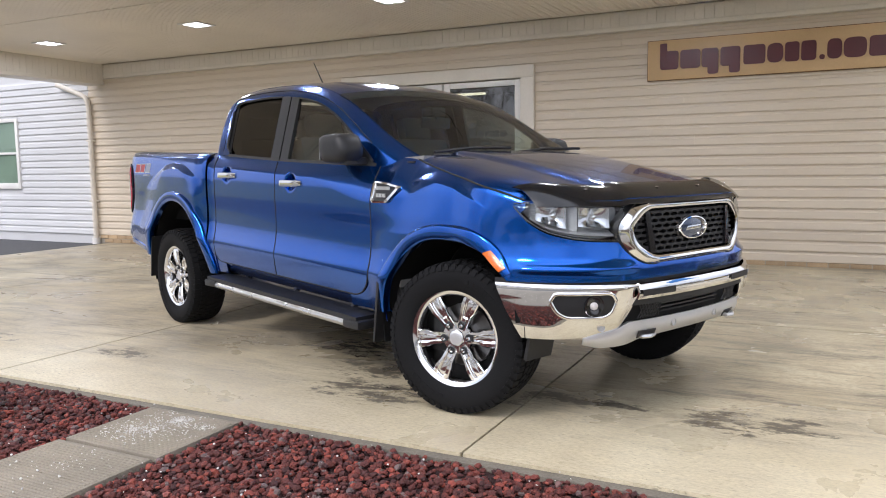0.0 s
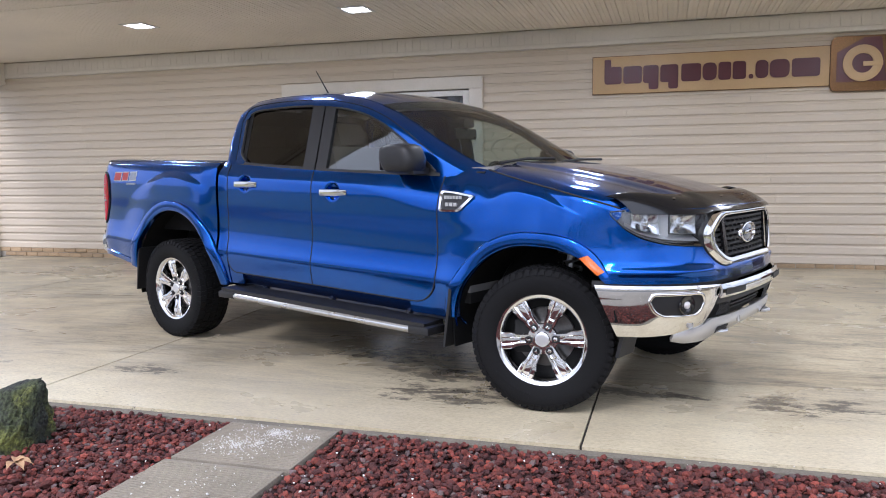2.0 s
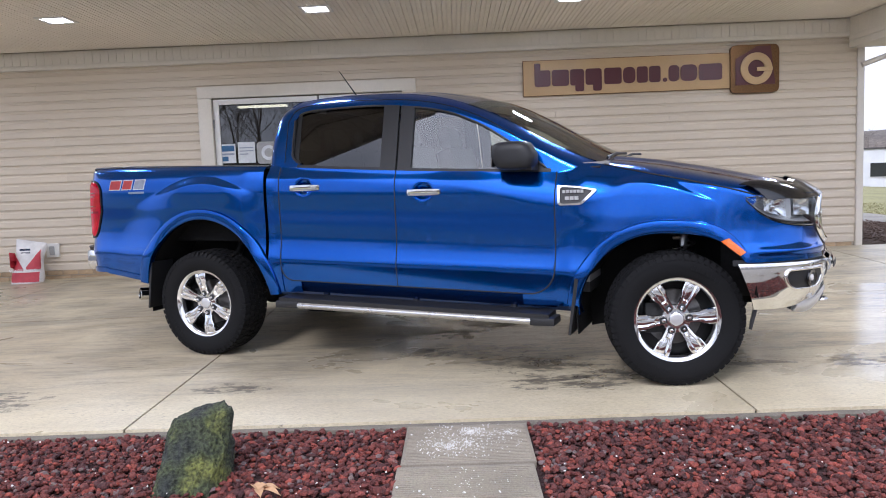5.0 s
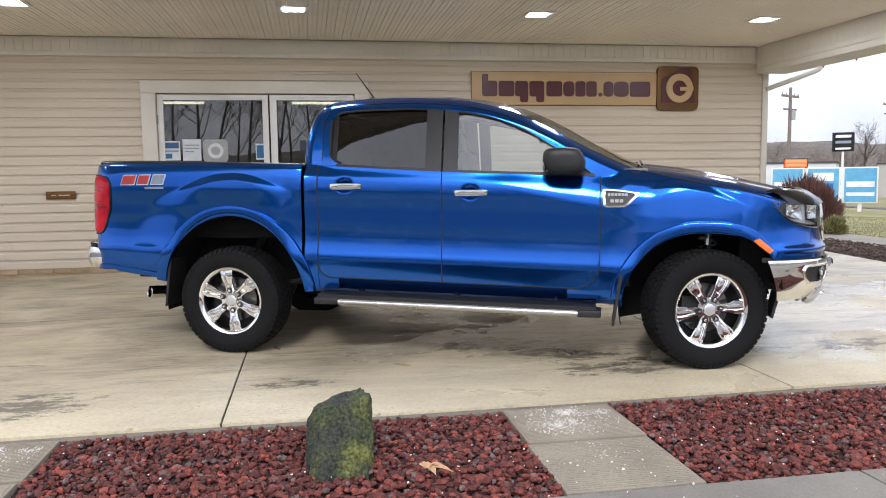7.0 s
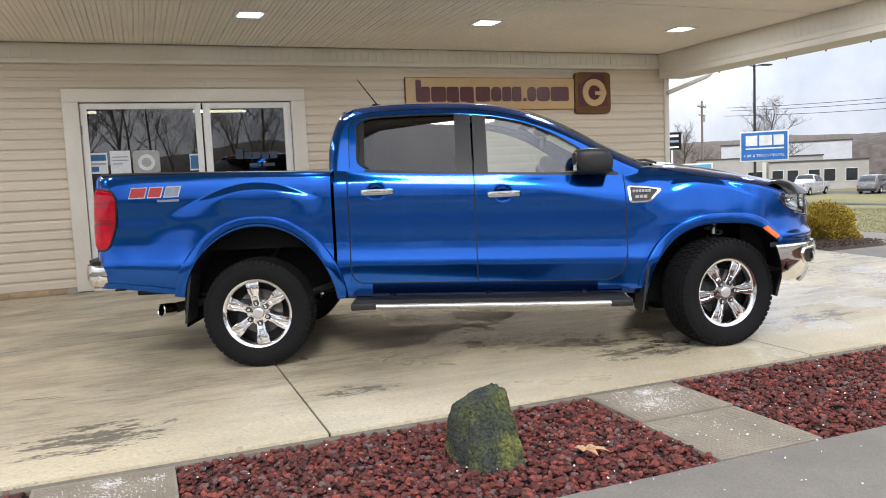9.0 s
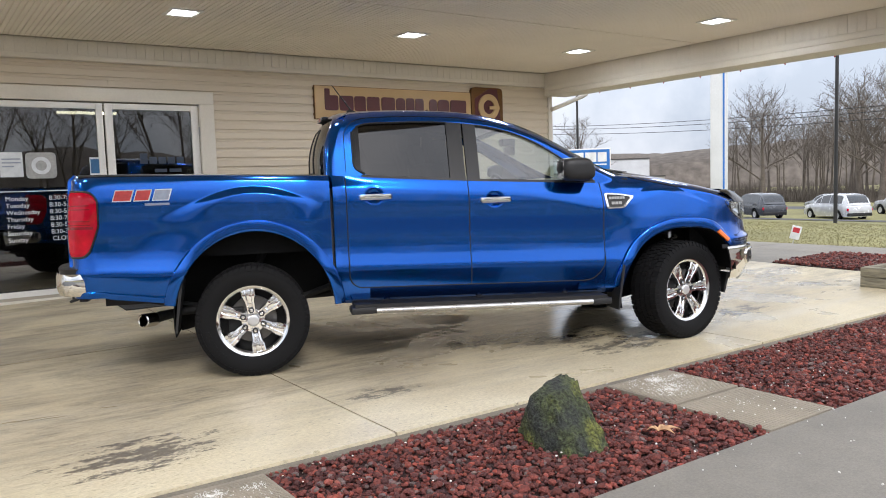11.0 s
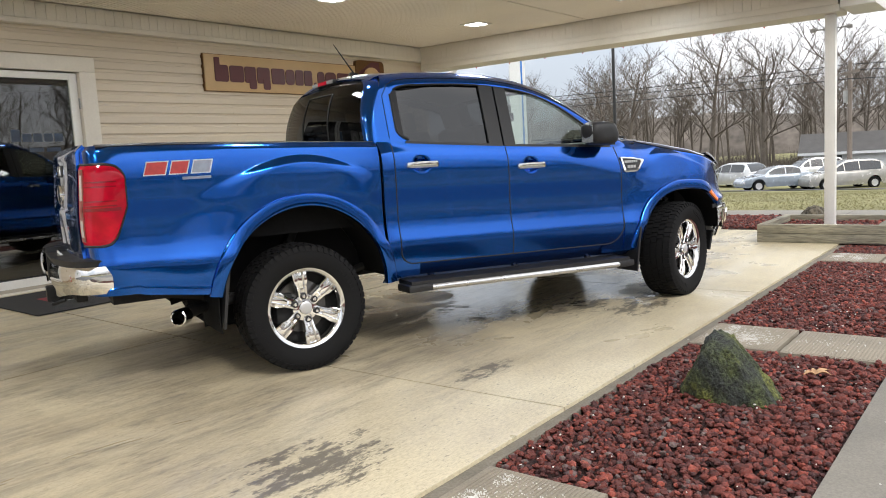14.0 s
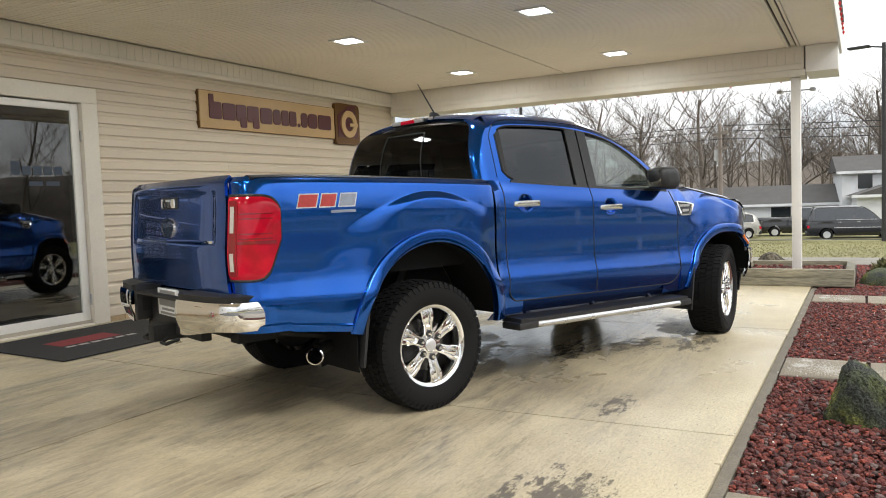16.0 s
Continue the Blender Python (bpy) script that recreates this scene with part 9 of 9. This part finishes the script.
# vehicles in the lot
def car(x, y, heading, colour, kind, label, group="cars in the lot"):
    """kind: suv, sedan or pickup, by their side outlines."""
    L, H, W = {"suv": (4.7, 1.68, 0.92), "large_suv": (5.15, 1.92, 1.0), "sedan": (4.6, 1.45, 0.90), "pickup": (5.7, 1.88, 1.0)}[kind]
    m = material(label.split()[0] + "_car_paint", colour, 0.25, 0.3, scale=200, vary=0.05, bump=0, coat=1.0)
    ob = tagged(empty("car", pose(x, y, ground_z(x, y) + 0.03, 0, 0, heading)), label, "car", group)
    h = L / 2
    if kind == "suv":
        bodytop = curve((-h, 0.86), (-h + 0.06, 1.00), (-h + 0.3, 1.06), (h - 1.35, 1.04), (h - 0.9, 1.00), (h - 0.15, 0.86), (h, 0.66))
        roof_at = curve((-h + 0.06, 1.00), (-h + 0.32, 1.42), (-h + 0.55, H - 0.09), (-h + 0.95, H - 0.01), (-0.5, H), (0.15, H - 0.05), (0.65, H - 0.24), (h - 1.2, 1.03))
        cab0, cab1, rear_s, front_s = -h + 0.06, h - 1.2, -h + 0.62, 0.12
    elif kind == "large_suv":
        bodytop = curve((-h, 0.95), (-h + 0.04, 1.12), (-h + 0.3, 1.16), (h - 1.5, 1.16), (h - 1.1, 1.12), (h - 0.12, 1.04), (h, 0.80))
        roof_at = curve((-h + 0.05, 1.12), (-h + 0.18, 1.52), (-h + 0.30, H - 0.10), (-h + 0.55, H - 0.02), (-0.5, H), (0.35, H - 0.03), (0.75, H - 0.26), (h - 1.3, 1.15))
        cab0, cab1, rear_s, front_s = -h + 0.05, h - 1.3, -h + 0.36, 0.34
    elif kind == "sedan":
        bodytop = curve((-h, 0.76), (-h + 0.1, 0.92), (-h + 0.7, 0.97), (h - 1.3, 0.94), (h - 0.8, 0.89), (h - 0.15, 0.76), (h, 0.58))
        roof_at = curve((-h + 0.55, 0.96), (-h + 1.1, 1.26), (-h + 1.55, H - 0.03), (-0.1, H), (0.3, H - 0.05), (0.8, 1.20), (h - 1.2, 0.93))
        cab0, cab1, rear_s, front_s = -h + 0.55, h - 1.2, -h + 1.45, 0.28
    else:
        bodytop = curve((-h, 1.12), (-h + 0.05, 1.25), (h - 1.7, 1.22), (h - 1.2, 1.18), (h - 0.15, 1.06), (h, 0.85))
        roof_at = curve((-0.60, 1.23), (-0.50, 1.66), (-0.35, H - 0.05), (0.0, H), (0.55, H - 0.04), (0.95, H - 0.26), (h - 1.45, 1.21))
        cab0, cab1, rear_s, front_s = -0.60, h - 1.45, -0.34, 0.52
    wheels = (-h * 0.60, h * 0.62)

    def half(u, z):
        """Half width of the car at a height."""
        end = 1 - 0.16 * smooth01((abs(u) - h + 0.55) / 0.55) ** 2
        low = W * end * (0.93 + 0.07 * smooth01((z - 0.25) / 0.3))
        return low - 0.03 * smooth01((z - 0.7) / 0.3) - 0.36 * max(z - bodytop(u), 0)

    def sill(u):
        z = 0.26
        for c in wheels:
            q = 1 - ((u - c) / 0.41) ** 2
            if q > 0:
                z = max(z, 0.33 + 0.42 * math.sqrt(q))
        return z
    us = sorted(set([-h + L * i / 44 for i in range(45)] + [c + 0.41 * k for c in wheels for k in (-1, -0.97, 0.97, 1)]))

    def flank(s):
        def f(a, b):
            u = us[round(a * (len(us) - 1))]
            z0, z1 = sill(u), bodytop(u)
            z = z0 + (z1 - z0) * b
            return (u, s * (half(u, z) - 0.05 * smooth01((b - 0.85) / 0.15) ** 2), z)
        return f
    body = part("body", sheet("body", lambda a, b: (lambda u, v: (u, v * (half(u, bodytop(u)) - 0.05), bodytop(u) + 0.012 * (1 - v * v)))(-h + L * a, 2 * b - 1), 30, 8, m, 0.01), ob)
    for s in (-1, 1):
        part("flank", sheet("flank", flank(s), len(us) - 1, 10, m, 0.01, s > 0), body)
    for e in (-1, 1):
        part("end_panel", sheet("end_panel", lambda a, b: (e * (h + 0.03 * math.sin(math.pi * b)), (2 * a - 1) * half(e * h, 0.6), 0.26 + (bodytop(e * h) - 0.24) * b), 8, 8, m, 0.01, e < 0), body)
    cabin = part("cabin", sheet("cabin", lambda a, b: (lambda u, v: (lambda t: (u, v * (half(u, t) - 0.02), max(t, bodytop(u)) + 0.03 * (1 - v * v) * smooth01((t - bodytop(u)) / 0.2) - 0.05 * max(abs(v) - 0.85, 0) / 0.15 * smooth01((t - bodytop(u)) / 0.2)))(roof_at(u)))(cab0 + (cab1 - cab0) * a, 2 * b - 1), 30, 14, m, 0.01), ob)
    for s in (-1, 1):
        part("cab_side", sheet("cab_side", lambda a, b: (lambda u: (lambda z0, z1: (u, s * half(u, z0 + (z1 - z0) * b), z0 + (z1 - z0) * b))(bodytop(u) - 0.03, max(roof_at(u) - 0.03, bodytop(u) - 0.02)))(cab0 + (cab1 - cab0) * a), 30, 6, m, 0.01, s > 0), cabin)
        cuts = [rear_s - 0.10, -0.55, 0.35, cab1 - 0.28] if kind == "suv" else [rear_s + 0.06, -1.05, -0.12, cab1 - 0.30] if kind == "large_suv" else [max(rear_s - 0.25, cab0 + 0.14), (rear_s + front_s) / 2 + 0.1, cab1 - 0.28]
        for p, q in zip(cuts, cuts[1:]):
            part("side_glass", sheet("side_glass", lambda a, b: (lambda u: (lambda z0, z1: (u, s * (half(u, z0 + (z1 - z0) * b) + 0.006), z0 + (z1 - z0) * b))(bodytop(u) + 0.02, max(roof_at(u) - 0.085, bodytop(u) + 0.022)))(p + 0.025 + (q - p - 0.05) * a), 8, 4, FAR_GLASS, 0.004, s > 0), cabin)
    for n, p, q in (("back_glass", cab0 + 0.05, rear_s - 0.03), ("screen_glass", front_s, cab1 - 0.06)):
        part(n, sheet(n, lambda a, b: (lambda u, v: (u, v * (half(u, roof_at(u)) - 0.10), max(roof_at(u), bodytop(u)) + 0.03 * (1 - v * v) + 0.008))(p + (q - p) * a, 2 * b - 1), 8, 8, FAR_GLASS, 0.004), cabin)
    for s in (-1, 1):
        part("tail_lamp", box("tail_lamp", RED_LENS, -h - 0.015, -h + 0.12, min(s * W * 0.55, s * W * 0.90), max(s * W * 0.55, s * W * 0.90), bodytop(-h) - 0.24, bodytop(-h) - 0.08, 0.02), ob)
        part("head_lamp", box("head_lamp", CLEAR_LENS, h - 0.22, h - 0.02, min(s * W * 0.5, s * W * 0.86), max(s * W * 0.5, s * W * 0.86), bodytop(h) - 0.10, bodytop(h) + 0.02, 0.02), ob)
        for u in (-h * 0.60, h * 0.62):
            wl = part("wheel", far_tyre, ob, m=pose(u, s * (W - 0.11), 0.33))
            part("rim", far_rim, wl)
    if kind == "large_suv":
        for s in (-1, 1):
            part("side_trim", box("side_trim", CHROME, -h * 0.46, h * 0.5, s * W - 0.006 if s < 0 else W - 0.03, s * W + 0.03 if s < 0 else W + 0.006, 0.70, 0.745, 0.004), body)
            part("waist_trim", box("waist_trim", CHROME, -1.05, 1.15, s * 0.975 - 0.012, s * 0.975 + 0.012, 1.165, 1.195, 0.004), cabin)
            part("roof_rail", box("roof_rail", SILVER, -h + 0.5, 0.2, s * 0.60 - 0.02, s * 0.60 + 0.02, H - 0.01, H + 0.045, 0.008), cabin)
            for u in (-0.95, 0.02):
                part("door_handle", box("door_handle", CHROME, u, u + 0.2, s * 0.985 - 0.012, s * 0.985 + 0.012, 1.03, 1.06, 0.004), body)
    part("bumper", box("bumper", BLACK, -h - 0.05, -h + 0.2, -W * 0.85, W * 0.85, 0.30, 0.50, 0.03), ob)


far_tyre = lathe("wheel", RUBBER, [(0.20, -0.11), (0.31, -0.11), (0.33, -0.08), (0.33, 0.08), (0.31, 0.11), (0.20, 0.11)], 24, "y")
far_rim = lathe("rim", SILVER, [(0.0001, -0.09), (0.06, -0.095), (0.19, -0.085), (0.20, -0.11), (0.20, 0.11), (0.19, 0.085), (0.0001, 0.09)], 24, "y")
for x, y, hd, col, kind, label in (
        (40.8, 30.2, 62, (0.05, 0.055, 0.065), "suv", "dark grey suv parked in the lot"),
        (43.2, 26.0, 62, (0.60, 0.61, 0.62), "suv", "white suv parked in the lot"),
        (45.0, 21.6, 58, (0.30, 0.34, 0.38), "suv", "pale silver suv parked in the lot"),
        (46.0, 17.4, 58, (0.62, 0.62, 0.62), "suv", "bright white suv parked in the lot"),
        (41.6, 13.6, 128, (0.29, 0.335, 0.38), "sedan", "pale blue-silver car parked in the lot"),
        (42.6, 10.2, 130, (0.40, 0.39, 0.355), "suv", "champagne silver suv parked in the lot"),
        (46.4, 5.7, 278, (0.015, 0.015, 0.017), "pickup", "black pickup parked in the lot"),
        (43.0, 2.7, 276, (0.014, 0.014, 0.016), "large_suv", "large black suv with bright trim parked in the lot"),
        (49.5, 24.5, 62, (0.36, 0.36, 0.36), "suv", "silver suv in the second row"),
        (52.0, 14.0, 128, (0.62, 0.62, 0.60), "suv", "white suv in the second row"),
        (50.0, 30.0, 62, (0.3, 0.32, 0.33), "sedan", "grey sedan in the second row"),
        (49.5, 58.5, 20, (0.60, 0.60, 0.60), "pickup", "white pickup in the north lot"),
        (53.0, 54.0, 20, (0.62, 0.62, 0.63), "pickup", "bright white pickup in the north lot"),
        (40.5, 45.5, 40, (0.10, 0.14, 0.16), "sedan", "dark teal sedan in the north lot"),
        (57.0, 50.0, 20, (0.2, 0.2, 0.21), "suv", "grey suv in the north lot")):
    car(x, y, hd, col, kind, label)


# poles, lines and signs
def light_pole(x, y, h, heads, label, r=0.075):
    z = ground_z(x, y)
    ob = tagged(empty("street_lamp", pose(x, y, z)), label, "street lamp")
    part("pole", lathe("pole", BRONZE, [(0.0001, h), (r * 0.8, h), (r, 0.0), (r * 2.2, 0.0), (r * 2.2, -0.4)], 16, "z"), ob)
    for a in heads:
        bm = bmesh.new()
        tube(bm, [(0, 0, h - 0.15), (0.5, 0, h - 0.05)], 0.03, 6)
        add_box(bm, 0.42, 1.1, -0.15, 0.15, h - 0.09, h - 0.02, 0.02)
        part("lamp_head", finish("lamp_head", bm, BRONZE), ob, m=pose(0, 0, 0, 0, 0, a))


light_pole(25.4, 31.5, 7.4, (0, 180), "dark twin-headed lot lamp")
light_pole(23.4, 15.5, 9.0, (90,), "tall dark lot lamp pole")
light_pole(21.6, 1.65, 6.65, (75,), "dark single-headed lot lamp")


def utility_pole(x, y, h, label):
    ob = tagged(empty("utility_pole", pose(x, y, ground_z(x, y), 0, 0, 30)), label, "utility pole", "utility poles")
    part("pole", lathe("pole", POLE_WOOD, [(0.0001, h), (0.14, h), (0.20, -0.5)], 10, "z"), ob)
    part("crossarm", box("crossarm", POLE_WOOD, -1.6, 1.6, -0.08, 0.08, h - 0.9, h - 0.7), ob)
    part("crossarm", box("crossarm", POLE_WOOD, -1.2, 1.2, -0.07, 0.07, h - 2.1, h - 1.95), ob)
    for px in (-1.5, -0.75, 0.75, 1.5):
        part("insulator", lathe("insulator", GREY_PLASTIC, [(0.0001, 0.22), (0.05, 0.2), (0.06, 0.05), (0.03, 0.0)], 8, "z"), ob, m=pose(px, 0, h - 0.7))
    part("transformer", lathe("transformer", GREY_PLASTIC, [(0.0001, 0.9), (0.3, 0.9), (0.3, 0.0), (0.0001, 0.0)], 14, "z"), ob, m=pose(0.45, 0, h - 3.0))


woods("woods_north", [(rng.uniform(60, 190), rng.uniform(150, 230)) for i in range(26)], 5, "sparse bare trees on the far rise", 11.0)
utility_pole(72, 91, 12.5, "brown wooden utility pole with a transformer")
utility_pole(58, 12.5, 8.6, "weathered wooden utility pole with a transformer")
utility_pole(40.7, 65.7, 10.8, "grey wooden utility pole with a transformer")
for k, (z, dx) in enumerate(((7.6, 0), (7.2, 0.6), (6.5, -0.5))):
    bm = bmesh.new()
    pts = []
    for (x0, y0), (x1, y1) in (((58 + dx, -60), (58 + dx, 12.5)), ((58 + dx, 12.5), (72 + dx, 91))):
        for i in range(12):
            t = i / 12
            pts.append((x0 + (x1 - x0) * t, y0 + (y1 - y0) * t, z - 1.2 + (3.0 * t if y0 > 0 else 0) - 4 * 0.9 * t * (1 - t)))
    tube(bm, pts, 0.03, 4)
    tagged(new("power_line", finish("power_line", bm, BLACK)), "sagging black overhead line", "power line", "power lines")


def board_sign(name, x, y, turn, w, z0, z1, mats, bars, label, legs=True):
    g = ground_z(x, y)
    ob = tagged(empty(name, pose(x, y, 0, 0, 0, turn)), label, "sign")
    part("panel", box("panel", mats[0], -w / 2, w / 2, 0.0, 0.25, z0, z1, 0.02), ob)
    part("face", box("face", mats[1], -w / 2 + 0.06, w / 2 - 0.06, -0.012, -0.001, z0 + 0.06, z1 - 0.06), ob)
    for mat, x0, x1, q0, q1 in bars:
        part("bar", box("bar", mat, -w / 2 + w * x0, -w / 2 + w * x1, -0.022, -0.013, z0 + (z1 - z0) * q0, z0 + (z1 - z0) * q1), ob)
    if legs:
        for s in ((0.0,) if w < 3 else (-0.4, 0.4)):
            part("leg", box("leg", WHITE, s * w - 0.08, s * w + 0.08, 0.06, 0.2, g - 0.3, z0), ob)
    return ob


rental = board_sign("roadside_sign", 21.2, 26.5, -44, 2.05, 1.29, 2.65, (WHITE, SIGN_BLUE), [(LETTER_WHITE, 0.12, 0.36, 0.52, 0.86), (LETTER_WHITE, 0.40, 0.66, 0.52, 0.86), (LETTER_WHITE, 0.69, 0.90, 0.52, 0.86), (LETTER_WHITE, 0.12, 0.9, 0.40, 0.45)], "blue roadside sign with white plain forms on a white post")
part("sign_words", text_mesh("sign_words", "CAR & TRUCK RENTAL", 0.165, LETTER_WHITE, 0.004), rental, m=pose(-0.86, -0.016, 1.50, 90, 0, 0))
board_sign("roadside_sign", 35.6, 51.4, -36, 1.5, 2.57, 4.0, (BLACK, GLOSS_BLACK), [(LETTER_WHITE, 0.15, 0.85, 0.72, 0.86), (DECAL_GREY, 0.15, 0.85, 0.42, 0.56), (LETTER_WHITE, 0.15, 0.85, 0.1, 0.2)], "black stacked sign with pale bars")
led = board_sign("message_sign", 26.0, 43.0, -36, 1.4, 1.35, 1.95, (BLACK, LED_SIGN), [(SIGN_TAN, 0.1, 0.9, 0.58, 0.80), (SIGN_TAN, 0.1, 0.9, 0.2, 0.42)], "lit red message sign with amber bars")
for i in range(3):
    a = radians(-35.0 - i * 2.15)
    d = 40.0
    board_sign("display_board", -5 - d * math.sin(a), -1 + d * math.cos(a), -38, 1.4, -0.3, 1.33, (WHITE, SIGN_CYAN), [(LETTER_WHITE, 0.2, 0.8, 0.62, 0.85), (SIGN_BLUE, 0.2, 0.8, 0.35, 0.55), (DECAL_RED, 0.2, 0.8, 0.1, 0.22)] if i % 2 else [(LETTER_WHITE, 0.1, 0.9, 0.45, 0.6), (LETTER_WHITE, 0.1, 0.9, 0.2, 0.3)], "pale blue display board with plain bars")
pylon = tagged(empty("sign_pylon", pose(18.4, 17.2, ground_z(18.4, 17.2), 0, 0, -55)), "tall white sign pylon with a blue stripe", "sign pylon")
part("shaft", box("shaft", HOUSE_WHITE, -0.30, 0.30, -0.2, 0.2, -0.3, 9.0, 0.02), pylon)
part("stripe", box("stripe", SIGN_BLUE, 0.13, 0.19, -0.212, -0.201, 0.0, 9.0), pylon)
part("crown_panel", box("crown_panel", SIGN_BLUE, -1.8, 1.8, -0.25, 0.25, 9.0, 11.0, 0.05), pylon)
yard = tagged(empty("yard_sign", pose(6.5, 7.25, ground_z(6.5, 7.25), 0, 14, -58) @ Matrix.Scale(0.8, 4)), "small leaning white and pink yard sign", "yard sign")
part("stake", box("stake", GREY_PLASTIC, -0.01, 0.01, 0.0, 0.01, -0.1, 0.2), yard)
part("sign_face", box("sign_face", PAPER, -0.10, 0.10, -0.008, -0.001, 0.12, 0.42, 0.003), yard)
part("bar", box("bar", BAG_RED, -0.07, 0.07, -0.011, -0.0085, 0.27, 0.38), yard)


# buildings across the lot
def building(name, x, y, turn, w, d, h, wall, roof_h, label, windows=(), gable=False):
    ob = tagged(empty(name, pose(x, y, ground_z(x, y), 0, 0, turn)), label, "building")
    wl = part("wall", box("wall", wall, -w / 2, w / 2, 0, d, -0.5, h), ob)
    if roof_h:
        bm = bmesh.new()
        if gable:
            add_prism(bm, [(-w / 2 - 0.4, h - 0.1), (w / 2 + 0.4, h - 0.1), (0, h + roof_h)], -0.4, d + 0.4, "y")
        else:
            add_prism(bm, [(-0.4, h - 0.02), (d + 0.4, h - 0.02), (d * 0.5, h + roof_h)], -w / 2 - 0.4, w / 2 + 0.4, "x")
        part("roof", finish("roof", bm, ROOF_GREY), ob)
        part("fascia", box("fascia", HOUSE_WHITE, -w / 2 - 0.41, w / 2 + 0.41, -0.46, -0.40, h - 0.22, h - 0.02), ob)
    else:
        part("roof", box("roof", ROOF_GREY, -w / 2 - 0.1, w / 2 + 0.1, -0.1, d + 0.1, h, h + 0.15), ob)
    for x0, x1, z0, z1 in windows:
        wn = part("window", box("window", HOUSE_WHITE, x0 - 0.07, x1 + 0.07, -0.06, -0.001, z0 - 0.07, z1 + 0.07), ob)
        part("pane", box("pane", FAR_GLASS, x0, x1, -0.075, -0.061, z0, z1), wn)
    return ob


building("garage", 61.0, 9.0, -80, 14.5, 8.0, 1.9, HOUSE_WHITE, 1.5, "long white garage with a grey shingle roof", [(-6, -4.5, 0.7, 1.6), (0, 1.5, 0.7, 1.6)])
building("white_house", 60.0, -0.75, -84, 9.0, 8.0, 4.3, HOUSE_WHITE, 1.3, "white house with a grey roof", [(-3.4, -2.4, 2.9, 4.0), (1.5, 2.6, 2.9, 4.0)])
building("house_porch", 55.5, -1.35, -84, 8.0, 4.0, 2.5, HOUSE_WHITE, 1.3, "white gabled porch of the house", (), True)
building("showroom_building", 63.9, 71.6, -44, 14.0, 12.0, 3.75, HOUSE_TAN, 0, "long grey-tan commercial building with a flat roof", [(-4.5 + 3.4 * i, -2.5 + 3.4 * i, 1.1, 2.1) for i in range(3)])
building("office_wing", 64.7, 63.6, -46, 10.0, 9.0, 3.1, HOUSE_TAN, 0, "low grey-tan office wing with white framed windows", [(-4.6 + 1.55 * i + 0.6 * (i // 2), -3.5 + 1.55 * i + 0.6 * (i // 2), 0.9, 2.2) for i in range(5)])
building("upper_showroom", 70.5, 74.0, -44, 15.0, 10.0, 5.5, HOUSE_WHITE, 0, "pale upper block of a commercial building behind flat roofs")
building("workshop", 36.0, 66.0, -38, 16.0, 10.0, 3.4, HOUSE_WHITE, 0, "low white workshop building", [(-6 + 3 * i, -4.6 + 3 * i, 1.0, 2.2) for i in range(4)])

# white rail fence and the road across, seen back in the glass
fence = tagged(empty("rail_fence"), "white three-rail fence along the road", "fence")
for i in range(15):
    part("post", box("post", WHITE, -22 + i * 2.4, -21.88 + i * 2.4, -15.06, -14.94, -0.3, 1.25), fence)
for z in (0.35, 0.72, 1.08):
    for i in range(14):
        part("rail", box("rail", WHITE, -21.87 + i * 2.4, -19.61 + i * 2.4, -15.02, -14.98, z, z + 0.13), fence)

# ---- pieces of the walls, last ----
LAP = 0.1143


def lap_board(x0, x1, z0, mat):
    """One course of Dutch-lap siding."""
    y = WALL_Y
    pr = [(y + 0.019, z0), (y - 0.004, z0), (y - 0.006, z0 + 0.004), (y - 0.001, z0 + 0.074), (y + 0.008, z0 + 0.084), (y + 0.012, z0 + 0.100), (y + 0.013, z0 + LAP), (y + 0.019, z0 + LAP)]
    bm = bmesh.new()
    add_prism(bm, pr, x0, x1, "x")
    return finish("siding_board", bm, mat)


def course(x0, x1, z, seed, wall, far=False):
    """A course broken at staggered seams."""
    x = x0
    i = 0
    while x < x1 - 0.01:
        ln = 3.66 if i else 0.8 + (seed * 1.37) % 2.8
        e = min(x + ln, x1)
        if x1 - e < 0.3:
            e = x1
        part("siding_board", lap_board(x, e - 0.0015, z, WHITE_SIDING if wall is wall_wing else SIDING), wall)
        x = e
        i += 1


row = 0
z = 0.150
while z < 2.68:
    spans = [(-11.1, 2.26)]
    if z < DOOR_TOP - 0.02:
        spans = [(-11.1, DOOR_X0), (DOOR_X1, 2.26)]
    for a, b in spans:
        course(a, b, z, row, wall_north)
    wing = [(-24.0, -11.105)]
    if WZ0 - 0.10 < z < WZ1 - 0.02:
        wing = [(-24.0, WX0), (WX1, -11.105)]
    for a, b in wing:
        course(a, b, z - 0.0, row + 3, wall_wing)
    z += LAP
    row += 1
# brick course under the siding
brick_me = box("brick", BRICK, -0.096, 0.096, -0.02, 0.02, -0.029, 0.029, 0.003)
for k in range(2):
    for a, b in ((-11.0, DOOR_X0), (DOOR_X1, 2.3)):
        n = int((b - a) / 0.203)
        for i in range(n):
            x = a + 0.1 + i * 0.203 + (0.1 if k else 0)
            if x + 0.1 > b:
                continue
            top = 0.118 - k * 0.068
            if top + 0.03 < slab_z(x, WALL_Y) + 0.004:
                continue
            part("brick", brick_me, wall_north, m=pose(x, WALL_Y + 0.012, top))
part("mortar_bed", box("mortar_bed", MORTAR, -11.0, 2.3, WALL_Y + 0.004, WALL_Y + 0.0195, -0.02, 0.149), wall_north)
